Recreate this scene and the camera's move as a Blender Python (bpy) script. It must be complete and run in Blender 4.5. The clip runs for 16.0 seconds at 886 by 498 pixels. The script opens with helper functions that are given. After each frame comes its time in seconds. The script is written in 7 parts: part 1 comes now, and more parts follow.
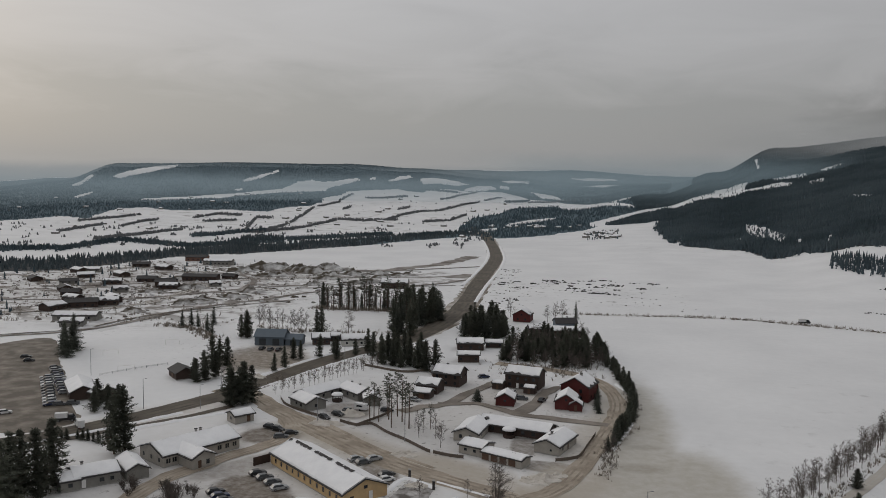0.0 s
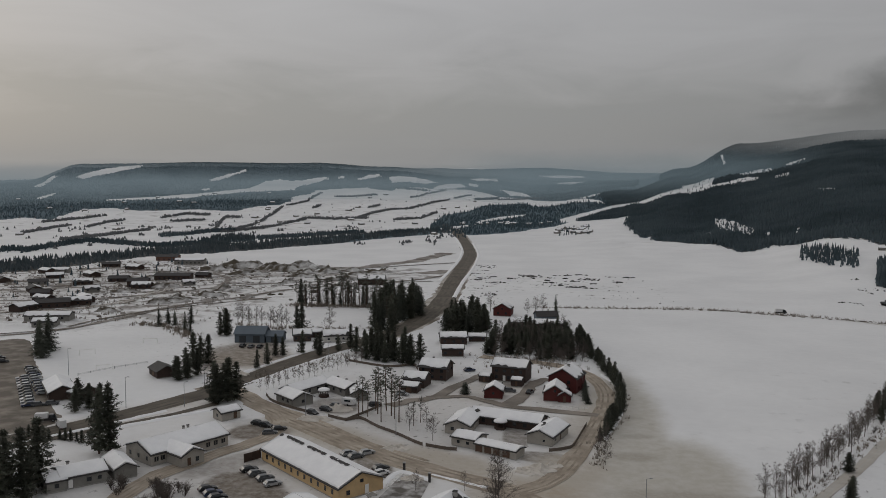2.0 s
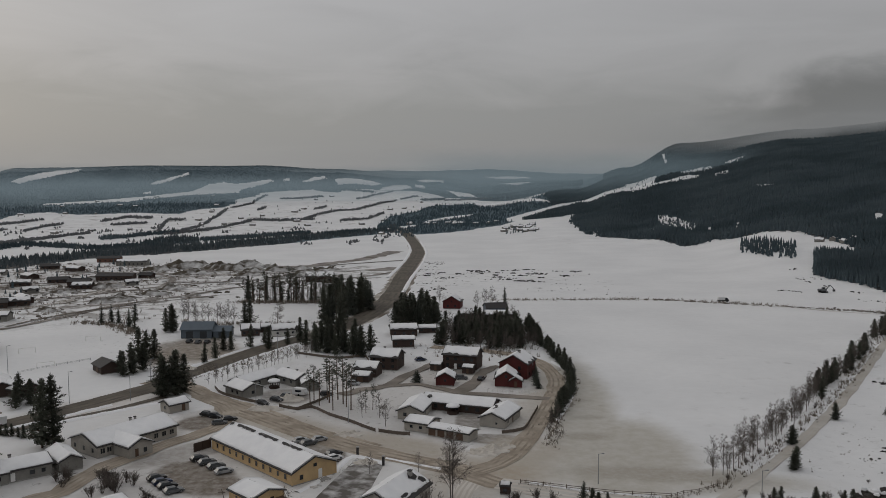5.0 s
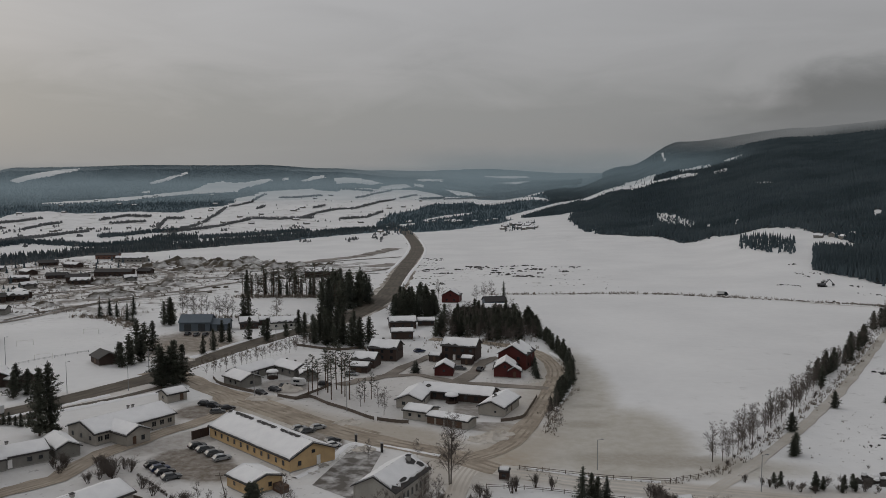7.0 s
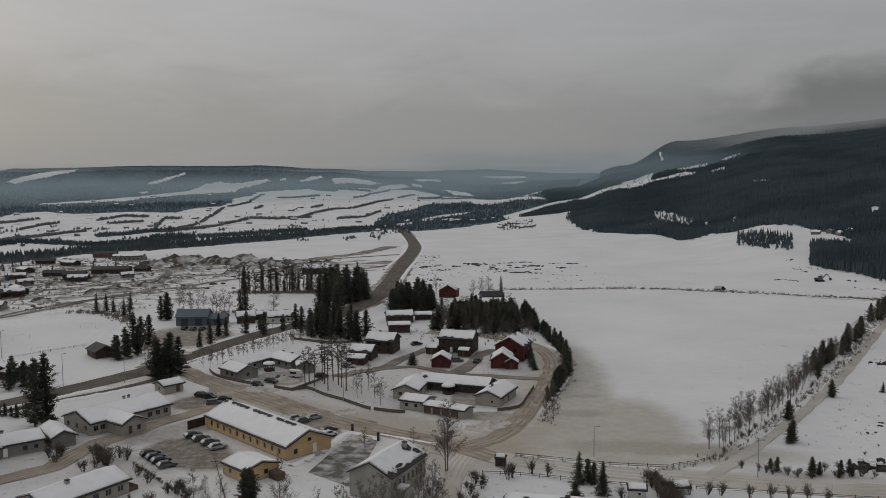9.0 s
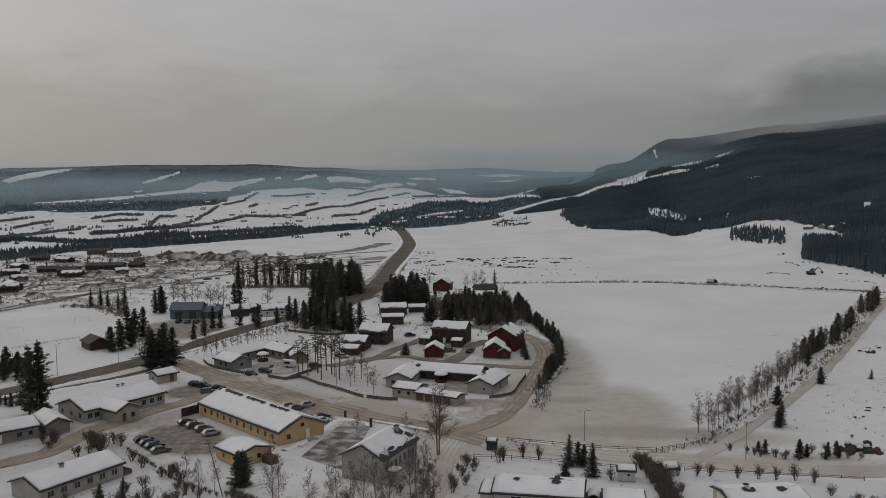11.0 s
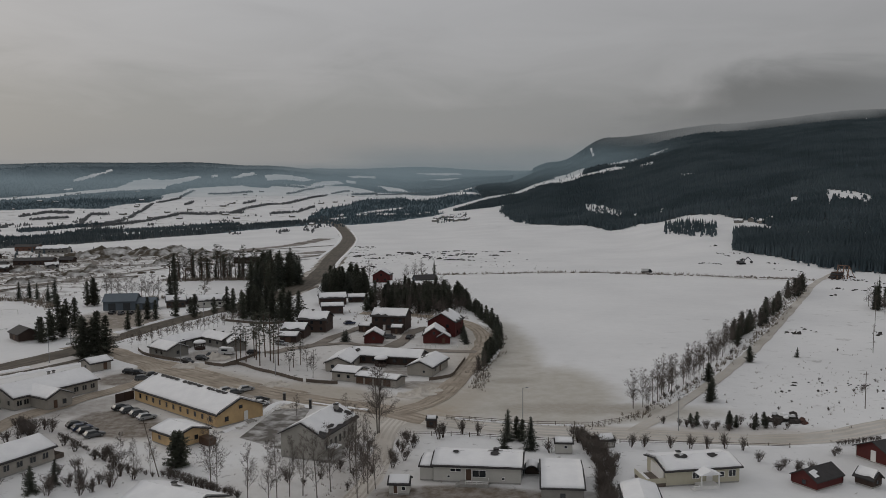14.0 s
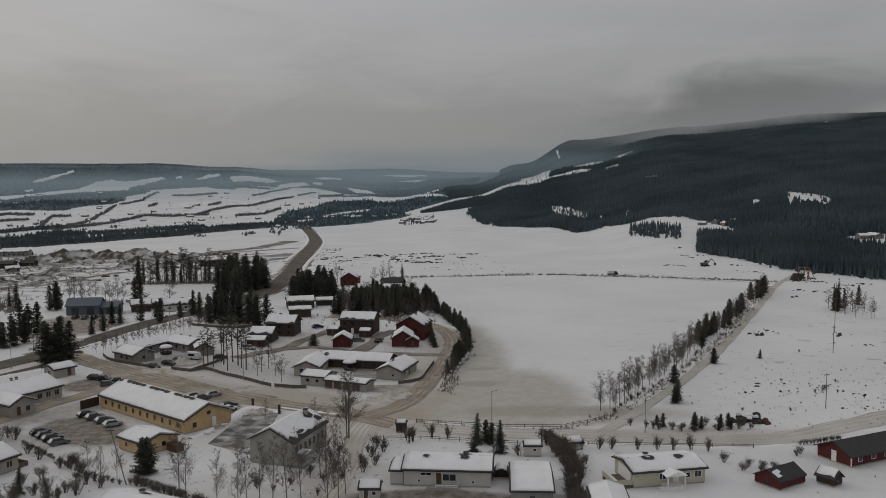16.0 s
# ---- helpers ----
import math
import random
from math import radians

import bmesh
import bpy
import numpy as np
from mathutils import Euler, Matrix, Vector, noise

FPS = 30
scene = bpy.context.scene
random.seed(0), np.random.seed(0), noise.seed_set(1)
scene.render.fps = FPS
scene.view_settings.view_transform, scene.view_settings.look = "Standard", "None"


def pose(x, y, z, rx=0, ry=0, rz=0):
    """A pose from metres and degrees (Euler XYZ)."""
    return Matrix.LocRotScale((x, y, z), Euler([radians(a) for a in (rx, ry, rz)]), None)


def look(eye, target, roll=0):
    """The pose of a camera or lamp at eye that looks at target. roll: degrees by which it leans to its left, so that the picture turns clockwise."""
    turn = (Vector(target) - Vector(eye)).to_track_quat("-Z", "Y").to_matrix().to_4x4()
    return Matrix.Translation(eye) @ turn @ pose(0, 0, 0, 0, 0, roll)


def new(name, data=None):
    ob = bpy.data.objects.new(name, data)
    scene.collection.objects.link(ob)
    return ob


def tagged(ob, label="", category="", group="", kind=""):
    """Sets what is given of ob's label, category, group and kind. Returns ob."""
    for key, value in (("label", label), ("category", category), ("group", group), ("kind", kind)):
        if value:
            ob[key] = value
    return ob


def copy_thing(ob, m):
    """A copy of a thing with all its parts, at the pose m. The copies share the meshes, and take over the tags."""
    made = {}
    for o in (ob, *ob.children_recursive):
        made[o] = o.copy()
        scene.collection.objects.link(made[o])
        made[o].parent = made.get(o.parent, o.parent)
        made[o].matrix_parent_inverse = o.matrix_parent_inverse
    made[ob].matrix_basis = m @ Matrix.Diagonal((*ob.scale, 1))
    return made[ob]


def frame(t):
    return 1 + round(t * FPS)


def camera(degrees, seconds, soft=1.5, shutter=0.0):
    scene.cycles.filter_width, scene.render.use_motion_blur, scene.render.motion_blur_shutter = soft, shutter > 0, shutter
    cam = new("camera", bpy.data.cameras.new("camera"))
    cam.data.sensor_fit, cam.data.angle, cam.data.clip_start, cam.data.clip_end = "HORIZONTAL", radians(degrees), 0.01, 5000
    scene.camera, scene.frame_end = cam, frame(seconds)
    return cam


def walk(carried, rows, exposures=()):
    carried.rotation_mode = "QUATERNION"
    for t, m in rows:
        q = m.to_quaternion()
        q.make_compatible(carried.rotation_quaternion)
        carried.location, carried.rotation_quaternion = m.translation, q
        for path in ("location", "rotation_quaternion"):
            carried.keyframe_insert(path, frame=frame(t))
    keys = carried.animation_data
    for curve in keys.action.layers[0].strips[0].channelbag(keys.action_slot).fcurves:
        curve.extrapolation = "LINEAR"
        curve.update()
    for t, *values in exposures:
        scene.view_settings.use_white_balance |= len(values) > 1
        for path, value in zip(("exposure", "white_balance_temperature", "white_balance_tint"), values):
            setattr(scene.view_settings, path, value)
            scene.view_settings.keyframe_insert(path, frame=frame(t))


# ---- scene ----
# ---------------------------------------------------------------- camera
# seconds, place, (yaw, pitch, roll) in degrees
PATH = [
    (0, (5.79, 0.25, 77.24), (6.36, -5.04, 0.77)),
    (0.5, (2.82, -0.46, 76.96), (3.67, -5.12, 0.74)),
    (1, (1.60, -1.00, 76.90), (2.60, -5.28, 0.63)),
    (1.5, (0.43, -0.24, 76.24), (2.70, -5.23, 0.43)),
    (2, (-0.58, 1.67, 74.80), (4.18, -5.10, 0.30)),
    (2.5, (-0.23, 2.29, 73.55), (5.74, -5.06, 0.15)),
    (3, (-0.77, 2.92, 72.40), (4.31, -4.97, 0.08)),
    (3.5, (-1.20, 2.36, 71.72), (2.94, -4.94, -0.04)),
    (4, (-1.48, 1.75, 71.15), (1.91, -4.92, -0.07)),
    (4.5, (-1.52, 1.18, 70.48), (1.10, -4.90, -0.13)),
    (4.7, (-1.52, 1.10, 70.20), (0.83, -4.90, -0.14)),
    (6.8, (-1.40, 1.36, 66.66), (0.20, -4.88, -0.21)),
    (7, (-1.37, 1.42, 66.32), (0.54, -4.88, -0.22)),
    (7.5, (-1.21, 1.66, 65.45), (0.81, -4.86, -0.27)),
    (8, (-1.14, 1.91, 64.64), (1.16, -4.83, -0.25)),
    (8.5, (-0.92, 1.67, 63.92), (0.70, -4.83, -0.32)),
    (9, (-0.84, 1.40, 63.17), (0.42, -4.81, -0.36)),
    (9.2, (-0.79, 1.25, 62.88), (0.35, -4.81, -0.38)),
    (11.3, (0.18, -0.76, 59.98), (-0.02, -4.87, -0.56)),
    (11.5, (0.22, -0.94, 59.71), (-0.77, -4.88, -0.57)),
    (12, (0.12, -1.73, 59.08), (-2.50, -4.92, -0.57)),
    (12.5, (0.11, -1.87, 58.34), (-3.20, -4.93, -0.48)),
    (13, (0.14, -1.86, 57.52), (-3.66, -4.93, -0.48)),
    (13.5, (0.23, -2.14, 56.65), (-3.98, -4.91, -0.49)),
    (14, (0.22, -1.80, 55.91), (-3.94, -4.92, -0.43)),
    (14.5, (0.19, -1.70, 55.71), (-4.33, -4.92, -0.42)),
    (15, (-0.01, -1.96, 56.04), (-4.98, -4.89, -0.36)),
    (15.5, (-0.22, -2.04, 56.29), (-5.60, -4.84, -0.35)),
    (16, (-0.38, -2.43, 56.59), (-6.18, -4.83, -0.33)),
]
cam = camera(55.0, 16.0, soft=0.6)


def view(place, turn):
    yaw, pitch, roll = turn
    return Matrix.Translation(place) @ pose(0, 0, 0, 90 + pitch, 0, yaw) @ pose(0, 0, 0, 0, 0, roll)


walk(cam, [(t, view(p, a)) for t, p, a in PATH], [(0, 0.17), (0.5, 0.06), (1.0, 0.01), (2.0, -0.02), (16, -0.02)])

# ---------------------------------------------------------------- sky and light
SUN_AZ, SUN_EL = -55.0, 24.0  # bearing and height of the veiled sun, degrees


def make_world():
    w = bpy.data.worlds.new("overcast_sky")
    w.use_nodes = True
    scene.world = w
    nt = w.node_tree
    nt.nodes.clear()
    N, L = nt.nodes.new, nt.links.new
    out, bg, add = N("ShaderNodeOutputWorld"), N("ShaderNodeBackground"), N("ShaderNodeAddShader")
    sky, bg2 = N("ShaderNodeTexSky"), N("ShaderNodeBackground")
    sky.sky_type, sky.sun_disc = "NISHITA", False
    sky.sun_elevation, sky.sun_rotation = radians(SUN_EL), radians(SUN_AZ)
    sky.dust_density = 4.0
    bg2.inputs["Strength"].default_value = 0.008
    L(sky.outputs[0], bg2.inputs[0])
    tc, sep = N("ShaderNodeTexCoord"), N("ShaderNodeSeparateXYZ")
    L(tc.outputs["Generated"], sep.inputs[0])
    mp, no = N("ShaderNodeMapping"), N("ShaderNodeTexNoise")
    mp.inputs["Scale"].default_value = (2.2, 2.2, 9.0)
    L(tc.outputs["Generated"], mp.inputs[0])
    L(mp.outputs[0], no.inputs["Vector"])
    no.inputs["Scale"].default_value, no.inputs["Detail"].default_value = 2.4, 7.0
    no.inputs["Roughness"].default_value, no.inputs["Distortion"].default_value = 0.55, 0.6
    # cloud height layers, wavering with the noise
    wob = N("ShaderNodeMath")
    wob.operation = "MULTIPLY_ADD"
    L(no.outputs[0], wob.inputs[0])
    wob.inputs[1].default_value = 0.16
    zz = N("ShaderNodeMath")
    zz.operation = "SUBTRACT"
    L(sep.outputs["Z"], zz.inputs[0])
    zz.inputs[1].default_value = 0.075
    L(zz.outputs[0], wob.inputs[2])
    ramp = N("ShaderNodeValToRGB")
    L(wob.outputs[0], ramp.inputs[0])
    stops = ((0.0, (0.262, 0.266, 0.268)), (0.035, (0.250, 0.254, 0.257)), (0.075, (0.252, 0.254, 0.255)), (0.13, (0.317, 0.314, 0.318)),
             (0.2, (0.358, 0.355, 0.36)), (0.5, (0.407, 0.405, 0.411)), (1.0, (0.497, 0.495, 0.50)))
    el = ramp.color_ramp.elements
    while len(el) < len(stops):
        el.new(0.5)
    for e, (p, c) in zip(el, stops):
        e.position, e.color = p, (*c, 1)
    # the cloud is thinner towards the veiled sun
    side = N("ShaderNodeMapRange")
    L(sep.outputs["X"], side.inputs["Value"])
    side.inputs["From Min"].default_value, side.inputs["From Max"].default_value = -0.6, 0.5
    side.inputs["To Min"].default_value, side.inputs["To Max"].default_value = 1.12, 0.9
    L(ramp.outputs[0], bg.inputs[0])
    # a darker shred of cloud hanging before the eastern mountain
    at, ln, wav, dark, mul = N("ShaderNodeMapping"), N("ShaderNodeVectorMath"), N("ShaderNodeMath"), N("ShaderNodeMapRange"), N("ShaderNodeMath")
    at.vector_type = "TEXTURE"
    at.inputs["Location"].default_value = (math.sin(radians(25.5)), math.cos(radians(25.5)), 0.078)
    at.inputs["Rotation"].default_value = (0, 0, radians(-25.5))
    at.inputs["Scale"].default_value = (0.15, 1.0, 0.045)
    ln.operation, wav.operation, mul.operation, dark.interpolation_type = "LENGTH", "MULTIPLY_ADD", "MULTIPLY", "SMOOTHSTEP"
    L(tc.outputs["Generated"], at.inputs[0])
    L(at.outputs[0], ln.inputs[0])
    L(no.outputs[0], wav.inputs[0])
    wav.inputs[1].default_value = 1.6
    L(ln.outputs["Value"], wav.inputs[2])
    L(wav.outputs[0], dark.inputs["Value"])
    dark.inputs["From Min"].default_value, dark.inputs["From Max"].default_value = 0.95, 1.95
    dark.inputs["To Min"].default_value, dark.inputs["To Max"].default_value = 0.64, 1.0
    L(side.outputs[0], mul.inputs[0])
    L(dark.outputs[0], mul.inputs[1])
    L(mul.outputs[0], bg.inputs[1])
    L(bg.outputs[0], add.inputs[0])
    L(bg2.outputs[0], add.inputs[1])
    L(add.outputs[0], out.inputs[0])


make_world()
sun = new("sun", bpy.data.lights.new("sun", "SUN"))
sun.data.energy, sun.data.angle, sun.data.color = 0.25, radians(25), (1.0, 0.96, 0.9)
sun.matrix_basis = look((0, 0, 300), (-math.sin(radians(SUN_AZ)) * 100, -math.cos(radians(SUN_AZ)) * 100, 300 - 100 * math.tan(radians(SUN_EL))))
scene.view_settings.exposure = 0.0

# ---------------------------------------------------------------- materials


def mat(name, base, rough=0.8, var=0.25, scale=1.0, bump=0.0, second=None, metal=0.0, islands=0.0, spec=0.3, cover=0.5, fine=6.0):
    """A procedural surface: base colour with variation at two scales, towards a second colour, and fine relief."""
    m = bpy.data.materials.new(name)
    m.use_nodes = True
    nt = m.node_tree
    N, L = nt.nodes.new, nt.links.new
    b = nt.nodes["Principled BSDF"]
    b.inputs["Roughness"].default_value, b.inputs["Metallic"].default_value = rough, metal
    b.inputs["Specular IOR Level"].default_value = spec
    tc = N("ShaderNodeTexCoord")
    n1, n2 = N("ShaderNodeTexNoise"), N("ShaderNodeTexNoise")
    for n, s, d in ((n1, scale, 5.0), (n2, scale * fine, 4.0)):
        n.inputs["Scale"].default_value, n.inputs["Detail"].default_value = s, d
        L(tc.outputs["Object"], n.inputs["Vector"])
    second = second or tuple(c * (1 - var) for c in base)
    cr = N("ShaderNodeValToRGB")
    cr.color_ramp.elements[0].position, cr.color_ramp.elements[1].position = cover - 0.14, cover + 0.14
    cr.color_ramp.elements[0].color, cr.color_ramp.elements[1].color = (*base, 1), (*second, 1)
    L(n1.outputs[0], cr.inputs[0])
    hv = N("ShaderNodeHueSaturation")
    L(cr.outputs[0], hv.inputs["Color"])
    mr = N("ShaderNodeMapRange")
    mr.inputs["To Min"].default_value, mr.inputs["To Max"].default_value = 1 - var * 0.7, 1 + var * 0.7
    L(n2.outputs[0], mr.inputs["Value"])
    val = mr.outputs[0]
    if islands:
        oi = N("ShaderNodeObjectInfo")
        m2, mu = N("ShaderNodeMapRange"), N("ShaderNodeMath")
        m2.inputs["To Min"].default_value, m2.inputs["To Max"].default_value = 1 - islands, 1 + islands
        L(oi.outputs["Random"], m2.inputs["Value"])
        mu.operation = "MULTIPLY"
        L(val, mu.inputs[0])
        L(m2.outputs[0], mu.inputs[1])
        val = mu.outputs[0]
    L(val, hv.inputs["Value"])
    L(hv.outputs[0], b.inputs["Base Color"])
    if bump:
        bp = N("ShaderNodeBump")
        bp.inputs["Strength"].default_value, bp.inputs["Distance"].default_value = 0.6, bump
        L(n2.outputs[0], bp.inputs["Height"])
        L(bp.outputs[0], b.inputs["Normal"])
    return m


SNOW = mat("snow", (0.725, 0.725, 0.726), 0.7, 0.07, 0.02, 0.3, (0.66, 0.661, 0.664), fine=14)


def stain(m, spots, colour, ragged=0.55, scale=0.05, tufts=None, core=0.35, grain=0.7):
    """Sand and mud tracked into the snow: soft uneven areas (x, y, half width, half length, turn, strength)."""
    nt = m.node_tree
    N, L = nt.nodes.new, nt.links.new
    b = nt.nodes["Principled BSDF"]
    old = b.inputs["Base Color"].links[0].from_socket
    tc, no, nf = N("ShaderNodeTexCoord"), N("ShaderNodeTexNoise"), N("ShaderNodeTexNoise")
    for n, sc, de in ((no, scale, 7.0), (nf, scale * 9, 4.0)):
        n.inputs["Scale"].default_value, n.inputs["Detail"].default_value = sc, de
        n.inputs["Roughness"].default_value = 0.65
        L(tc.outputs["Object"], n.inputs["Vector"])
    total = None
    for x, y, rx, ry, turn, k in spots:
        mp, ln, ad, mr = N("ShaderNodeMapping"), N("ShaderNodeVectorMath"), N("ShaderNodeMath"), N("ShaderNodeMapRange")
        mp.vector_type = "TEXTURE"
        mp.inputs["Location"].default_value, mp.inputs["Rotation"].default_value, mp.inputs["Scale"].default_value = (x, y, 0), (0, 0, radians(turn)), (rx, ry, 1000)
        ln.operation, ad.operation, mr.interpolation_type = "LENGTH", "MULTIPLY_ADD", "SMOOTHSTEP"
        L(tc.outputs["Object"], mp.inputs[0])
        L(mp.outputs[0], ln.inputs[0])
        L(no.outputs[0], ad.inputs[0])
        ad.inputs[1].default_value = ragged * 2
        L(ln.outputs["Value"], ad.inputs[2])
        L(ad.outputs[0], mr.inputs["Value"])
        mr.inputs["From Min"].default_value, mr.inputs["From Max"].default_value = 1.05 + ragged, core + ragged
        mr.inputs["To Max"].default_value = k
        if total is None:
            total = mr.outputs[0]
        else:
            mx = N("ShaderNodeMath")
            mx.operation = "MAXIMUM"
            L(total, mx.inputs[0])
            L(mr.outputs[0], mx.inputs[1])
            total = mx.outputs[0]
    mu, m2 = N("ShaderNodeMath"), N("ShaderNodeMapRange")
    m2.inputs["From Min"].default_value, m2.inputs["From Max"].default_value, m2.inputs["To Min"].default_value = 0.36, 0.62, grain
    if tufts:
        nf.inputs["Scale"].default_value = tufts[0]
        m2.inputs["From Min"].default_value, m2.inputs["From Max"].default_value, m2.inputs["To Min"].default_value = tufts[1], tufts[1] + 0.1, 0.0
    mu.operation = "MULTIPLY"
    L(nf.outputs[0], m2.inputs["Value"])
    L(total, mu.inputs[0])
    L(m2.outputs[0], mu.inputs[1])
    mix = N("ShaderNodeMix")
    mix.data_type = "RGBA"
    L(mu.outputs[0], mix.inputs[0])
    L(old, mix.inputs[6])
    mix.inputs[7].default_value = (*colour, 1)
    L(mix.outputs[2], b.inputs["Base Color"])


SAND_TINT, MUD_TINT = (0.36, 0.30, 0.23), (0.12, 0.094, 0.068)
stain(SNOW, [(36, 250, 15, 92, -4, 0.95), (40, 208, 23, 44, -12, 1.0), (52, 191, 36, 11, -4, 0.85), (20, 200, 22, 16, 0, 0.9)], (0.43, 0.405, 0.355), 0.34, 0.035, core=0.5, grain=0.78)
stain(SNOW, [(44, 196, 26, 7, -6, 0.8), (34, 225, 9, 5, 0, 0.8), (36, 262, 8, 4, 0, 0.7), (60, 192, 14, 4, -10, 0.7), (38, 243, 6, 3, 0, 0.6)], (0.33, 0.30, 0.255), 0.45, 0.09, core=0.4, grain=0.6)
stain(SNOW, [(-28, 222, 13, 64, 56, 0.6), (6, 197, 20, 15, 0, 0.9), (-58, 192, 22, 13, -45, 0.6),
             (-106, 336, 26, 38, 0, 0.85), (70, 173, 50, 8, -6, 0.5), (-5, 288, 30, 26, 0, 0.45), (-118, 245, 14, 60, -38, 0.5), (-60, 212, 75, 62, 0, 0.26), (-20, 270, 70, 60, 0, 0.2), (-8, 152, 40, 26, 0, 0.3)], SAND_TINT, core=0.3)
stain(SNOW, [(-72, 240, 12, 14, 0, 0.7), (-84, 225, 9, 36, -34, 0.5), (-215, 570, 75, 160, 15, 0.22), (-300, 560, 110, 180, 0, 0.3), (-6, 150, 8, 46, 4, 0.5), (16, 142, 16, 6, -10, 0.7), (95, 150, 20, 14, 0, 0.2), (-120, 630, 60, 50, 0, 0.3), (-22, 268, 62, 75, 0, 0.3), (-80, 195, 40, 40, 0, 0.3)],
      (0.30, 0.275, 0.25), 0.7, 0.09)
# muddy yards
stain(SNOW, [(-61, 193, 16, 9, -45, 0.95), (-33, 212, 5, 12, 18, 0.9), (-70, 238, 11, 9, 20, 0.95), (3, 240, 4, 13, 0, 0.75), (-55, 267, 8, 11, 35, 0.7), (5, 302, 9, 7, 0, 0.6), (-108, 340, 20, 28, -10, 0.75), (14, 142, 18, 6, -10, 1.0),
             (11, 222, 11, 5, -10, 0.85), (33, 139, 7, 4, 0, 0.6), (-66, 215, 7, 24, -42, 0.5)], MUD_TINT, 0.4, 0.05, core=0.75, grain=0.62)
# sand round the loop lane
stain(SNOW, [(16, 214, 15, 16, 0, 0.95), (22, 250, 9, 44, -14, 0.7), (27, 300, 9, 34, 10, 0.6), (-14, 216, 28, 11, -32, 1.0), (-50, 236, 36, 11, -44, 0.95), (34, 180, 44, 6, -10, 0.7), (0, 186, 14, 16, 0, 0.8)], (0.40, 0.36, 0.305), 0.3, 0.06, core=0.4, grain=0.72)
# tufts, tracks and litter showing through thin snow
stain(SNOW, [(-25, 270, 75, 95, 0, 0.8), (-70, 185, 60, 50, 0, 0.75), (10, 155, 60, 32, 0, 0.7), (110, 190, 70, 60, 30, 0.3), (-230, 560, 160, 230, 10, 0.9), (-130, 380, 50, 60, 0, 0.7)], (0.10, 0.09, 0.08), 0.5, 0.03, (0.42, 0.605))
stain(SNOW, [(-310, 560, 130, 210, 0, 0.9), (-225, 560, 90, 190, 15, 0.88), (-110, 640, 75, 80, 0, 0.8)], (0.13, 0.11, 0.092), 0.3, 0.03, (0.06, 0.485), core=0.7)
stain(SNOW, [(-420, 1500, 620, 600, 0, 0.75), (250, 1000, 200, 200, 0, 0.3)], (0.28, 0.265, 0.25), 0.5, 0.01, (0.035, 0.57))
stain(SNOW, [(-60, 590, 150, 130, 0, 0.8), (50, 570, 70, 75, 0, 0.7), (180, 260, 140, 110, 35, 0.4)], (0.13, 0.115, 0.10), 0.5, 0.03, (0.16, 0.60))
ROOF_SNOW = mat("roof_snow", (0.80, 0.80, 0.805), 0.7, 0.05, 0.3, 0.05, (0.74, 0.74, 0.75))
YARD_SNOW = mat("trodden_snow", (0.66, 0.65, 0.635), 0.75, 0.12, 0.12, 0.1, (0.42, 0.39, 0.36), cover=0.56)
SAND_SNOW = mat("sandy_snow", (0.46, 0.42, 0.37), 0.8, 0.12, 0.05, 0.1, (0.58, 0.545, 0.50), cover=0.5, fine=9)
ROAD = mat("wet_sanded_asphalt", (0.075, 0.064, 0.05), 0.85, 0.22, 0.08, 0.02, (0.13, 0.112, 0.09), fine=10)
SAND_ROAD = mat("sanded_packed_snow", (0.40, 0.348, 0.285), 0.8, 0.2, 0.16, 0.06, (0.25, 0.21, 0.165), fine=7)
VERGE = mat("dirty_verge", (0.15, 0.125, 0.098), 0.85, 0.3, 0.06, 0.1, (0.48, 0.455, 0.42), cover=0.54, fine=9)
GREY_SAND = mat("greyish_sanded_snow", (0.40, 0.375, 0.335), 0.8, 0.15, 0.1, 0.06, (0.50, 0.482, 0.452), fine=9)
RUT = mat("sandy_wheel_ruts", (0.21, 0.172, 0.132), 0.8, 0.2, 0.2, 0.03, (0.33, 0.28, 0.225), fine=9)
SOFT_RUT = mat("faint_wheel_ruts", (0.40, 0.36, 0.31), 0.75, 0.15, 0.1, 0.03, (0.50, 0.465, 0.42), fine=9)
ROAD_SLUSH = mat("slush_between_ruts", (0.12, 0.102, 0.082), 0.85, 0.25, 0.15, 0.03, (0.07, 0.06, 0.049), fine=9)
LOT = mat("slushy_gravel_lot", (0.10, 0.083, 0.065), 0.7, 0.25, 0.15, 0.05, (0.24, 0.21, 0.175), cover=0.56)
ICY_YARD = mat("icy_asphalt", (0.10, 0.088, 0.076), 0.6, 0.3, 0.3, 0.03, (0.56, 0.55, 0.54), cover=0.56, fine=6)
DARK_ROCK = mat("dark_rock_and_clods", (0.06, 0.054, 0.05), 0.9, 0.3, 0.5, 0.05, (0.035, 0.032, 0.03))
RUST = mat("rusty_scrap", (0.13, 0.055, 0.04), 0.8, 0.3, 0.8, 0.05, (0.06, 0.04, 0.035))
DIRT = mat("bare_earth", (0.12, 0.10, 0.085), 0.9, 0.3, 0.08, 0.2, (0.3, 0.28, 0.26))
# floor colour darkened for the shade under the trees
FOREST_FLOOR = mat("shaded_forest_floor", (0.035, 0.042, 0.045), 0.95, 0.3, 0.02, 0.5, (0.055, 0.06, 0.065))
# the same ground farther off, with blue distance haze put into its colour
HAZY_FOREST = mat("hazy_forest", (0.055, 0.088, 0.108), 0.95, 0.25, 0.008, 1.0, (0.08, 0.118, 0.14))
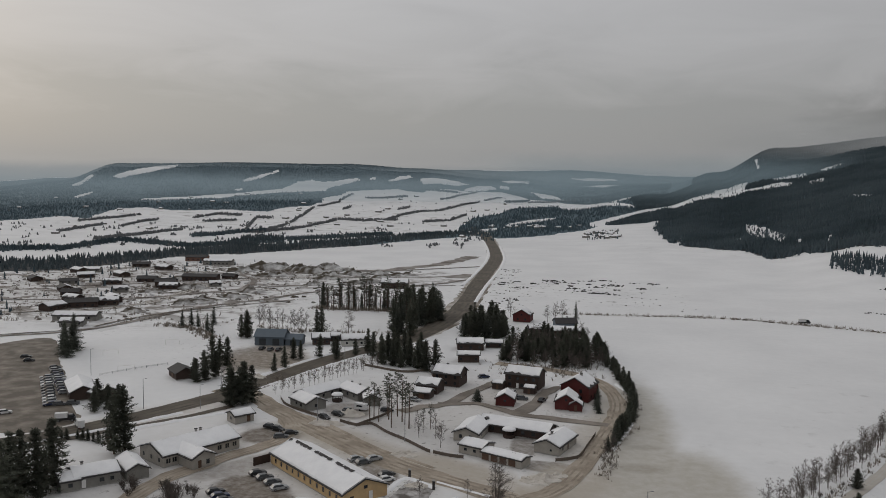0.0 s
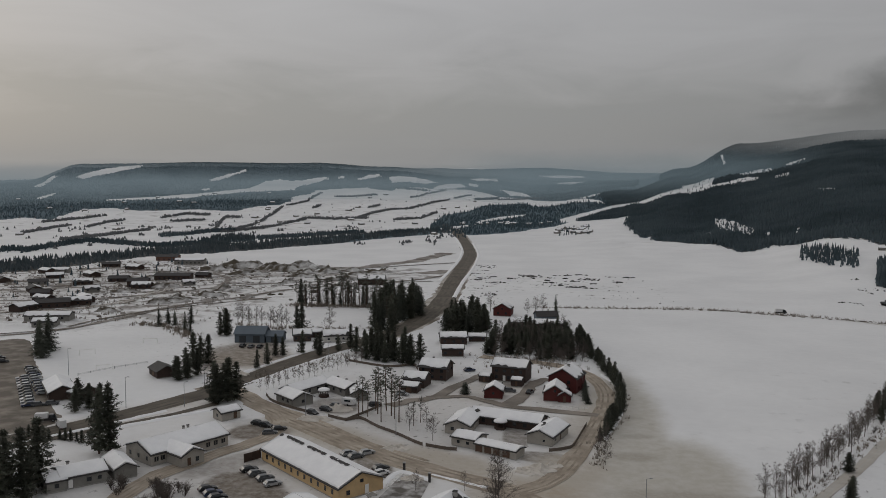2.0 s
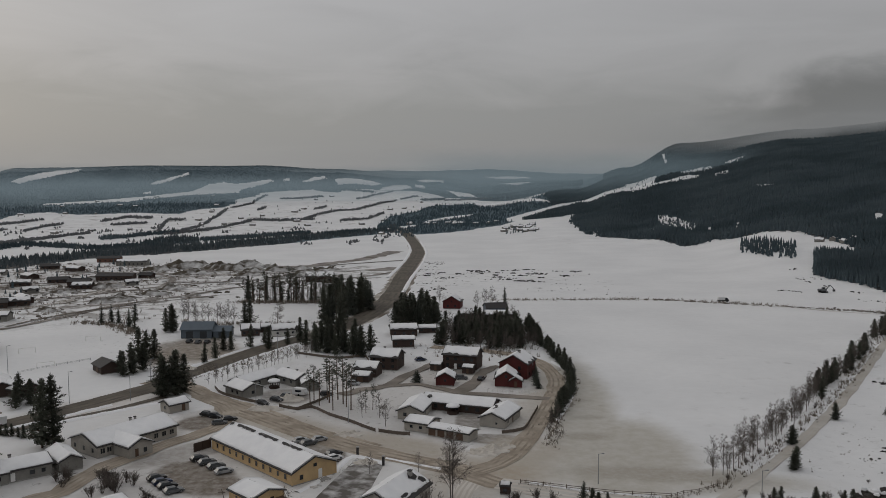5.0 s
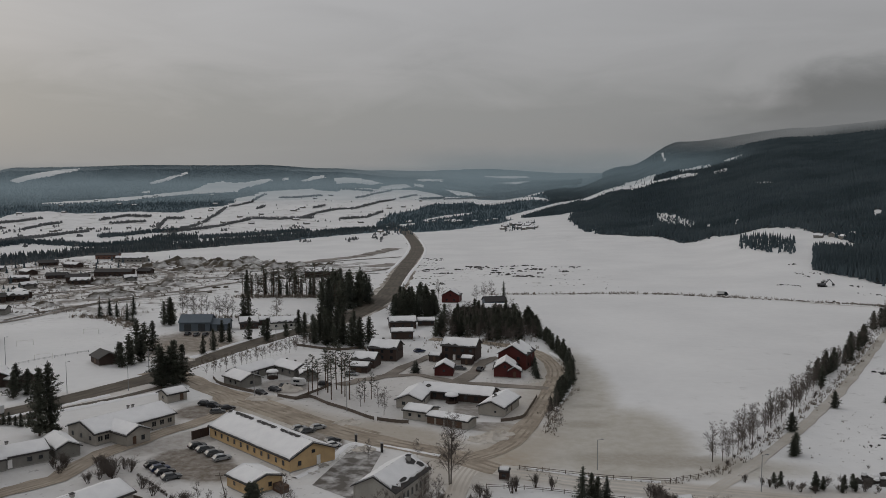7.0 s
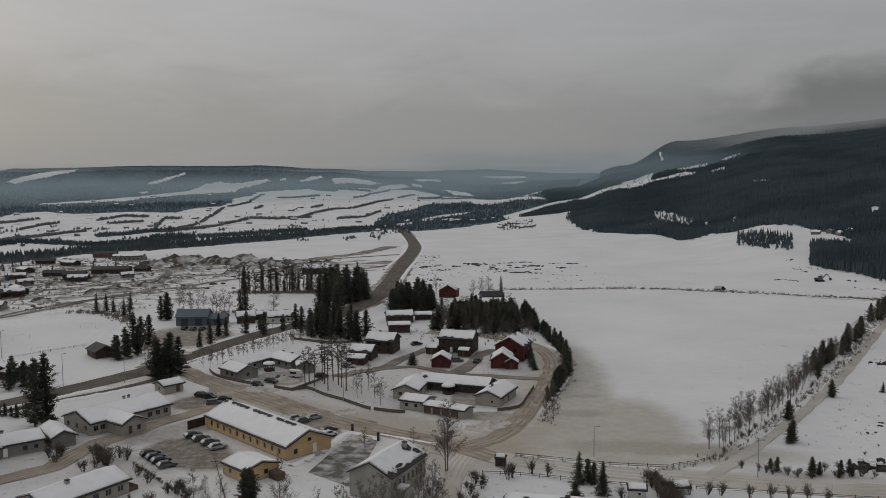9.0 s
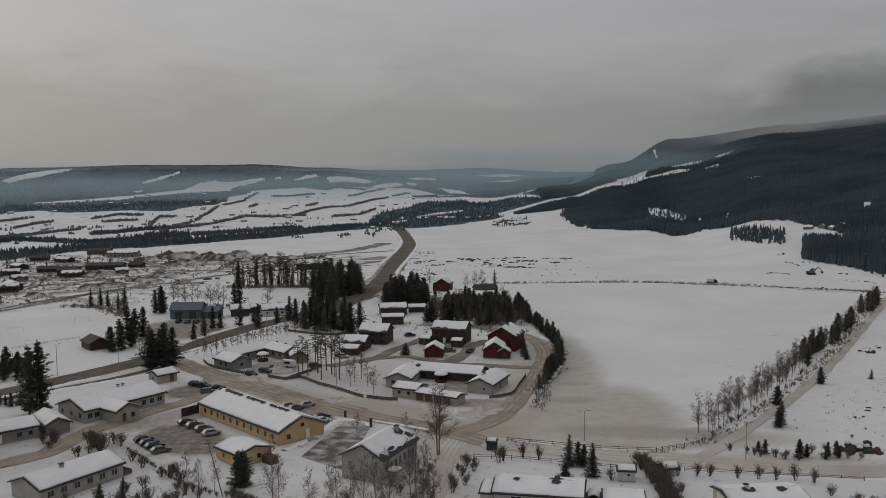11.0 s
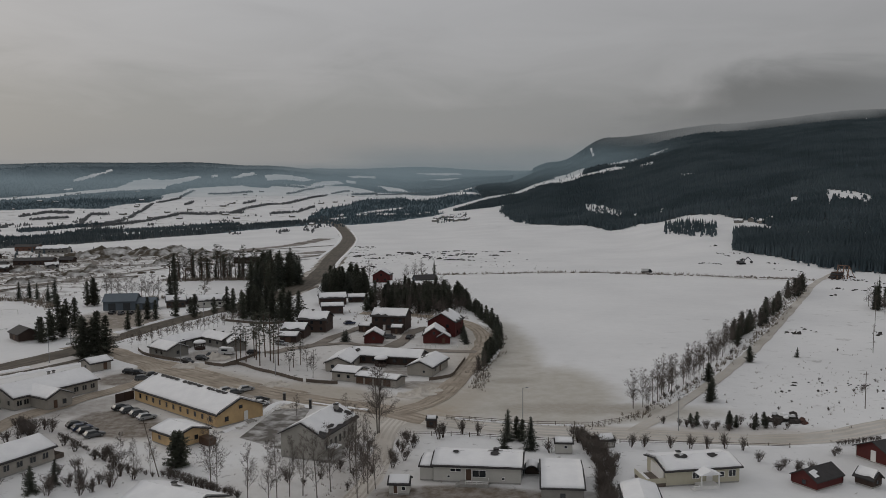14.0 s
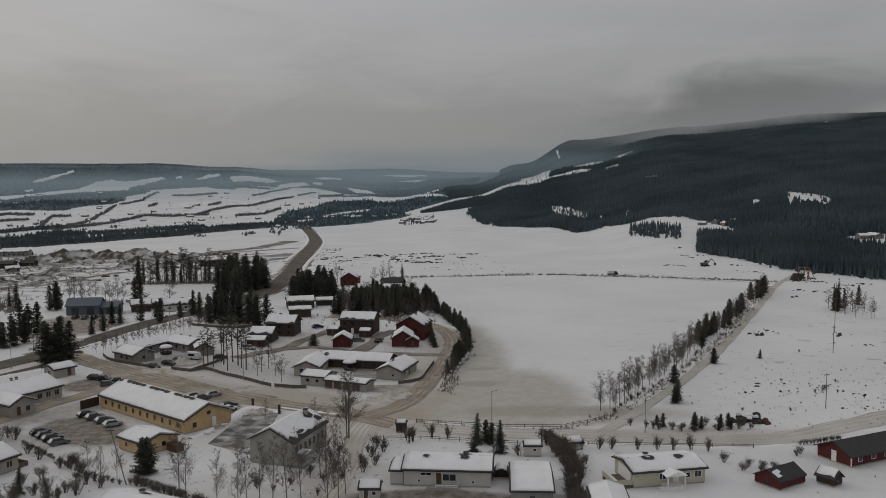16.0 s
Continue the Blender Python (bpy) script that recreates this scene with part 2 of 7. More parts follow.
SPRUCE = mat("spruce_needles", (0.054, 0.062, 0.05), 0.8, 0.35, 0.6, 0, (0.088, 0.092, 0.07), islands=0.3)
PINE = mat("pine_needles", (0.058, 0.065, 0.05), 0.8, 0.35, 0.6, 0, (0.096, 0.098, 0.072), islands=0.3)
BARK = mat("bark", (0.075, 0.058, 0.047), 0.9, 0.3, 2.0, 0.02)
PINE_BARK = mat("pine_bark", (0.13, 0.085, 0.06), 0.9, 0.3, 1.0, 0.02, (0.08, 0.065, 0.055))
DRY_GRASS = mat("dry_grass", (0.19, 0.16, 0.13), 0.9, 0.25, 0.5, 0, (0.25, 0.22, 0.185))
TWIG = mat("bare_twigs", (0.105, 0.088, 0.077), 0.9, 0.25, 0.5, 0, (0.15, 0.13, 0.117), islands=0.2)
BIRCH_BARK = mat("birch_bark", (0.20, 0.178, 0.155), 0.8, 0.3, 1.5, 0, (0.09, 0.08, 0.072))
YELLOW = mat("yellow_painted_boards", (0.53, 0.375, 0.20), 0.7, 0.12, 0.5, 0.01, (0.45, 0.32, 0.175))
BEIGE = mat("dull_beige_boards", (0.36, 0.335, 0.295), 0.8, 0.12, 0.5, 0.01, (0.3, 0.28, 0.25))
WHITE = mat("white_painted_boards", (0.50, 0.49, 0.455), 0.7, 0.08, 0.5, 0.01)
CREAM = mat("cream_painted_boards", (0.48, 0.45, 0.35), 0.7, 0.08, 0.5, 0.01)
GREY = mat("grey_render", (0.235, 0.226, 0.205), 0.85, 0.12, 0.4, 0.01, (0.19, 0.183, 0.168))
PALE_RENDER = mat("weathered_pale_render", (0.37, 0.355, 0.32), 0.85, 0.12, 0.3, 0.01, (0.29, 0.278, 0.25), fine=9)
RED = mat("red_painted_boards", (0.09, 0.019, 0.017), 0.75, 0.15, 0.5, 0.01)
BRICK = mat("reddish_brown_boards", (0.14, 0.075, 0.055), 0.8, 0.15, 0.4, 0.01)
BROWN = mat("dark_brown_stained_boards", (0.055, 0.036, 0.029), 0.75, 0.2, 0.5, 0.01)
BLUE_GREY = mat("slate_blue_sheet_metal", (0.10, 0.125, 0.15), 0.55, 0.1, 0.5)
DARK_ROOF = mat("dark_roof_tiles", (0.045, 0.042, 0.042), 0.7, 0.2, 1.0, 0.02)
TRIM = mat("white_trim", (0.75, 0.74, 0.72), 0.6, 0.05, 1.0)
GLASS = mat("window_glass", (0.02, 0.024, 0.028), 0.12, 0.1, 0.4, spec=0.6)
DARK_DOOR = mat("dark_sheet_door", (0.045, 0.05, 0.055), 0.6, 0.15, 1.0)
DOOR = mat("brown_door_wood", (0.10, 0.06, 0.04), 0.6, 0.15, 1.0)
CONCRETE = mat("concrete", (0.33, 0.32, 0.30), 0.9, 0.15, 0.8, 0.01)
STEEL = mat("galvanised_steel", (0.32, 0.33, 0.34), 0.45, 0.1, 1.0, metal=0.7)
WOOD = mat("weathered_wood", (0.135, 0.11, 0.09), 0.85, 0.25, 1.0, 0.01)
RUBBER = mat("tyre_rubber", (0.02, 0.02, 0.02), 0.8, 0.1, 2.0)
PAINTS = [mat("car_paint_" + n, c, 0.35, 0.04, 0.5, spec=0.5) for n, c in (("black", (0.018, 0.018, 0.02)), ("grey", (0.10, 0.105, 0.11)), ("silver", (0.34, 0.35, 0.36)),
          ("dark_blue", (0.02, 0.03, 0.07)), ("red", (0.22, 0.02, 0.02)), ("white", (0.62, 0.62, 0.62)))]

# ---------------------------------------------------------------- ground
RINGS = (0, 450, 800, 1100, 1400, 1800, 2400, 3000, 3800, 4900)
HEIGHTS = {  # bearing: heights at the distances above
    -180: (0, 0, 0, 5, 10, 20, 40, 60, 80, 90), -60: (0, 0, -5, -9, -10, -8, 8, 26, 26, 20),
    -34: (0, 0, -5, -9, -10, -8, 6, 14, 14, 10), -30.5: (0, 0, -6, -10, -11, -5, 18, 38, 36, 30), -27: (0, 0, -6, -10, -11, -3, 34, 96, 80, 50),
    -18: (0, 0, -6, -10, -11, 5, 37, 106, 90, 70), -13: (0, 0, -6, -10, -11, 6, 38, 104, 90, 80),
    -8: (0, 0, -6, -10, -11, 5, 37, 92, 85, 100), -3: (0, 0, -6, -10, -11, 2, 33, 70, 82, 100),
}
HEIGHTS.update({
    2: (0, 0, -6, -9, -11, -5, 20, 45, 75, 108), 8: (0, 0, -5, -5, 4, 25, 46, 52, 66, 80),
    11.5: (0, 0, -5, -2, 22, 56, 86, 86, 80, 75), 15: (0, 0, -5, 6, 38, 90, 150, 160, 165, 170),
    22: (0, 0, 10, 33, 72, 124, 182, 204, 220, 230), 30: (0, 0, 22, 50, 90, 146, 205, 226, 240, 250),
    45: (0, 0, 25, 55, 95, 150, 208, 230, 245, 255), 180: (0, 0, 0, 5, 10, 20, 40, 60, 80, 90),
})
BEARINGS = sorted(HEIGHTS)


def profile(row, r):
    r = min(r, RINGS[-1] - 1)
    i = max(k for k in range(len(RINGS) - 1) if r >= RINGS[k])
    h = RINGS[i + 1] - RINGS[i]
    s = (r - RINGS[i]) / h

    def slope(k):
        if k <= 0 or k >= len(RINGS) - 1:
            return 0
        a, b = (row[k] - row[k - 1]) / (RINGS[k] - RINGS[k - 1]), (row[k + 1] - row[k]) / (RINGS[k + 1] - RINGS[k])
        return 0 if a * b <= 0 else 2 * a * b / (a + b)

    a, b, d = slope(i) * h, slope(i + 1) * h, row[i + 1] - row[i]
    return row[i] + a * s + (3 * d - 2 * a - b) * s * s + (a + b - 2 * d) * s ** 3


def land(x, y):
    """Height of the ground."""
    r = math.hypot(x, y)
    if r < 450:
        return 0.0
    b = math.degrees(math.atan2(x, y))
    i = max(k for k in range(len(BEARINGS) - 1) if b >= BEARINGS[k])
    s = (b - BEARINGS[i]) / (BEARINGS[i + 1] - BEARINGS[i])
    s = s * s * (3 - 2 * s)
    z = profile(HEIGHTS[BEARINGS[i]], r) * (1 - s) + profile(HEIGHTS[BEARINGS[i + 1]], r) * s
    k = min((r - 450) / 1500, 1)
    return z + k * 5 * noise.noise((x * 0.004, y * 0.004, 0.3)) + k * 2 * noise.noise((x * 0.013, y * 0.013, 4.0))


def at_bearing(b, r):
    return r * math.sin(radians(b)), r * math.cos(radians(b))


def inside(b, r, poly):
    hit = False
    for (b0, r0), (b1, r1) in zip(poly, poly[1:] + poly[:1]):
        if (r0 > r) != (r1 > r) and b < (b1 - b0) * (r - r0) / (r1 - r0) + b0:
            hit = not hit
    return hit


# woods and the clearings in them, as (bearing, distance)
WOOD_EAST = [(6.8, 1632), (4.6, 1440), (5.6, 1400), (7.0, 1390), (8.2, 1446), (8.0, 1273), (9.2, 1064), (9.6, 1189), (9.8, 1043), (13.6, 974), (15.2, 899), (17.0, 932), (18.2, 907), (19.9, 914), (22.2, 892),
             (25.9, 727), (33.9, 637), (60, 600), (60, 4850), (8.7, 4850), (8.7, 3488), (6.1, 2002)]
PLANTATION = [(23.0, 739), (26.2, 707), (33.9, 630), (45, 560), (45, 480), (34.0, 505), (28.6, 530), (24.9, 588), (22.9, 615)]
COPSE = [(18.6, 867), (19.9, 843), (21.9, 788), (21.9, 699), (20.3, 716), (18.6, 785)]
WOOD_VALLEY = [(-5.1, 1263), (-5.0, 1438), (-4.0, 1632), (-2.7, 1689), (-1.6, 1826), (-0.1, 1947), (1.4, 2055), (1.9, 1939), (4.1, 1916), (5.6, 1805), (7.5, 1623), (5.6, 1510), (4.1, 1430),
               (3.3, 1349), (1.8, 1299), (-0.1, 1208), (-2.0, 1185), (-3.1, 1200)]
WOOD_WEST = [(-60, 1560), (-34, 1560), (-30.5, 1679), (-28.9, 1620), (-28.5, 1689), (-27.1, 1826), (-25.4, 1870), (-24.0, 1800), (-22.5, 1760), (-21.6, 1750), (-20.2, 1750), (-19.1, 1703), (-17.8, 1686), (-16.7, 1783), (-15.2, 1808), (-14.5, 1936), (-14.1, 2047), (-13.1, 2110),
             (-12.6, 2240), (-11.7, 2304), (-10.3, 2322), (-9.3, 2360), (-8.2, 2290), (-7.7, 2249), (-7.3, 2332), (-5.6, 2388), (-4.9, 2341), (-3.4, 2341), (-1.9, 2332), (-0.4, 2200), (1.4, 2209),
             (4.1, 2030), (8.7, 2300), (8.7, 4850), (-60, 4850)]
WOOD_RIVER = [(-45, 860), (-45, 740), (-30.3, 753), (-27.2, 790), (-22.3, 873), (-19.5, 887), (-16.0, 938), (-12.7, 1000), (-8.2, 1109), (-3.6, 1251), (-3.2, 1360),
              (-5.9, 1286), (-11.2, 1164), (-17.0, 1045), (-22.3, 965), (-26.3, 894), (-30.3, 852)]
WOOD_FIELD = [(-20.3, 953), (-20.3, 1088), (-19.2, 1142), (-17.6, 1187), (-16.7, 1149), (-16.7, 1075), (-18.2, 1062), (-19.5, 957)]
PISTE = [(8.2, 1710), (9.4, 1717), (11.3, 1707), (11.5, 1762), (12.8, 1780), (13.5, 1741), (13.3, 1643), (14.3, 1614), (15.4, 1660), (16.1, 1633), (16.0, 1588), (14.6, 1548), (13.2, 1582), (12.0, 1582),
         (11.3, 1591), (9.6, 1601), (9.0, 1594), (8.2, 1676)]
UPPER_PISTES = [[(3.6, 1585), (5.9, 1625), (7.8, 1685), (8.4, 1714), (8.4, 1660), (7.8, 1605), (6.0, 1505), (4.4, 1425), (3.6, 1440)], [(14.9, 1710), (15.9, 1752), (16.8, 1755), (16.9, 1676), (15.6, 1673), (14.9, 1670)],
                [(17.0, 1620), (17.8, 1630), (17.8, 1563), (17.0, 1585)], [(17.5, 1762), (18.4, 1790), (18.9, 1790), (18.6, 1737), (17.6, 1707)], [(13.6, 2217), (13.85, 2143), (14.15, 1871), (13.9, 1901)]]
THIN_WOOD = [(13.4, 1247), (14.7, 1194), (15.9, 1125), (15.8, 1034), (14.9, 1063), (13.6, 1134)]
HILL_FARM = [(28.2, 1010), (29.5, 977), (30.4, 953), (30.8, 914), (30.6, 818), (30.2, 869), (29.5, 892), (29.0, 883), (28.6, 925), (28.5, 809), (28.2, 931)]
CLEARINGS = [PISTE, THIN_WOOD, HILL_FARM, [(26.1, 982), (26.7, 976), (26.7, 914), (26.2, 936)], [(31.2, 656), (31.9, 680), (33.8, 693), (33.9, 633), (31.8, 641)],
             [(19.5, 1346), (20.6, 1308), (20.6, 1288), (19.6, 1319)], [(24.2, 1905), (24.9, 1920), (24.9, 1890)], [(29.0, 2010), (30.6, 2040), (30.4, 1975)]] + UPPER_PISTES
# fields and cut strips on the far western hill
CLEARINGS += [[(-22.5, 2144), (-21.9, 2178), (-21.0, 2196), (-20.2, 2196), (-19.4, 2214), (-18.3, 2254), (-17.0, 2322), (-16.5, 2417), (-16.0, 2521), (-15.1, 2557), (-14.3, 2511), (-13.3, 2556), (-12.8, 2572),
               (-11.9, 2619), (-11.9, 2556), (-12.8, 2466), (-13.9, 2360), (-14.1, 2240), (-14.8, 2231), (-16.2, 2209), (-18.1, 2170), (-20.0, 2089), (-21.0, 2051), (-22.5, 2076), (-25.8, 2060), (-25.7, 2110)],
              [(-20.0, 2286), (-19.5, 2332), (-19.5, 2267), (-20.0, 2236)], [(-19.5, 2551), (-18.6, 2624), (-17.7, 2698), (-17.2, 2758), (-17.2, 2720), (-17.8, 2650), (-18.5, 2577), (-19.4, 2501)],
              [(-11.2, 2634), (-10.8, 2634), (-10.8, 2587), (-11.2, 2582)], [(-10.0, 2587), (-9.2, 2704), (-8.5, 2731), (-8.4, 2687), (-9.3, 2598), (-9.8, 2562)],
              [(-7.9, 2661), (-7.5, 2682), (-6.4, 2687), (-5.3, 2671), (-4.5, 2592), (-5.3, 2506), (-6.7, 2546), (-7.6, 2511)], [(-4.0, 2546), (-3.1, 2551), (-2.6, 2432), (-3.6, 2365), (-4.9, 2341), (-4.7, 2432)],
              [(-2.4, 2736), (-0.6, 2970), (-0.5, 2792), (-1.9, 2677)], [(-2.5, 2567), (-1.8, 2526), (-1.9, 2437), (-2.5, 2476)], [(-0.4, 2432), (1.1, 2393), (1.8, 2262), (0.3, 2263)],
              [(3.0, 2900), (4.6, 3000), (5.6, 2900), (4.4, 2780)], [(2.0, 3500), (4.8, 3600), (5.2, 3350), (3.0, 3300)], [(4.8, 2020), (6.2, 2040), (6.4, 1960), (5.2, 1950)]]
CLEARINGS += [[(-27.5, 2600), (-26.1, 2760), (-24.7, 2850), (-23.5, 2920), (-23.7, 2820), (-25.9, 2650), (-27.0, 2560)], [(-29.9, 2581), (-28.7, 2785), (-28.5, 2724), (-29.5, 2530)],
              [(-29.7, 2222), (-28.6, 2290), (-28.8, 2240), (-29.5, 2191)]]
CLEARINGS += [[(-2.1, 1410), (-0.5, 1537), (1.4, 1682), (1.5, 1702), (-0.1, 1652), (-1.8, 1506)], [(-3.7, 1338), (-2.4, 1413), (-2.4, 1341), (-3.7, 1304)]]
CLEARINGS += [[(12.6, 1085), (13.2, 1120), (13.3, 1060)], [(16.2, 1040), (16.8, 1075), (16.9, 1010)], [(18.2, 1010), (18.5, 1060), (18.7, 990)]]
WOOD_VALLEY_FAR = [(-0.4, 2235), (1.8, 2290), (4.1, 2080), (5.6, 1880), (7.0, 1690), (8.0, 1730), (8.7, 2320), (-3.6, 2390)]
WOODS = [WOOD_VALLEY_FAR, WOOD_EAST, PLANTATION, COPSE, WOOD_VALLEY, WOOD_WEST, WOOD_RIVER, WOOD_FIELD]


def inside_many(b, r, poly):
    """The same test for arrays."""
    hit = np.zeros(b.shape, bool)
    for (b0, r0), (b1, r1) in zip(poly, poly[1:] + poly[:1]):
        if r0 != r1:
            hit ^= ((r0 > r) != (r1 > r)) & (b < (b1 - b0) * (r - r0) / (r1 - r0) + b0)
    return hit


def wooded(b, r):
    """Which of many places lie in the woods, with ragged edges."""
    jb = np.array([0.16 * noise.noise((p * 1.7, q * 0.02, 0.5)) + 0.08 * noise.noise((p * 6, q * 0.07, 3.5)) for p, q in zip(b, r)])
    jr = np.array([9 * noise.noise((p * 2.3, q * 0.012, 7.5)) for p, q in zip(b, r)])
    far = r > 1300
    woods_ = np.zeros(b.shape, bool)
    for p in WOODS:
        if p is not COPSE:
            woods_ |= inside_many(b + jb, r + jr, p)
    for p in CLEARINGS:
        woods_ &= ~inside_many(b + 0.5 * jb, r + jr * np.where(far, 0.8, 0.4), p)
    return woods_ & (r > 470)


def quick_mesh(name, verts, faces, materials, indices=None, smooth=False):
    me = bpy.data.meshes.new(name)
    me.from_pydata([tuple(v) for v in verts], [], [tuple(f) for f in faces])
    for m in materials:
        me.materials.append(m)
    if indices is not None:
        me.polygons.foreach_set("material_index", indices)
    if smooth:
        me.polygons.foreach_set("use_smooth", [True] * len(me.polygons))
    me.update()
    return me


def build_ground():
    bs = [-180 + 6 * i for i in range(23)] + [-42 + 0.13 * i for i in range(632)] + [42 + 6 * i for i in range(23)]
    rs = [30, 80, 150, 220, 300, 380, 450]
    while rs[-1] < 3300:
        rs.append(rs[-1] * (1.0062 if rs[-1] > 1000 else 1.009))
    while rs[-1] < 4850:
        rs.append(rs[-1] * 1.02)
    verts = [(0, 0, 0)] + [(*at_bearing(b, r), 0) for r in rs for b in bs]
    verts = [(x, y, land(x, y)) for x, y, _ in verts]
    n = len(bs)
    faces = [(0, 1 + (j + 1) % n, 1 + j) for j in range(n)]
    idx = [0] * n
    mb = np.array([(bs[j] + bs[j + 1]) / 2 if j + 1 < n else 179.9 for j in range(n)])
    for i in range(len(rs) - 1):
        rm = (rs[i] + rs[i + 1]) / 2
        faces += [(1 + i * n + j, 1 + i * n + (j + 1) % n, 1 + (i + 1) * n + (j + 1) % n, 1 + (i + 1) * n + j) for j in range(n)]
        if rm < 470:
            idx += [0] * n
        else:
            # beyond 1050 m the wooded ground takes the haze-tinted colour
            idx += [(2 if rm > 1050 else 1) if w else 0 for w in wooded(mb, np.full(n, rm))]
    ob = new("ground", quick_mesh("ground", verts, faces, [SNOW, FOREST_FLOOR, HAZY_FOREST], idx, True))
    tagged(ob, "snow-covered valley floor with fields and wooded hillsides", "ground", kind="structure")


build_ground()


def curve_points(pts, step=5.0):
    """A smooth line through plan points."""
    out = []
    p = [Vector((*q[:2], 0)) for q in pts]
    p = [2 * p[0] - p[1]] + p + [2 * p[-1] - p[-2]]
    for i in range(1, len(p) - 2):
        n = max(2, int((p[i + 1] - p[i]).length / step))
        for k in range(n):
            t = k / n
            a, b, c, d = p[i - 1], p[i], p[i + 1], p[i + 2]
            out.append(0.5 * (2 * b + (c - a) * t + (2 * a - 5 * b + 4 * c - d) * t * t + (3 * b - a - 3 * c + d) * t ** 3))
    out.append(p[-2])
    return out


def strip(name, pts, width, lift, material, label, rough_edge=0.3, category="road", ruts=None, far_width=None):
    """A road that follows the ground along a line, with worn wheel ruts in a second material."""
    line = curve_points(pts)
    verts, faces, idx = [], [], []
    rnd = random.Random(len(pts) * 7 + int(width * 10))
    across = (-0.5, -0.42, -0.31, -0.2, -0.09, 0.09, 0.2, 0.31, 0.42, 0.5)
    n = len(across)
    for i, q in enumerate(line):
        d = (line[min(i + 1, len(line) - 1)] - line[max(i - 1, 0)]).normalized()
        s = Vector((-d.y, d.x, 0))
        wide = width if not far_width else width + (far_width - width) * min(max((q.y - 330) / 150, 0), 1)
        wob = noise.noise((q.x * 0.05, q.y * 0.05, 2.0)) * 0.03
        for u in across:
            edge = abs(u) == 0.5
            e = q + s * ((u + (0 if edge else wob)) * wide + (rnd.uniform(-rough_edge, rough_edge) if edge else rnd.uniform(-0.12, 0.12)))
            verts.append((e.x, e.y, land(e.x, e.y) + lift - (0.03 if edge else 0)))
    for i in range(len(line) - 1):
        for k in range(n - 1):
            a = i * n + k
            faces.append((a, a + n, a + n + 1, a + 1))
            idx.append(1 if ruts and k in (1, 3, 5, 7) and rnd.random() > 0.06 else 0)
    ob = new(name, quick_mesh(name, verts, faces, [material] + ([ruts] if ruts else []), idx, smooth=True))
    return tagged(ob, label, category, kind="structure")


def snowbank(pts, label="ploughed snowbank beside the road", w=1.6, h=0.7, material=None):
    line = curve_points(pts, 1.6)
    verts, faces = [], []
    rnd = random.Random(int(abs(pts[0][0]) * 13))
    prof = ((-0.5, -0.05), (-0.3, 0.6), (0.0, 1.0), (0.3, 0.55), (0.5, -0.05))
    for i, q in enumerate(line):
        d = (line[min(i + 1, len(line) - 1)] - line[max(i - 1, 0)]).normalized()
        s = Vector((-d.y, d.x, 0))
        k = 0.55 + 0.45 * noise.noise((q.x * 0.15, q.y * 0.15, 0)) + rnd.uniform(-0.15, 0.15)
        for u, z in prof:
            e = q + s * (u * w * (0.8 + 0.4 * k) + rnd.uniform(-0.1, 0.1))
            verts.append((e.x, e.y, land(e.x, e.y) + z * h * max(k, 0.1)))
    for i in range(len(line) - 1):
        for k in range(4):
            a = i * 5 + k
            faces.append((a, a + 5, a + 6, a + 1))
    ob = new("snowbank", quick_mesh("snowbank", verts, faces, [material or ROOF_SNOW], smooth=True))
    return tagged(ob, label, "snowbank", kind="structure")


def patch(name, pts, lift, material, label, category="ground", straight=False):
    """A flat area with an uneven edge."""
    line = [Vector((*p, 0)) for p in pts] if straight else curve_points(list(pts) + [pts[0]], 3.0)[:-1]
    rnd = random.Random(int(abs(pts[0][0]) * 31))
    verts = [(q.x + rnd.uniform(-0.5, 0.5), q.y + rnd.uniform(-0.5, 0.5), land(q.x, q.y) + lift) for q in line]
    ob = new(name, quick_mesh(name, verts, [tuple(range(len(verts)))], [material]))
    return tagged(ob, label, category, kind="structure")


HIGHWAY = [(-190, 180), (-150, 212), (-127, 236), (-109, 264), (-98, 286), (-79.5, 338), (-67, 362), (-50, 398), (-39.5, 453), (-36.6, 500), (-35.8, 550), (-36.6, 600), (-36.0, 687), (-35.0, 797), (-37.0, 885), (-48, 1033), (-61, 1158), (-78, 1300)]
STREET = [(-104, 281), (-97, 287), (-79, 266), (-56, 243), (-30, 218), (-12, 206), (-1, 199), (8, 190), (18, 186)]
EAST_ROAD = [(9, 189.5), (20, 185), (32, 180.4), (46, 176.4), (58, 173.4), (67, 171), (79, 168), (94, 169), (112, 176), (150, 190), (220, 215)]
LOOP = [(2, 196), (13, 208), (24, 241), (32, 273), (34, 299), (28, 322), (15, 335), (-10, 345)]
TRACK = [(53.5, 176), (69, 194), (95, 227), (128, 274), (190, 370), (218, 413), (246, 447)]
strip("road", HIGHWAY, 10.5, 0.10, ROAD, "wet sanded asphalt main road through the valley", ruts=ROAD_SLUSH, far_width=12.5)
strip("road_verge", HIGHWAY[6:], 12, 0.06, VERGE, "dirty snow and earth verge along the main road", 1.4, "verge", far_width=18)
strip("road", STREET, 8.0, 0.07, SAND_ROAD, "sanded snow-packed residential street", 0.6, ruts=RUT)
strip("road", EAST_ROAD, 7.8, 0.085, GREY_SAND, "ploughed snowy country road", 0.6, ruts=SAND_SNOW)
strip("road", LOOP, 6.0, 0.13, SAND_ROAD, "sanded snow-packed loop lane round the houses", 0.5, ruts=RUT)
strip("road", TRACK, 3.3, 0.1, GREY_SAND, "sanded snow-packed farm track beside the field", 0.4, ruts=SOFT_RUT)
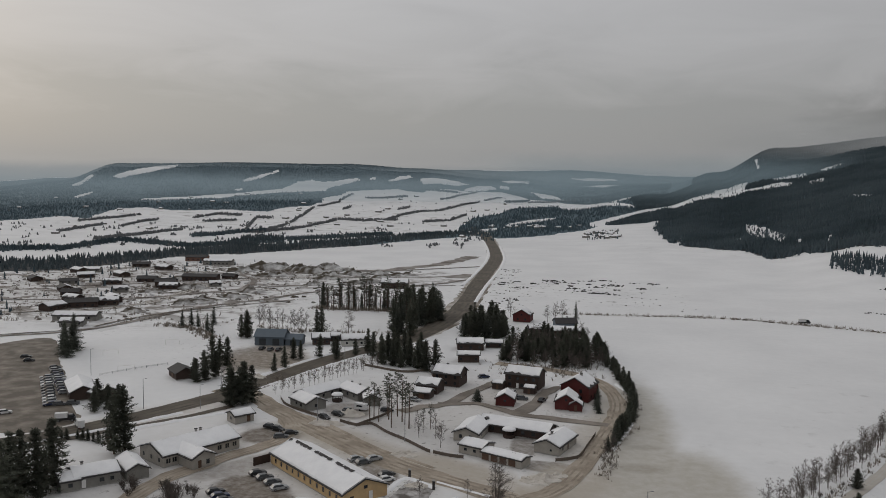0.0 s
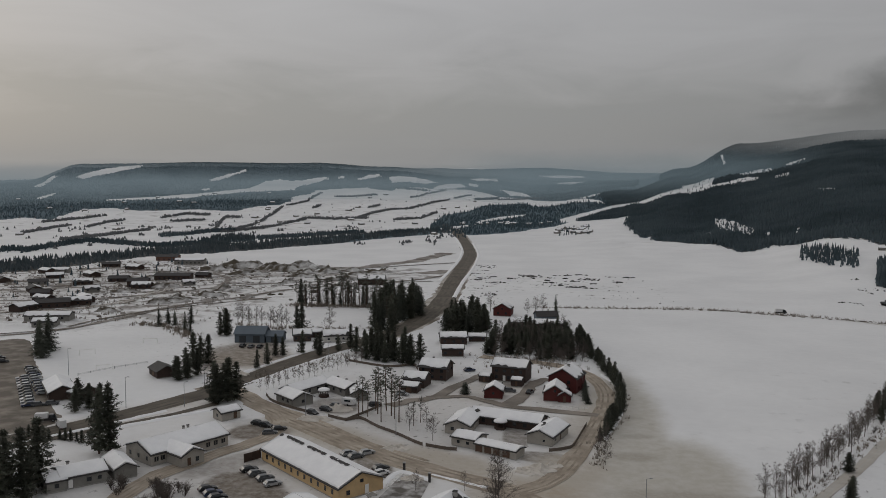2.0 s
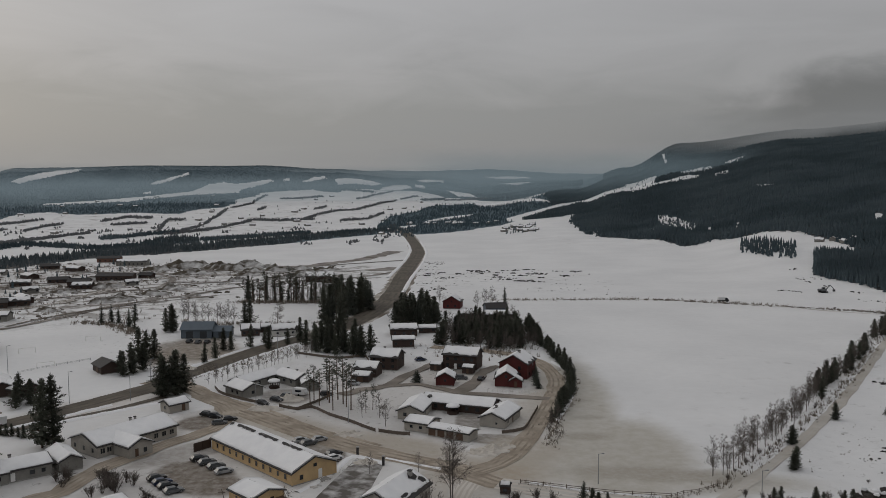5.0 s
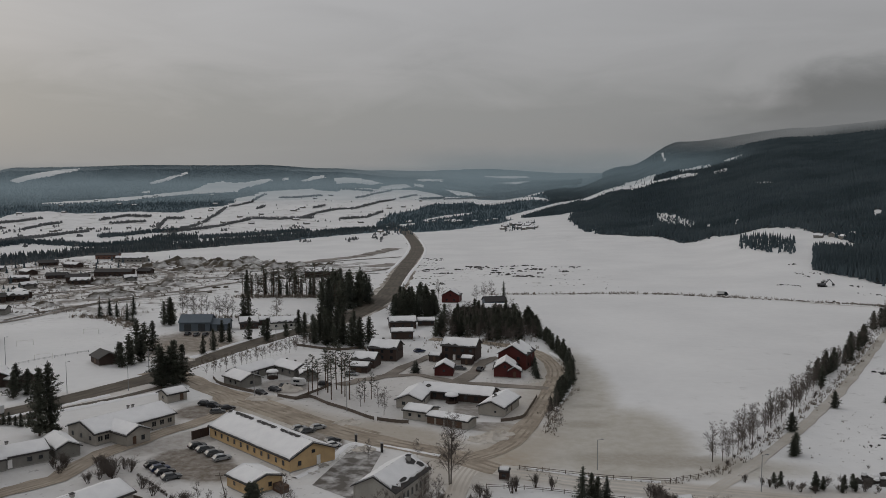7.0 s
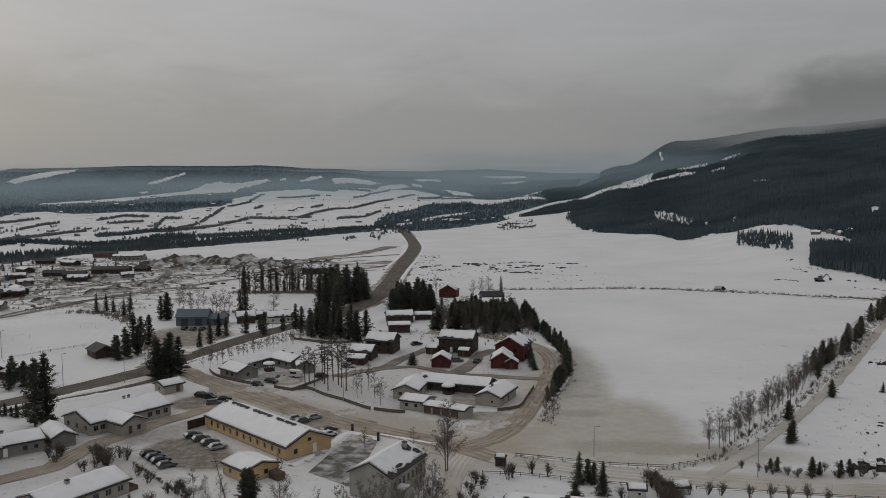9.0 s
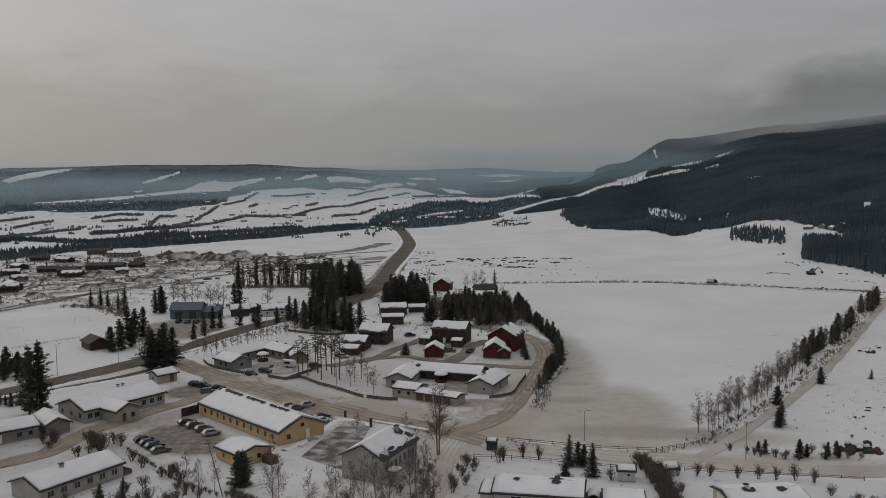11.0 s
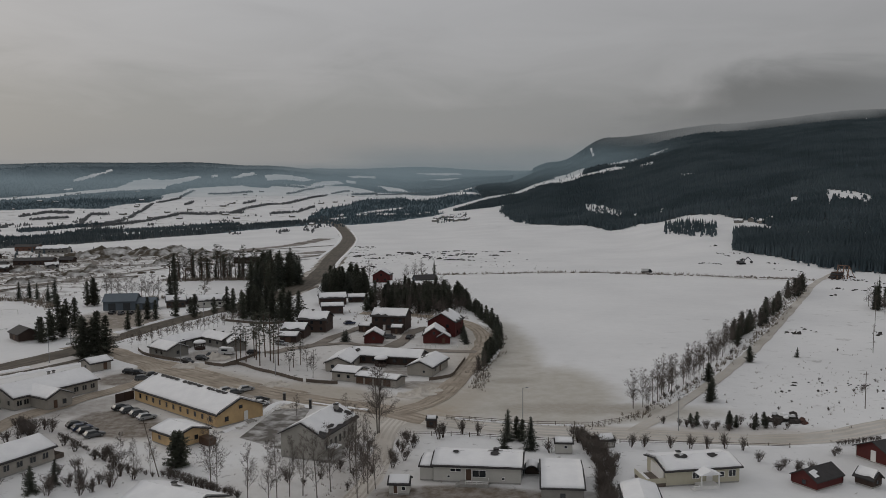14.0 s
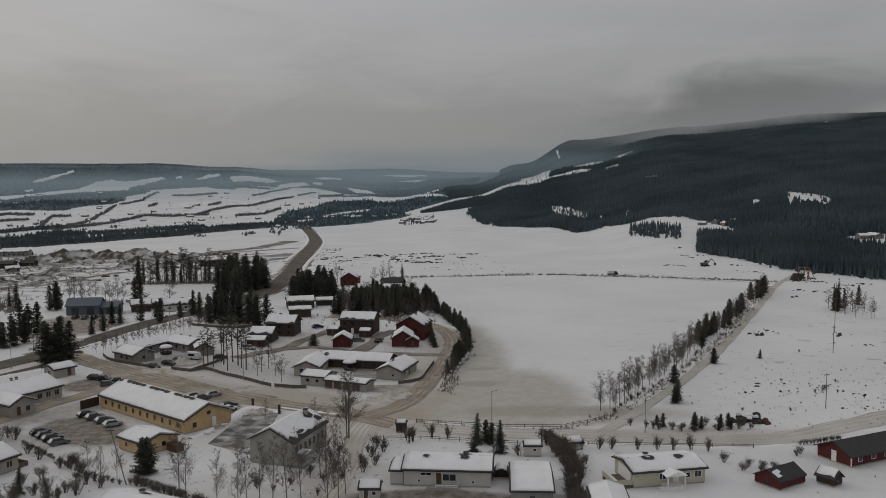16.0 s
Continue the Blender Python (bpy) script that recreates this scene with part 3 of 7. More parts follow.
strip("road", [(3, 191), (0, 179), (-1, 163), (-5, 145), (-14, 120), (-20, 60)], 4.6, 0.05, SAND_SNOW, "snowy lane between the gardens", 0.7, ruts=SOFT_RUT)
strip("road", [(-110, 160), (-97.1, 173.5), (-93.8, 177.7), (-89.0, 183.6), (-87.4, 191.7), (-85.1, 201.0), (-80.2, 210.2), (-74.8, 219.9), (-69.6, 228), (-66.6, 236.5), (-67.8, 248), (-72, 256)], 5.6, 0.16, SAND_ROAD, "sandy snow lane between the buildings", 0.8, ruts=RUT)
LANE_MUD = mat("muddy_slush", (0.15, 0.13, 0.108), 0.8, 0.2, 0.1, 0.05, (0.25, 0.22, 0.19), fine=8)
strip("road", [(-37, 268), (-31, 275), (-24, 279), (-18, 293), (-12, 305), (-7, 315)], 4.6, 0.17, LANE_MUD, "muddy access lane between the houses", 0.9)
strip("road", [(-26, 279), (-14, 282), (-9, 279), (0, 272), (15, 267), (29, 263)], 3.6, 0.175, LANE_MUD, "muddy access lane between the houses", 0.7)
strip("road", [(1, 272), (6, 283), (9, 298), (13, 306), (16, 309)], 4.6, 0.18, LANE_MUD, "muddy access lane between the houses", 1.0)
strip("road", [(-165, 190), (-140, 212), (-119, 234), (-101, 254), (-93, 266)], 3.0, 0.14, ROAD_SLUSH, "slushy footpath beside the main road", 0.4)

# ---------------------------------------------------------------- building helpers


class Shape:
    """Collects the faces of one part."""

    def __init__(self, m=None):
        self.v, self.f, self.m = [], [], m or Matrix.Identity(4)

    def add(self, verts, faces):
        n = len(self.v)
        self.v += [tuple(self.m @ Vector(p)) for p in verts]
        self.f += [tuple(n + i for i in q) for q in faces]
        return self

    def box(self, x0, x1, y0, y1, z0, z1):
        return self.add([(x, y, z) for z in (z0, z1) for x, y in ((x0, y0), (x1, y0), (x1, y1), (x0, y1))],
                        [(3, 2, 1, 0), (4, 5, 6, 7), (0, 1, 5, 4), (1, 2, 6, 5), (2, 3, 7, 6), (3, 0, 4, 7)])

    def tube(self, a, b, r0, r1, n=6):
        a, b = Vector(a), Vector(b)
        q = (b - a).to_track_quat("Z", "Y")
        ring = [(math.cos(6.2832 * i / n), math.sin(6.2832 * i / n)) for i in range(n)]
        vs = [a + q @ Vector((c * r0, s * r0, 0)) for c, s in ring] + [b + q @ Vector((c * r1, s * r1, 0)) for c, s in ring]
        return self.add(vs, [(i, (i + 1) % n, n + (i + 1) % n, n + i) for i in range(n)] + [tuple(range(n - 1, -1, -1)), tuple(range(n, 2 * n))])


def part(name, shape, material, parent, label="", smooth=False):
    ob = new(name, quick_mesh(name, shape.v, shape.f, [material], smooth=smooth))
    ob.parent = parent
    if label:
        tagged(ob, label)
    return ob


def thing(name, x, y, label, category, group="", z=None, turn=0.0):
    ob = new(name)
    ob.empty_display_size = 0.5
    ob.matrix_basis = pose(x, y, land(x, y) if z is None else z, 0, 0, turn)
    return tagged(ob, label, category, group)


def wavy_slab(m, x0, x1, ya, za, yb, zb, thick, rnd, ragged):
    """Snow lying on a roof slope from the ridge (ya, za) to the eave (yb, zb), its edge uneven and rounded."""
    n = max(4, int((x1 - x0) / 1.2))
    s = Shape(m)
    rows = []
    for i in range(n + 1):
        x = x0 + (x1 - x0) * i / n
        end = 1 - ragged * (0.35 + 0.65 * rnd.random()) * rnd.random()
        row = []
        for k, t in ((0, 1.0), (0.5, 1.0), (0.93, 1.0), (1.0, 0.55)):
            u = k * end
            row.append((x, ya + (yb - ya) * u, za + (zb - za) * u + thick * t * rnd.uniform(0.85, 1.1)))
        row.append((x, ya + (yb - ya) * end, za + (zb - za) * end + 0.01))
        rows.append(row)
    vs = [p for r in rows for p in r]
    fs = []
    up = (yb - ya) < 0
    for i in range(n):
        for k in range(4):
            a = i * 5 + k
            q = (a, a + 5, a + 6, a + 1)
            fs.append(q[::-1] if up else q)
    for i, flip in ((0, up), (n, not up)):
        a = i * 5
        q = (a, a + 1, a + 2, a + 3, a + 4, a + 4)[:5]
        base = len(vs)
        vs.append((rows[i][0][0], ya, za + 0.01))
        q = q + (base,)
        fs.append(q if flip else q[::-1])
    return s.add(vs, fs)


def window(root, m, side, u, sill, w, h, L, W, frame_mat, door=False, paint=None):
    """A framed window or door set in a wall; side: f front, b back, l left end, r right end."""
    turn = {"f": 0, "r": 90, "b": 180, "l": -90}[side]
    off = W / 2 if side in "fb" else L / 2
    mm = m @ pose(0, 0, 0, 0, 0, turn) @ Matrix.Translation((u, -off, sill))
    fr = Shape(mm)
    e = 0.08
    fr.box(-w / 2 - e, -w / 2, -0.07, 0.05, -e, h + e).box(w / 2, w / 2 + e, -0.07, 0.05, -e, h + e)
    fr.box(-w / 2, w / 2, -0.07, 0.05, h, h + e).box(-w / 2, w / 2, -0.10, 0.05, -e, 0)
    if door:
        d = part("door", Shape(mm).box(-w / 2, w / 2, -0.04, 0.03, 0, h), paint or DOOR, root)
        part("door_frame", fr, frame_mat, d)
        return
    if w > 1.1:
        fr.box(-0.04, 0.04, -0.06, 0.02, 0, h)
    wi = part("window", fr, frame_mat, root)
    part("pane", Shape(mm).box(-w / 2, w / 2, -0.03, 0.01, 0, h), GLASS, wi)


def frame_of(wall):
    return TRIM if wall in (WHITE, CREAM) else wall


def wing(root, place, rot, L, W, h, rise, wall, roof=None, snow=0.26, over=0.55, wins=(), trim=None, ragged=0.03, seed=1, bare=None, z=0.0, plinth=True):
    """One gabled wing: x runs along the ridge, the front is on -y."""
    rnd = random.Random(seed + int(abs(place[0] * 7 + place[1] * 13)))
    base = root.matrix_basis.translation
    m = root.matrix_basis.inverted() @ pose(place[0], place[1], base.z + z, 0, 0, rot)
    a, b = L / 2, W / 2
    w = Shape(m)
    w.add([(-a, -b, 0.3), (a, -b, 0.3), (a, b, 0.3), (-a, b, 0.3), (-a, -b, h), (a, -b, h), (a, b, h), (-a, b, h), (-a, 0, h + rise), (a, 0, h + rise)],
          [(0, 1, 5, 4), (2, 3, 7, 6), (1, 2, 6, 9, 5), (3, 0, 4, 8, 7), (3, 2, 1, 0)])
    wl = part("wall", w, wall, root)
    part("plinth", Shape(m).box(-a + 0.05, a - 0.05, -b + 0.05, b - 0.05, -0.6, 0.3), CONCRETE, wl)
    if trim:
        for x in (-a, a):
            for y in (-b, b):
                part("corner_board", Shape(m).box(x - 0.09, x + 0.09, y - 0.09, y + 0.09, 0.3, h - 0.02), trim, wl)
    sl = rise / b
    ya, zb = b + over, h - sl * over
    rf = Shape(m)
    t = 0.22
    for s in (-1, 1):
        vs = [(-a - over, 0, h + rise), (a + over, 0, h + rise), (a + over, s * ya, zb), (-a - over, s * ya, zb)]
        vs += [(x, y, z_ + t) for x, y, z_ in vs]
        fs = [(0, 1, 2, 3), (7, 6, 5, 4), (1, 5, 6, 2), (2, 6, 7, 3), (3, 7, 4, 0)]
        rf.add(vs, fs if s > 0 else [f[::-1] for f in fs])
    ro = part("roof", rf, roof or DARK_ROOF, root)
    if snow:
        x0, x1 = -a - over + 0.3, a + over - 0.3
        for s in (-1, 1):
            if bare == s:
                continue
            part("roof_snow", wavy_slab(m, x0, x1, 0, h + rise + t, s * (ya - 0.28), zb + t + sl * 0.28, snow, rnd, ragged), ROOF_SNOW, ro, "snow lying on the roof", True)
    for wn in wins:
        side, u, sill, ww, hh = wn[:5]
        window(root, m, side, u, sill, ww, hh, L, W, trim or frame_of(wall), len(wn) > 5 and wn[5] in ("door", "white_door"), TRIM if len(wn) > 5 and wn[5] == "white_door" else (DARK_DOOR if wall is BLUE_GREY else GREY if wall is GREY else None))
    return m


def chimney(root, m, x, y, z, w=0.7, tall=1.3, melted=1.3, material=None):
    c = part("chimney", Shape(m).box(x - w / 2, x + w / 2, y - w / 2, y + w / 2, z - 1.0, z + tall), material or CONCRETE, root)
    part("chimney_cap", Shape(m).box(x - w / 2 - 0.1, x + w / 2 + 0.1, y - w / 2 - 0.1, y + w / 2 + 0.1, z + tall, z + tall + 0.12), DARK_ROOF, c)


def melt_patch(root, m, x, y, slope, zr, rx, ry, seed=0):
    """Bare roof tiles where the snow has melted, round a flue. y is measured from the ridge."""
    rnd = random.Random(seed)
    n = 14
    vs = []
    for i in range(n):
        k = rnd.uniform(0.75, 1.15)
        px, py = x + rx * k * math.cos(6.2832 * i / n), y + ry * k * math.sin(6.2832 * i / n)
        vs.append((px, py, zr - slope * abs(py) + 0.03))
    part("bare_patch", Shape(m).add(vs, [tuple(range(n))]), DARK_ROOF, root, "bare dark tiles where the snow melted")


def row_of(side, n, span, sill=1.1, w=1.0, h=1.0, start=None):
    return [(side, -span / 2 + span * i / max(n - 1, 1), sill, w, h) for i in range(n)]


# ---------------------------------------------------------------- houses
# long yellow hall
Y = thing("hall", -45.9, 204.6, "long yellow timber hall with a snow-covered ridge roof", "hall")
m = wing(Y, (-45.9, 204.6), -45.9, 36.4, 12.2, 3.1, 2.5, YELLOW, snow=0.34, wins=row_of("f", 11, 31, 1.1, 0.9, 1.2) + [("r", 0.2, 3.3, 1.0, 0.8), ("r", 1.6, 0.3, 1.1, 2.2, "white_door"), ("r", -3.6, 1.1, 1.0, 1.1)], trim=YELLOW)
for i in range(15):
    r = random.Random(i)
    if i % 5 != 4:
        melt_patch(Y, m, -14 + i * 2.05, -0.28, 0.41, 6.25, 1.05 + 0.35 * r.random(), 0.42 + 0.2 * r.random(), i)
melt_patch(Y, m, -17.6, -0.6, 0.41, 6.22, 0.7, 0.6, 77)
part("entrance_step", Shape(m).box(18.2, 20.4, 0.6, 3.0, 0, 0.35), CONCRETE, Y)
X = thing("annex", -43.6, 178.6, "small yellow timber annex under thick snow", "outbuilding")
m = wing(X, (-43.6, 178.6), -44.4, 8.6, 8.0, 2.7, 1.1, YELLOW, wins=[("r", 1.0, 1.1, 0.9, 1.0), ("f", -1.5, 1.1, 0.9, 0.9)], trim=YELLOW)
part("porch_wall", Shape(m).box(4.4, 7.6, 1.6, 3.6, 0, 1.6), DOOR, X)
wood_wall = thing("board_screen", -64.5, 211.0, "dark stained board screen at the end of the hall", "screen")
part("panel", Shape().box(-0.1, 0.1, -2.6, 2.6, 0, 2.2), BROWN, wood_wall)
for k in (-2.5, 0, 2.5):
    part("post", Shape().box(0.1, 0.25, k - 0.08, k + 0.08, 0, 2.3), BROWN, wood_wall)
wood_wall.matrix_basis = pose(-65.6, 213.6, 0, 0, 0, -38)

# grey rendered building with half-melted roof
GB = thing("workshop", -13.6, 171.4, "pale weathered rendered workshop with a patchy snow roof", "building")
m = wing(GB, (-13.6, 171.4), 65.7, 15.0, 9.2, 5.0, 2.3, PALE_RENDER, wins=row_of("f", 7, 11.5, 2.0, 0.9, 1.5), snow=0.28, ragged=0.35, trim=PALE_RENDER)
chimney(GB, m, 4.6, -1.4, 7.1, 0.8, 1.1)
melt_patch(GB, m, 4.8, -1.7, 0.5, 7.9, 1.5, 1.0, 3)
melt_patch(GB, m, -2.6, -4.0, 0.5, 7.85, 1.5, 0.45, 4)
melt_patch(GB, m, 6.2, -3.4, 0.5, 7.85, 1.0, 0.9, 9)
part("entrance_canopy", Shape(m).box(-5.6, -3.2, -6.6, -4.6, 2.2, 2.5), ROOF_SNOW, GB, "snow-topped entrance canopy")
part("terrace", Shape(m).box(-7.8, -2.4, -7.2, -4.6, 0, 0.6), CONCRETE, GB)

# long white building and hut by the main road
WL = thing("long_house", -87.6, 219.2, "long pale rendered house with a gabled entrance wing", "house")
m = wing(WL, (-87.6, 219.2), 53.9, 23.2, 12.2, 3.1, 2.1, BEIGE, wins=[("f", x, 1.1, 1.2, 1.2) for x in (-10.2, -8.4, 5.2, 7.6, 10.0)] + row_of("l", 3, 8, 1.2, 0.9, 1.1))
wing(WL, (-83.9, 211.6), 144, 11.0, 6.6, 3.0, 1.5, BEIGE, wins=[("l", 1.2, 0.9, 1.0, 1.2), ("l", -1.2, 0.3, 1.0, 2.0, "door"), ("b", -2.5, 1.1, 1.4, 1.1)])
chimney(WL, m, 2.0, 0.5, 5.3, 0.5, 0.9)
chimney(WL, m, 3.4, 0.5, 5.3, 0.5, 0.9)
HU = thing("hut", -84.6, 250.2, "small pale hut with a snow-covered hipped roof", "hut")
wing(HU, (-84.6, 250.2), 48, 6.4, 5.2, 2.6, 1.0, BEIGE, wins=[("f", 1.4, 0.3, 1.2, 2.0, "door"), ("l", 0, 1.1, 0.9, 0.9)])

# houses in the south-west
A = thing("house", -102.6, 195.2, "grey-brown bungalow with a wide snow-covered roof", "house")
m = wing(A, (-102.6, 195.2), 41, 10.4, 8.8, 2.9, 1.3, GREY, wins=[("f", -3.2, 0.3, 1.0, 2.0, "white_door"), ("f", 1.0, 1.1, 1.1, 1.0), ("f", 3.4, 1.1, 0.9, 0.9), ("l", 0, 1.1, 1.0, 1.0)])
wing(A, (-106.6, 190.2), 41, 4.4, 7.4, 2.7, 1.0, GREY, wins=[("f", 0, 1.1, 1.0, 1.0)])
chimney(A, m, -2.5, 1.0, 4.1, 0.6, 0.9)
A = thing("garage", -95.8, 201.8, "grey timber garage with a snowy ridge roof", "garage")
wing(A, (-95.8, 201.8), 130.5, 11.0, 5.4, 2.6, 1.3, GREY, wins=[("l", 0, 0.3, 2.4, 2.0, "door")])
A = thing("house", -74.6, 163.2, "pale bungalow with a snow-covered ridge roof", "house")
m = wing(A, (-74.6, 163.2), 58, 18.0, 9.4, 2.9, 1.6, BEIGE, wins=row_of("f", 6, 14, 1.1, 1.2, 1.1) + [("r", 1.5, 1.1, 1.2, 1.2), ("r", -2, 0.3, 1.0, 2.0, "door")])
chimney(A, m, -2.0, -0.8, 4.3, 0.7, 1.0)
part("terrace_rail", Shape(m).box(9.0, 11.4, -4.4, -4.2, 0, 0.9).box(11.3, 11.45, -4.3, 1.0, 0, 0.9), WOOD, A)
A = thing("house", -35.3, 138.4, "bungalow roof under thick snow beside a hedge", "house")
m = wing(A, (-35.3, 138.4), -32, 14.0, 9.4, 2.8, 1.5, WHITE, wins=row_of("b", 4, 10, 1.1, 1.2, 1.1))
chimney(A, m, -1.0, 1.2, 4.0, 0.7, 1.0)
melt_patch(A, m, -1.0, 1.8, 0.32, 4.87, 1.2, 0.8, 21)

# bungalow court beside the main road
LB = thing("bungalow", -68.4, 269.4, "grey courtyard bungalow under a thick snow roof", "bungalow")
wing(LB, (-68.4, 269.4), 135, 10.6, 7.4, 2.6, 1.6, GREY, wins=[("l", 0, 1.1, 1.0, 1.0), ("b", -1, 1.1, 1.1, 1.0), ("b", 2, 1.1, 1.1, 1.0)])
wing(LB, (-67.6, 282.2), 59, 17.0, 7.2, 2.6, 1.5, GREY, wins=row_of("f", 4, 12, 1.1, 1.0, 1.0))
m = wing(LB, (-55.6, 284.6), -44, 13.0, 7.0, 2.6, 1.5, GREY, wins=row_of("f", 3, 8, 1.1, 1.0, 1.0))
chimney(LB, m, -3, 0.4, 4.0, 0.5, 0.7)
chimney(LB, m, 2, 0.4, 4.0, 0.5, 0.7)
A = thing("garage", -48.6, 276.6, "small grey garage with a snowy ridge roof", "garage")
wing(A, (-48.6, 276.6), 105, 7.4, 5.4, 2.5, 1.4, GREY, wins=[("l", 0, 0.3, 2.3, 2.0, "door")])


def gazebo(x, y):
    g = thing("gazebo", x, y, "round wooden gazebo with a domed snow roof", "gazebo", "gazebos in the courtyards")
    s = Shape()
    n = 12
    rows = ((2.1, 2.3), (1.9, 2.75), (1.2, 3.05), (0.4, 3.2))
    vs = [(r * math.cos(6.2832 * i / n), r * math.sin(6.2832 * i / n), z) for r, z in rows for i in range(n)]
    fs = [(k * n + i, k * n + (i + 1) % n, (k + 1) * n + (i + 1) % n, (k + 1) * n + i) for k in range(3) for i in range(n)]
    s.add(vs, fs + [tuple(range(n - 1, -1, -1)), tuple(range(3 * n, 4 * n))])
    part("roof_snow", s, ROOF_SNOW, g, "snow lying on the roof", True)
    part("roof", Shape().tube((0, 0, 2.15), (0, 0, 2.32), 2.0, 2.0, 12), DARK_ROOF, g)
    for i in range(6):
        c, d = 1.7 * math.cos(i * 1.0472), 1.7 * math.sin(i * 1.0472)
        part("post", Shape().box(c - 0.08, c + 0.08, d - 0.08, d + 0.08, 0, 2.2), BROWN, g)
    part("parapet", Shape().tube((0, 0, 0), (0, 0, 0.8), 1.75, 1.75, 6), BROWN, g)


gazebo(-60.4, 277.2)
gazebo(-1.3, 246.6)

# white courtyard bungalow in the loop
CB = thing("bungalow", 1.0, 250.8, "pale courtyard bungalow round a yard under thick snow", "bungalow")
wing(CB, (-12.2, 246.8), 77.8, 13.5, 7.4, 2.6, 1.5, BEIGE, wins=[("l", -1.5, 1.1, 1.0, 1.0), ("l", 1.5, 1.1, 0.8, 1.0), ("f", -3, 1.1, 1.1, 1.0)], roof=DARK_ROOF)
m = wing(CB, (1.0, 251.2), -20, 22.0, 7.6, 2.6, 1.5, BROWN, wins=row_of("f", 5, 13, 1.0, 1.1, 1.1), ragged=0.03)
chimney(CB, m, -9.0, -2.0, 3.2, 0.6, 0.9)
melt_patch(CB, m, -9.0, -2.2, 0.39, 4.68, 0.9, 0.7, 30)
m = wing(CB, (12.2, 238.8), 67, 13.6, 7.4, 2.6, 1.5, BEIGE, wins=[("l", 1.3, 1.1, 0.6, 0.6), ("f", -4, 1.1, 1.0, 1.0), ("f", 0, 0.3, 1.0, 2.0, "door")])
chimney(CB, m, -1.5, 0.6, 4.0, 0.6, 0.9)
melt_patch(CB, m, -1.5, 1.0, 0.4, 4.68, 1.0, 0.8, 31)
A = thing("garage", -10.4, 231.8, "small pale garage with a flat-pitched snow roof", "garage")
wing(A, (-9.8, 231.4), -27, 7.6, 6.6, 2.5, 0.9, BEIGE, wins=[("f", -1.6, 1.1, 0.9, 0.8), ("f", 1.3, 1.1, 0.9, 0.8)], over=0.4)
A = thing("carport", 0.4, 221.4, "long low carport with a snow-covered roof", "carport")
wing(A, (-1.4, 224.4), -29.7, 12.6, 4.8, 2.2, 0.5, BEIGE, wins=[("f", x, 0.3, 2.2, 1.8, "door") for x in (-5, -2.2, 0.6, 3.4)], over=0.4)

# houses inside the loop
A = thing("house", 16.8, 282.6, "red timber house with a snowy gable roof", "house", "red houses")
wing(A, (16.8, 282.6), 84, 9.4, 7.2, 3.0, 2.3, RED, wins=[("l", 0, 3.2, 0.8, 0.9), ("l", 2, 1.1, 1.0, 1.1), ("f", 2, 1.1, 1.0, 1.0)], ragged=0.2, trim=RED)
wing(A, (19.6, 278.6), 84, 3.6, 4.0, 2.4, 1.2, RED, wins=[("l", 0, 0.3, 0.9, 2.0, "door")], trim=RED)
A = thing("house", 21.4, 294.6, "tall red timber house with partly bare roof", "house", "red houses")
m = wing(A, (21.4, 294.6), 69, 10.4, 9.8, 5.4, 2.8, RED, wins=[("l", 2.2, 3.4, 1.0, 1.2), ("l", -2.2, 3.4, 1.0, 1.2), ("l", 2.2, 1.0, 1.0, 1.2), ("f", -2, 1.0, 1.1, 1.2), ("f", 2, 1.0, 1.1, 1.2), ("f", 2, 3.4, 1.0, 1.1)], ragged=0.45, trim=RED)
chimney(A, m, 0, -0.6, 7.9, 0.8, 1.1)
melt_patch(A, m, -1, -2.0, 0.57, 8.6, 2.6, 1.6, 41)
A = thing("garage", -3.6, 282.8, "red timber garage with a snowy gable roof", "garage", "red houses")
wing(A, (-3.6, 282.8), 85, 6.6, 6.0, 2.8, 1.7, RED, wins=[("l", 0, 1.6, 0.8, 0.8), ("f", 0, 1.1, 0.9, 0.9)], trim=RED)
A = thing("house", 2.4, 307.4, "two-storey dark brown house with snow on its roof", "house", "brown houses")
m = wing(A, (2.4, 307.4), -17, 12.6, 8.2, 5.4, 2.0, BROWN, wins=row_of("f", 4, 9, 3.4, 1.1, 1.1) + row_of("f", 3, 9, 1.0, 1.0, 1.2) + [("f", -1.6, 0.3, 1.0, 2.0, "white_door")], ragged=0.3)
chimney(A, m, 1, 0.5, 7.1, 0.7, 1.0)
for px, py in ((-7.0, 303.2), (4.4, 298.2)):
    A = thing("shed", px, py, "small dark brown shed with snow roof", "shed", "brown sheds")
    wing(A, (px, py), -17, 4.0, 3.4, 2.3, 0.7, BROWN, wins=[("f", 0, 0.3, 0.9, 1.8, "door")], over=0.3)
A = thing("house", -25.2, 307.2, "two-storey dark brown house with ragged roof snow", "house", "brown houses")
m = wing(A, (-25.2, 307.2), -14, 10.4, 8.6, 4.8, 2.1, BROWN, wins=row_of("f", 3, 7, 3.2, 1.0, 1.1) + row_of("f", 3, 7, 1.0, 1.0, 1.1) + row_of("r", 2, 4, 3.2, 1.0, 1.0), ragged=0.4)
chimney(A, m, -1, 0.4, 6.6, 0.7, 1.0)
A = thing("house", -31.0, 295.2, "dark brown timber house with snow roof", "house", "brown houses")
wing(A, (-31.0, 295.2), -14, 8.0, 7.2, 3.2, 1.7, BROWN, wins=row_of("f", 2, 4, 1.1, 1.0, 1.0), ragged=0.4)
A = thing("shed", -32.2, 286.6, "dark brown lean-to shed with snow roof", "shed", "brown sheds")
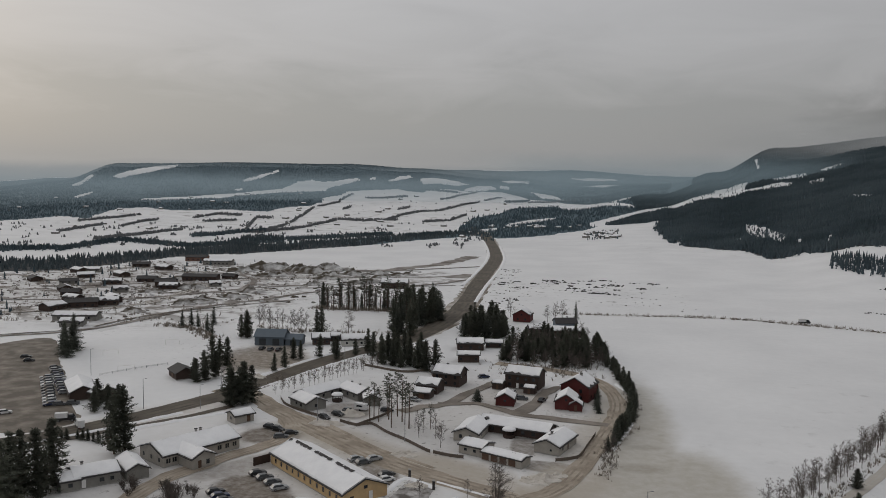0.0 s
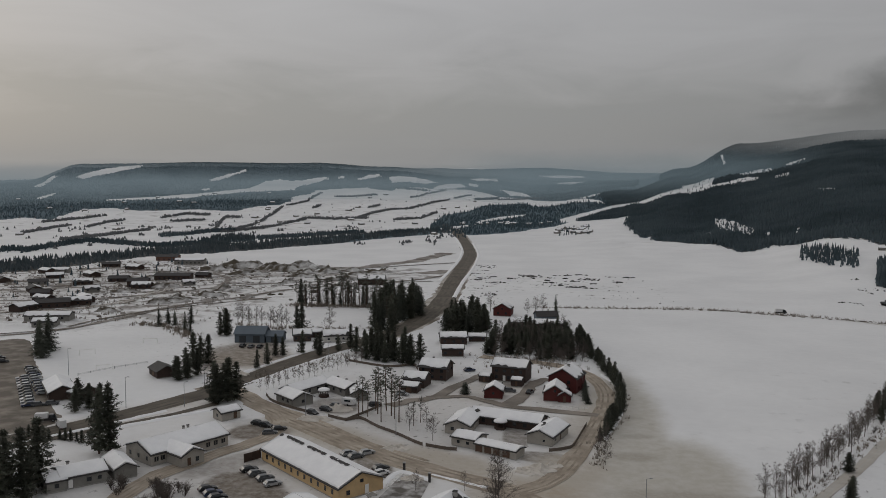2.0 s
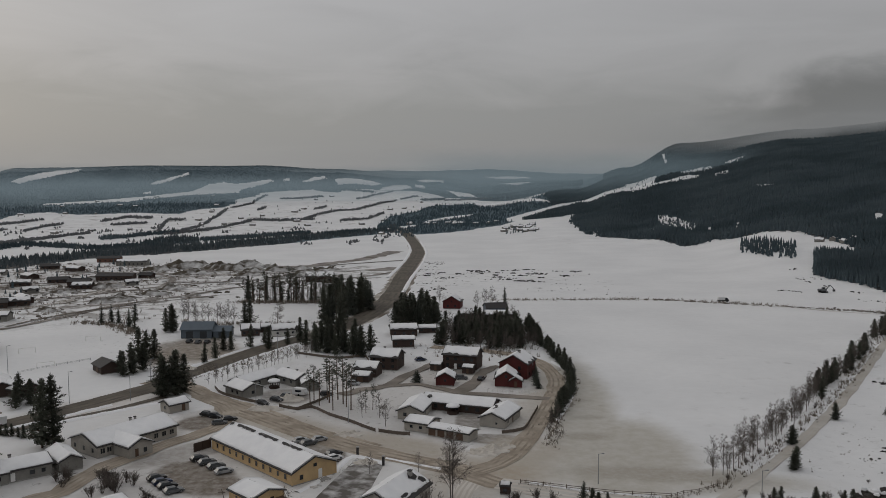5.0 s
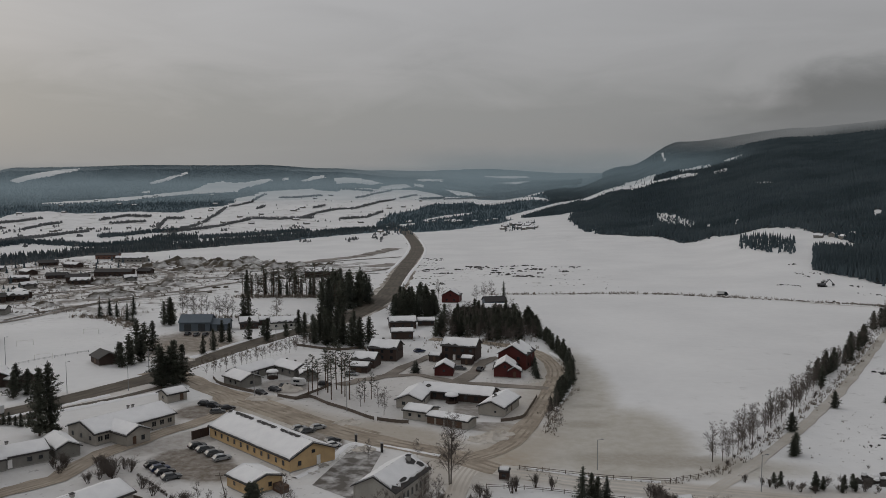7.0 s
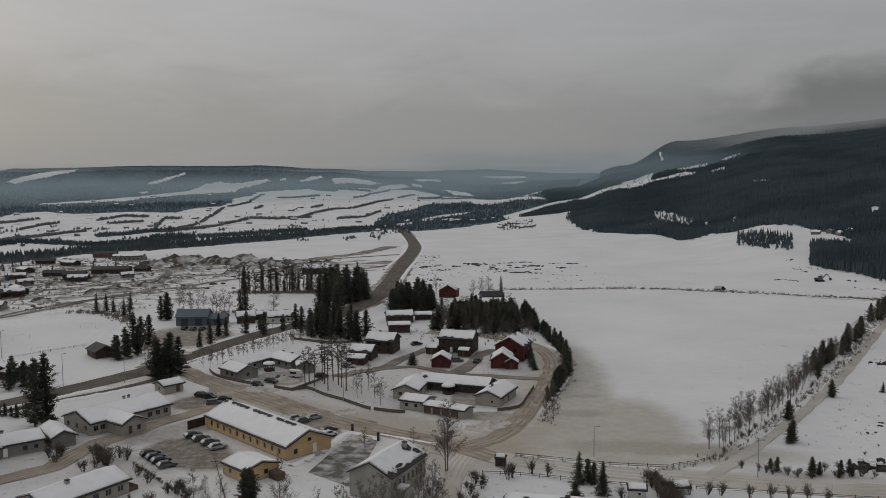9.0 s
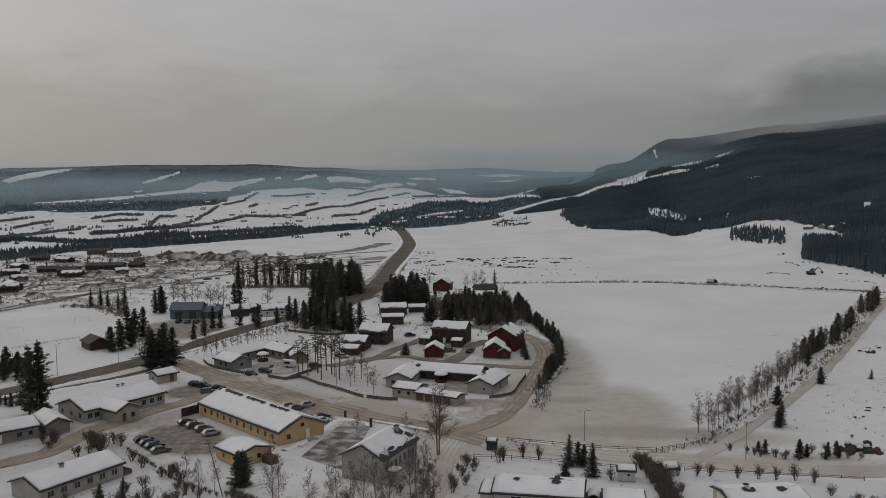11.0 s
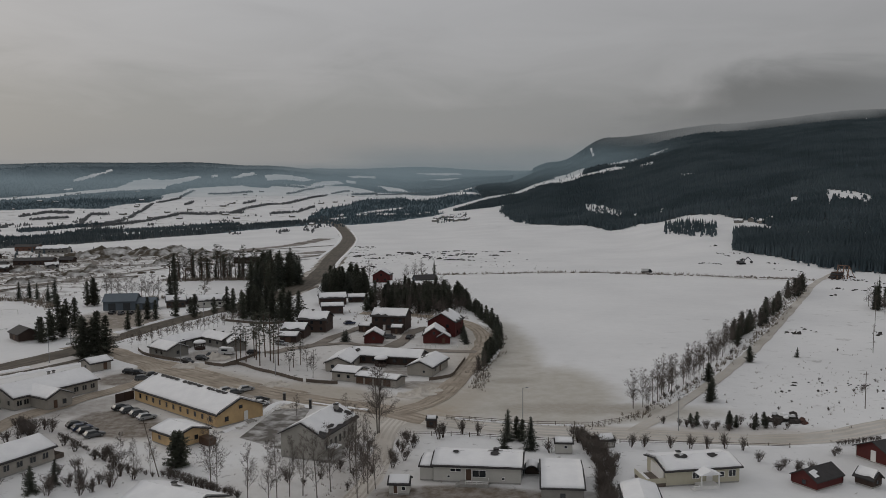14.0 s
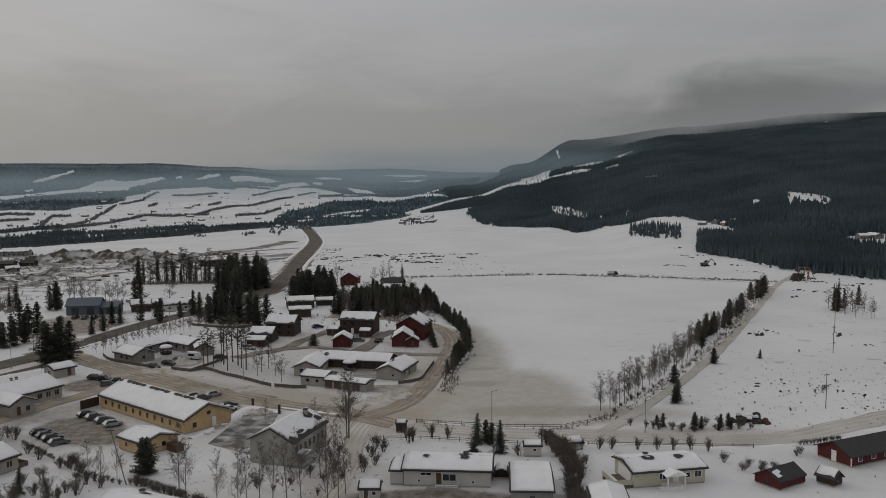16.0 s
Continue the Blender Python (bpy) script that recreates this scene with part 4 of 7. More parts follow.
wing(A, (-32.2, 286.6), -14, 6.0, 4.4, 2.4, 0.9, BROWN, wins=[("f", 0, 0.3, 2.0, 1.9, "door")], ragged=0.3)

# houses north of the loop
for px, py, rot, L, W, h, rise, wl, lab in (
    (-23, 372, 8, 11.5, 9, 3.2, 1.5, BROWN, "dark brown house under a rounded snow roof"), (-21.6, 347, 5, 8.8, 6.4, 3.2, 0.8, BROWN, "dark brown outbuilding with a flat snow roof"),
    (-12.6, 378, 4, 7.4, 5.6, 2.3, 0.9, BROWN, "open dark carport with a snow roof"), (6.6, 414, 10, 8.6, 7.2, 3.0, 1.4, BROWN, "dark timber house under a snow roof"),
    (21, 411, 0, 13.4, 8.0, 3.0, 1.4, BROWN, "dark timber bungalow among conifers"), (20.5, 431, 12, 10.5, 8.0, 3.4, 2.0, BLUE_GREY, "grey-green house with a bare ridge roof"),
    (-90.5, 371.5, 15, 7.8, 7.0, 3.0, 1.8, BROWN, "dark brown timber cabin with snow roof"), (-86, 379.5, 15, 5.4, 4.6, 2.5, 1.0, BROWN, "small brown shed with snow roof"),
    (-74.2, 372.6, 18, 14.0, 8.0, 3.0, 1.7, WHITE, "white bungalow with a half-bare dark roof"), (-91, 574, 4, 18, 10, 4, 2.4, BROWN, "large dark barn with a snow roof"),
):
    A = thing("house", px, py, lab, "house")
    m = wing(A, (px, py), rot, L, W, h, rise, wl, wins=row_of("f", max(2, int(L / 3.5)), L * 0.7, 1.1, 1.0, 1.0), snow=0 if wl is BLUE_GREY else 0.35, ragged=0.3 if wl is BROWN else 0.7)
    chimney(A, m, 1.2, 0.3, h + rise - 0.3, 0.6, 0.9)
A = thing("house", -1.0, 449, "red timber house with a bare dark roof", "house", "red houses")
wing(A, (-1.0, 449), 80, 8.6, 9.0, 4.0, 2.6, RED, wins=[("l", -2, 1.1, 1.0, 1.1), ("l", 2, 1.1, 1.0, 1.1), ("l", 0, 3.6, 0.9, 0.9)], trim=RED, ragged=0.8)
A = thing("barn", -112, 367.4, "slate-blue sheet-metal barn with a bare ridge roof", "barn")
wing(A, (-112, 367.4), 2, 13.0, 9.4, 4.2, 2.5, BLUE_GREY, roof=BLUE_GREY, snow=0, wins=[("f", -3, 0.3, 3.0, 3.0, "door"), ("f", 3, 0.3, 3.0, 3.0, "door")], trim=BLUE_GREY)
wing(A, (-101.4, 367.6), 2, 7.0, 7.4, 3.2, 1.6, BLUE_GREY, roof=BLUE_GREY, snow=0, wins=[("f", 0, 0.3, 2.6, 2.4, "door")], trim=BLUE_GREY)
A = thing("shed", -125.8, 301.6, "dark timber shed with a bare ridge roof", "shed")
wing(A, (-125.8, 301.6), -50, 9.4, 7.0, 2.7, 1.7, BROWN, snow=0, wins=[("f", 0, 0.3, 2.4, 2.1, "door")])
A = thing("clubhouse", -149.4, 272.2, "low sports clubhouse with two snow-covered roofs", "clubhouse")
wing(A, (-149.4, 272.2), -55, 18.0, 8.4, 2.8, 2.0, BROWN, wins=row_of("f", 4, 12, 1.1, 1.1, 1.0))
wing(A, (-141.0, 268.6), -25, 9.0, 7.4, 2.7, 1.8, BROWN, wins=row_of("f", 2, 4, 1.1, 1.1, 1.0))

# gardens in the foreground
HW = thing("house", 17.3, 152.8, "white timber bungalow with a veranda and snow roof", "house")
m = wing(HW, (17.3, 152.8), -11, 16.0, 9.0, 3.1, 1.0, WHITE, wins=[("f", -3.9, 2.1, 1.9, 0.5), ("f", -1.5, 0.5, 1.0, 2.1, "door"), ("f", 0.4, 1.2, 2.4, 1.2), ("f", -5.2, 0.9, 0.4, 0.4), ("f", 4.8, 0.8, 0.4, 0.4)])
chimney(HW, m, 3.2, 0.8, 3.8, 0.8, 1.0)
melt_patch(HW, m, 3.2, 0.75, 0.22, 4.70, 1.5, 0.7, 51)
melt_patch(HW, m, 3.1, -0.9, 0.22, 4.70, 0.9, 0.8, 52)
melt_patch(HW, m, -4.2, -0.7, 0.22, 4.70, 0.6, 0.5, 53)
v = part("veranda", Shape(m).box(-3.0, 2.2, -6.6, -4.6, 0, 0.5), CONCRETE, HW)
part("railing", Shape(m).box(-2.0, 2.2, -6.65, -6.55, 1.0, 1.12).box(-2.0, 2.2, -6.62, -6.58, 0.7, 0.8).box(-2.0, -1.9, -6.65, -6.55, 0.5, 1.1).box(0, 0.1, -6.65, -6.55, 0.5, 1.1).box(2.1, 2.2, -6.65, -6.55, 0.5, 1.1)
     .box(2.1, 2.2, -6.6, -4.6, 1.0, 1.1), TRIM, v)
part("steps", Shape(m).box(-3.4, -3.0, -6.6, -5.2, 0, 0.34).box(-3.8, -3.4, -6.6, -5.2, 0, 0.17), CONCRETE, v)
wing(HW, (8.0, 154.0), -11, 2.4, 7.0, 2.6, 0.4, WHITE, over=0.3)
G1 = thing("garage", 31.2, 144.4, "double garage with a broad unbroken snow roof", "garage")
m = wing(G1, (31.2, 144.4), -10, 7.2, 14.6, 2.6, 0.8, GREY, wins=[("f", 0, 1.1, 0.9, 0.8), ("r", 2, 0.3, 0.9, 2.0, "door")], snow=0.4, over=0.35, ragged=0.02)
A = thing("shed", 35.8, 164.4, "small pale garden shed with a snow roof", "shed")
wing(A, (35.8, 164.4), -8, 3.4, 3.0, 2.2, 0.5, WHITE, wins=[("f", 0.4, 1.2, 0.6, 0.5)], over=0.3)
A = thing("playhouse", 2.4, 145.6, "small white playhouse with a snow roof", "playhouse")
wing(A, (2.4, 145.6), -8, 3.6, 3.4, 1.9, 0.8, WHITE, wins=[("f", -0.6, 0.3, 0.7, 1.5, "door"), ("f", 0.8, 0.9, 0.6, 0.6)], over=0.3)

A = thing("shelter", 27.3, 152.6, "dark hooped wood shelter with a snow cap", "shelter", turn=-11)
hoop = [(1.7 * math.cos(math.pi * i / 10), 2.1 * math.sin(math.pi * i / 10)) for i in range(11)]
for name, k, z0, mt in (("cover", 1.0, 0.0, DARK_DOOR), ("roof_snow", 1.06, 0.06, ROOF_SNOW)):
    arc = hoop if name == "cover" else hoop[3:8]
    ring = [(x * k, y, z * k + z0) for y in (-1.8, 1.8) for x, z in arc]
    n = len(arc)
    ring += [(x * k * 0.93, y, z * k * 0.93 + z0 * 0.5) for y in (-1.8, 1.8) for x, z in arc]
    part(name, Shape().add(ring, [(i, i + 1, n + i + 1, n + i) for i in range(n - 1)] + [(2 * n + i, 3 * n + i, 3 * n + i + 1, 2 * n + i + 1) for i in range(n - 1)]
         + [(i, 2 * n + i, 2 * n + i + 1, i + 1) for i in range(n - 1)] + [(n + i, n + i + 1, 3 * n + i + 1, 3 * n + i) for i in range(n - 1)]), mt, A)
part("log_pile", Shape().box(-1.3, 1.3, -0.4, 1.5, 0, 1.3), BARK, A, "stacked firewood")
A = thing("kiosk", 10.2, 183.4, "small dark board hut beside the street", "hut")
wing(A, (10.2, 183.4), -12, 2.2, 1.8, 2.0, 0.5, BROWN, over=0.2, wins=[("f", 0, 0.8, 0.8, 0.7)])
A = thing("shed", 45.0, 167.2, "low pale garden hut with a rounded snow roof", "shed")
wing(A, (45.0, 167.2), 8, 3.2, 2.6, 1.5, 0.7, WHITE, over=0.25, snow=0.35, wins=[("l", 0, 0.3, 0.8, 1.2, "door")])
EH = thing("house", 58.1, 148.8, "cream timber bungalow with porch and snow roof", "house")
m = wing(EH, (56.6, 148.4), 5, 14.0, 8.8, 2.9, 0.9, CREAM, wins=[("f", -1.4, 1.3, 1.2, 1.1), ("f", 3.6, 1.3, 0.8, 0.9), ("f", 5.6, 1.3, 1.3, 1.1), ("f", 1.2, 0.4, 1.0, 2.1, "white_door"), ("l", 0, 1.1, 1.2, 1.2)])
chimney(EH, m, -2.6, 0.5, 3.6, 0.7, 1.1, material=TRIM)
melt_patch(EH, m, -2.6, -0.5, 0.2, 4.34, 1.3, 1.0, 61)
melt_patch(EH, m, 3.4, -0.9, 0.2, 4.34, 1.0, 0.8, 62)
po = part("porch", Shape(m).box(-1.6, 2.0, -6.7, -4.4, 0, 0.6), TRIM, EH)
part("porch_roof", Shape(m).add([(-2.0, -7.3, 2.7), (2.2, -7.3, 2.7), (0.1, -7.3, 3.5), (-2.0, -4.5, 2.7), (2.2, -4.5, 2.7), (0.1, -4.5, 3.5)], [(0, 1, 2), (0, 2, 5, 3), (2, 1, 4, 5), (3, 5, 4), (1, 0, 3, 4)]), ROOF_SNOW, po, "snow-covered porch gable")
for x in (-1.5, 1.8):
    part("porch_post", Shape(m).box(x - 0.1, x + 0.1, -7.0, -6.8, 0.6, 2.7), TRIM, po)
part("porch_stair", Shape(m).box(-2.6, -1.6, -7.0, -6.0, 0, 0.4).box(-3.2, -2.6, -7.0, -6.0, 0, 0.2).box(-3.2, -1.6, -7.05, -6.95, 0.7, 0.85), TRIM, po)
te = part("terrace", Shape(m).box(-10.6, -7.0, -4.2, 1.6, 0, 0.7), WOOD, EH)
part("terrace_railing", Shape(m).box(-10.6, -7.0, -4.25, -4.15, 0.7, 1.6).box(-10.65, -10.55, -4.2, 1.6, 0.7, 1.6), CREAM, te)
part("terrace_screen", Shape(m).box(-7.3, -7.05, -3.6, 2.0, 0.7, 3.0), TRIM, te)
part("terrace_snow", Shape(m).box(-10.5, -9.2, -4.1, 1.5, 0.71, 0.9), ROOF_SNOW, te)
A = thing("garage", 42.4, 133.6, "small garage with a snow-covered gable roof", "garage")
wing(A, (42.4, 133.6), 80, 9.4, 6.2, 2.4, 0.9, GREY, snow=0.38, over=0.3, ragged=0.02)
A = thing("shed", 77.8, 142.8, "red timber shed with a bare dark roof", "shed", "red houses")
m = wing(A, (77.6, 142.8), 26, 7.2, 5.2, 1.7, 1.5, RED, snow=0, wins=[("l", 0, 0.6, 0.8, 0.8)], over=0.3, trim=RED)
part("snow_patch", Shape(m).add([(-3.6, -0.8, 3.06), (-1.8, -0.6, 3.17), (-1.5, -1.2, 2.85), (-2.4, -1.5, 2.69), (-2.1, -2.1, 2.37), (-3.5, -2.2, 2.32)], [(0, 5, 4, 3, 2, 1)]), ROOF_SNOW, A, "patch of snow on the bare roof")
A = thing("playhouse", 86.9, 141.8, "dark playhouse with a snow-covered gable roof", "playhouse")
wing(A, (86.4, 141.4), 118, 3.4, 2.8, 1.6, 1.1, BROWN, wins=[("l", 0, 0.6, 0.7, 0.7)], over=0.35, ragged=0.3)
A = thing("house", 103.4, 155.8, "long red timber house with a bare dark roof", "house", "red houses")
wing(A, (103.4, 155.8), 19, 20.0, 8.0, 2.3, 1.8, RED, snow=0, wins=row_of("f", 5, 15, 1.0, 1.1, 1.1) + [("l", 0, 0.3, 1.0, 2.0, "white_door")], trim=TRIM)

# town in the west: low halls, houses and yards
rt = random.Random(5)
# x, y, length, depth, wall height, turn, wall
TOWN = [(-250, 452, 17, 9, 3.4, 25, BROWN), (-241, 462, 14, 8, 3.0, 25, BROWN), (-243, 474, 13, 8, 3.2, -50, BROWN), (-229, 410, 22, 8, 2.8, 8, GREY), (-244, 549, 13, 9, 4.4, 10, BROWN), (-238, 540, 12, 8, 2.8, 10, BROWN),
        (-239, 597, 25, 11, 3.4, 4, BROWN), (-306, 752, 19, 11, 3.8, 5, BRICK), (-274, 722, 25, 11, 3.6, 6, GREY), (-259, 438, 12, 8, 3.0, 70, BROWN), (-222, 394, 11, 8, 2.4, 15, GREY),
        (-347, 640, 13, 8, 2.6, 12, GREY), (-356, 636, 12, 8, 2.6, -30, BROWN), (-330, 600, 12, 8, 2.6, 30, BROWN), (-308, 612, 13, 8, 2.6, -40, BROWN), (-288, 560, 12, 8, 2.6, 20, BROWN), (-300, 520, 12, 8, 2.6, -50, BROWN),
        (-318, 556, 12, 8, 2.6, 35, GREY), (-284, 500, 11, 7, 2.5, 10, BROWN), (-272, 580, 13, 8, 2.8, 12, BROWN), (-352, 570, 12, 8, 2.6, -45, BROWN), (-330, 690, 14, 9, 2.8, 20, BROWN),
        (-300, 668, 13, 8, 2.8, -20, BROWN), (-262, 520, 9, 6, 2.4, 40, GREY), (-268, 474, 11, 7, 2.6, -20, BROWN), (-214, 560, 8, 5, 2.4, 30, GREY), (-222, 610, 10, 6, 2.4, -10, BROWN)]
for px, py, L, W, h, rot, wl in TOWN:
    lab = {BROWN: "low dark timber building with patchy roof snow", GREY: "low grey building with a snow roof", BRICK: "long reddish-brown works building with a thin snow roof"}[wl]
    A = thing("house", px, py, lab, "house", "houses of the town")
    wing(A, (px, py), rot, L, W, h, 1.5, wl, wins=row_of("f", int(L / 4), L * 0.7, 1.1, 1.2, 1.1), snow=0 if wl is BRICK or L == 25 and wl is BROWN or rt.random() < 0.12 else 0.22, ragged=rt.choice([0.3, 0.6, 0.9]), bare=rt.choice([None, -1]) if wl is BROWN else None)

# ---------------------------------------------------------------- yards and banks
patch("pavement", [(-236, 335), (-215, 362), (-186, 321), (-160, 283), (-143, 256), (-133, 241), (-150, 228), (-186, 262)], 0.05, LOT, "slushy car park with tyre tracks", "car park")
patch("pavement", [(-32, 180), (-25.5, 207), (-18, 201), (-21.7, 171)], 0.05, ICY_YARD, "icy asphalt yard beside the workshop", "yard", True)
for pts in ([(-84, 266), (-62, 243), (-43, 224)], [(-88, 276), (-70, 262), (-55, 249), (-38, 231), (-20, 217)], [(-18, 207), (-4, 199)], [(16, 190), (30, 184.5), (44, 181.5)], [(46, 169.5), (60, 167.5), (76, 163.5), (92, 164)]):
    snowbank(pts, w=1.4, h=0.5, material=SAND_ROAD if pts[0][0] < -80 else None)
snowbank([(-150, 205), (-128, 228), (-106, 256)], "ploughed snowbank beside the main road", 1.8, 0.7)
snowbank([(-105, 288), (-87, 338), (-74, 364)], "ploughed snowbank beside the main road", 1.8, 0.7)
snowbank([(-92, 290), (-73, 338), (-58, 366)], "ploughed snowbank beside the main road", 1.8, 0.7)
snowbank([(-116, 235), (-98, 253), (-88, 262)], "ploughed snowbank beside the main road", 2.4, 0.9)
snowbank([(-36, 184), (-30, 196), (-26.5, 208), (-18, 203)], "snowbank round the icy yard", 1.8, 0.7)
snowbank([(28, 238), (37, 270), (39.5, 298), (36, 318)], "ploughed snowbank beside the loop lane", 1.6, 0.6)
snowbank([(-47, 600), (-44, 720), (-45, 885), (-57, 1040), (-69, 1150)], "ploughed snowbank beside the main road", 3.0, 1.2)
snowbank([(-31, 510), (-30, 600), (-27, 700), (-26.5, 797), (-28.5, 885), (-40, 1040)], "ploughed snowbank beside the main road", 3.0, 1.2)
strip("road", [(-300, 330), (-240, 362), (-211, 382), (-201.5, 404), (-193, 436), (-182.5, 465.5), (-162, 496), (-139, 541), (-96, 575), (-52, 600)], 3.0, 0.2, DIRT, "earthy works track along the embankment", 0.8)
strip("road", [(-290, 336), (-236, 369), (-208, 389), (-197, 412), (-188, 442), (-177, 471), (-157, 501), (-134, 545), (-94, 580)], 1.6, 0.22, DIRT, "narrow dark ditch along the embankment", 0.5)
strip("road", [(-330, 400), (-270, 430), (-235, 446), (-224, 465), (-220, 479), (-219, 527), (-217, 581), (-191, 615), (-140, 640), (-80, 650)], 7.0, 0.24, LOT, "rutted muddy works road", 1.6, ruts=YARD_SNOW)
strip("ground_strip", [(-150, 690), (-119, 703), (-103, 737), (-87, 765), (-71, 818), (-60, 876)], 15, 0.18, DIRT, "strip of bare graded earth", 3.0, "earth")
strip("ground_strip", [(-66, 655), (-64, 657), (-53, 666), (-47, 682)], 16, 0.2, DIRT, "strip of bare graded earth", 3.0, "earth")
strip("ground_strip", [(-230, 700), (-190, 660), (-165, 690), (-150, 640)], 10, 0.3, DIRT, "strip of bare graded earth", 3.0, "earth")
strip("road", [(30, 478), (57, 478), (110, 479), (155, 462), (199, 432), (224, 424), (240, 436)], 2.6, 0.1, YARD_SNOW, "faint snow track across the field", 0.6)

for k, (pts, wd, mt) in enumerate((
    ([(-330, 470), (-270, 480), (-225, 500), (-180, 560), (-120, 590)], 4, DIRT), ([(-330, 540), (-280, 560), (-240, 600), (-200, 620)], 5, DIRT), ([(-300, 660), (-240, 650), (-200, 600), (-190, 540)], 4, DIRT),
    ([(-150, 560), (-110, 575), (-70, 600), (-46, 640)], 4, DIRT), ([(-190, 700), (-130, 690), (-90, 720), (-45, 760)], 5, DIRT), ([(-210, 392), (-205, 412), (-194, 438), (-176, 462), (-140, 500)], 1.6, LOT), ([(-380, 600), (-340, 575), (-300, 580)], 5, LOT))):
    strip("road", pts, wd, 0.26 + 0.02 * k, mt, "muddy works track through the snow", 1.0)
# ---------------------------------------------------------------- vehicles
CARS = {}


def loft(prof, half, inset):
    """A shell from a side outline (x, z, width factor)."""
    s = Shape()
    n = len(prof)
    vs = [(x, -half * k, z) for x, z, k in prof] + [(x, half * k, z) for x, z, k in prof]
    s.add(vs, [(i, (i + 1) % n, n + (i + 1) % n, n + i) for i in range(n)] + [tuple(range(n - 1, -1, -1)), tuple(range(n, 2 * n))])
    return s


def car(x, y, rot, paint, label=None, kind="car", group="parked cars"):
    m = pose(x, y, land(x, y) + 0.06, 0, 0, rot)
    key = (paint, kind)
    if key in CARS:
        return copy_thing(CARS[key], m)
    word = ("black", "grey", "silver", "dark blue", "red", "white")[paint]
    root = thing(kind, x, y, label or f"parked {word} estate car on a slushy lot", kind, group)
    root.matrix_basis = m
    if kind == "car":
        body = [(-2.15, 0.28, 0.94), (2.1, 0.28, 0.94), (2.2, 0.55, 0.95), (2.12, 0.72, 0.93), (1.1, 0.92, 0.97), (-2.0, 0.98, 0.95), (-2.2, 0.8, 0.96)]
        cabin = [(1.05, 0.91, 0.9), (0.35, 1.42, 0.74), (-1.45, 1.46, 0.72), (-2.0, 0.97, 0.88)]
        roof = [(0.4, 1.41, 0.75), (0.3, 1.49, 0.7), (-1.45, 1.52, 0.69), (-1.55, 1.43, 0.73)]
        wheels, tall = (1.35, -1.35), 0.33
    else:
        body = [(-3.0, 0.45, 0.95), (2.9, 0.45, 0.95), (3.0, 1.2, 0.95), (2.7, 1.35, 0.95), (0.9, 1.3, 0.97), (-3.0, 1.2, 0.97)]
        cabin = [(2.65, 1.3, 0.92), (2.1, 2.2, 0.84), (0.9, 2.25, 0.84), (0.8, 1.25, 0.93)]
        roof = [(0.6, 1.2, 0.99), (0.6, 2.7, 0.98), (-3.0, 2.7, 0.98), (-3.0, 1.2, 0.99)]
        wheels, tall = (2.0, -2.0), 0.45
    b = part("body", loft(body, 0.92, 0), PAINTS[paint], root)
    part("window", loft(cabin, 0.92, 0), GLASS, root, "dark car glass")
    part("roof" if kind == "car" else "box", loft(roof, 0.92, 0), PAINTS[paint] if kind == "car" else PAINTS[5], root)
    for wx in wheels:
        for wy in (-0.82, 0.82):
            w = part("wheel", Shape().tube((wx, wy - 0.1, tall), (wx, wy + 0.1, tall), tall, tall, 10), RUBBER, root)
            part("rim", Shape().tube((wx, wy - 0.12, tall), (wx, wy + 0.12, tall), tall * 0.6, tall * 0.6, 8), STEEL, w)
    for wy in (-0.62, 0.62):
        fx = max(p[0] for p in body)
        part("headlight", Shape().box(fx - 0.12, fx + 0.01, wy - 0.16, wy + 0.16, 0.58 if kind == "car" else 0.8, 0.7 if kind == "car" else 1.0), TRIM, b)
        part("bumper" if wy < 0 else "tail_lamp", Shape().box(-fx - 0.03, -fx + 0.12, wy - 0.25, wy + 0.25, 0.45, 0.6), RUBBER if wy < 0 else RED, b)
    CARS[key] = root
    return root


for x, y, p in ((-69.7, 191.5, 0), (-67.6, 189.0, 3), (-65.6, 186.6, 0), (-63.2, 183.6, 1), (-63.9, 205.3, 0), (-61.2, 202.6, 1), (-58.2, 199.6, 1), (-55.4, 196.2, 2)):
    car(x, y, 38, p)
for x, y, r, p in ((-41.4, 219.6, 40, 2), (-39.0, 217.4, 40, 1), (-36.6, 220.6, 40, 2), (-31.2, 209.0, 40, 0), (-30.6, 205.6, 42, 5), (-73.0, 244.0, -20, 0), (-70.2, 242.3, -20, 0), (-67.2, 235.6, 20, 1), (-65.4, 239.4, 30, 0),
                   (-59.6, 256.6, -40, 0), (-56.2, 260.8, -30, 0), (-53.6, 264.6, -30, 1), (-41.6, 267.6, 10, 0), (-13.4, 318.8, 25, 3), (1.7, 289.5, 0, 1), (-1.7, 297.0, 80, 5), (-112.3, 354.6, 85, 0), (-108.2, 353.2, 85, 1), (-104.4, 353.2, 85, 0),
                   (8.5, 288.0, 70, 0), (-34.4, 281.6, -20, 2)):
    car(x, y, r, p)
rc = random.Random(3)
for i in range(11):
    u = i / 10
    car(-179 + 24 * u, 306 - 34 * u, 32, rc.choice([0, 1, 0, 3, 2, 5]))
    car(-173.5 + 22 * u, 291 - 34 * u, 212, rc.choice([0, 1, 1, 3, 2, 5]))
for x, y in ((-148.6, 257.9), (-145.0, 259.6), (-160, 246), (-196, 316), (-201, 322), (-206, 300), (-216, 322)):
    car(x, y, 30 + rc.uniform(-10, 10), rc.choice([0, 1, 2, 5]))
car(-129.6, 236.4, 130, 5, "white box lorry parked on slush", "lorry", "lorries")
car(-137.0, 241.6, 20, 0, "dark flatbed lorry parked on slush", "lorry", "lorries")
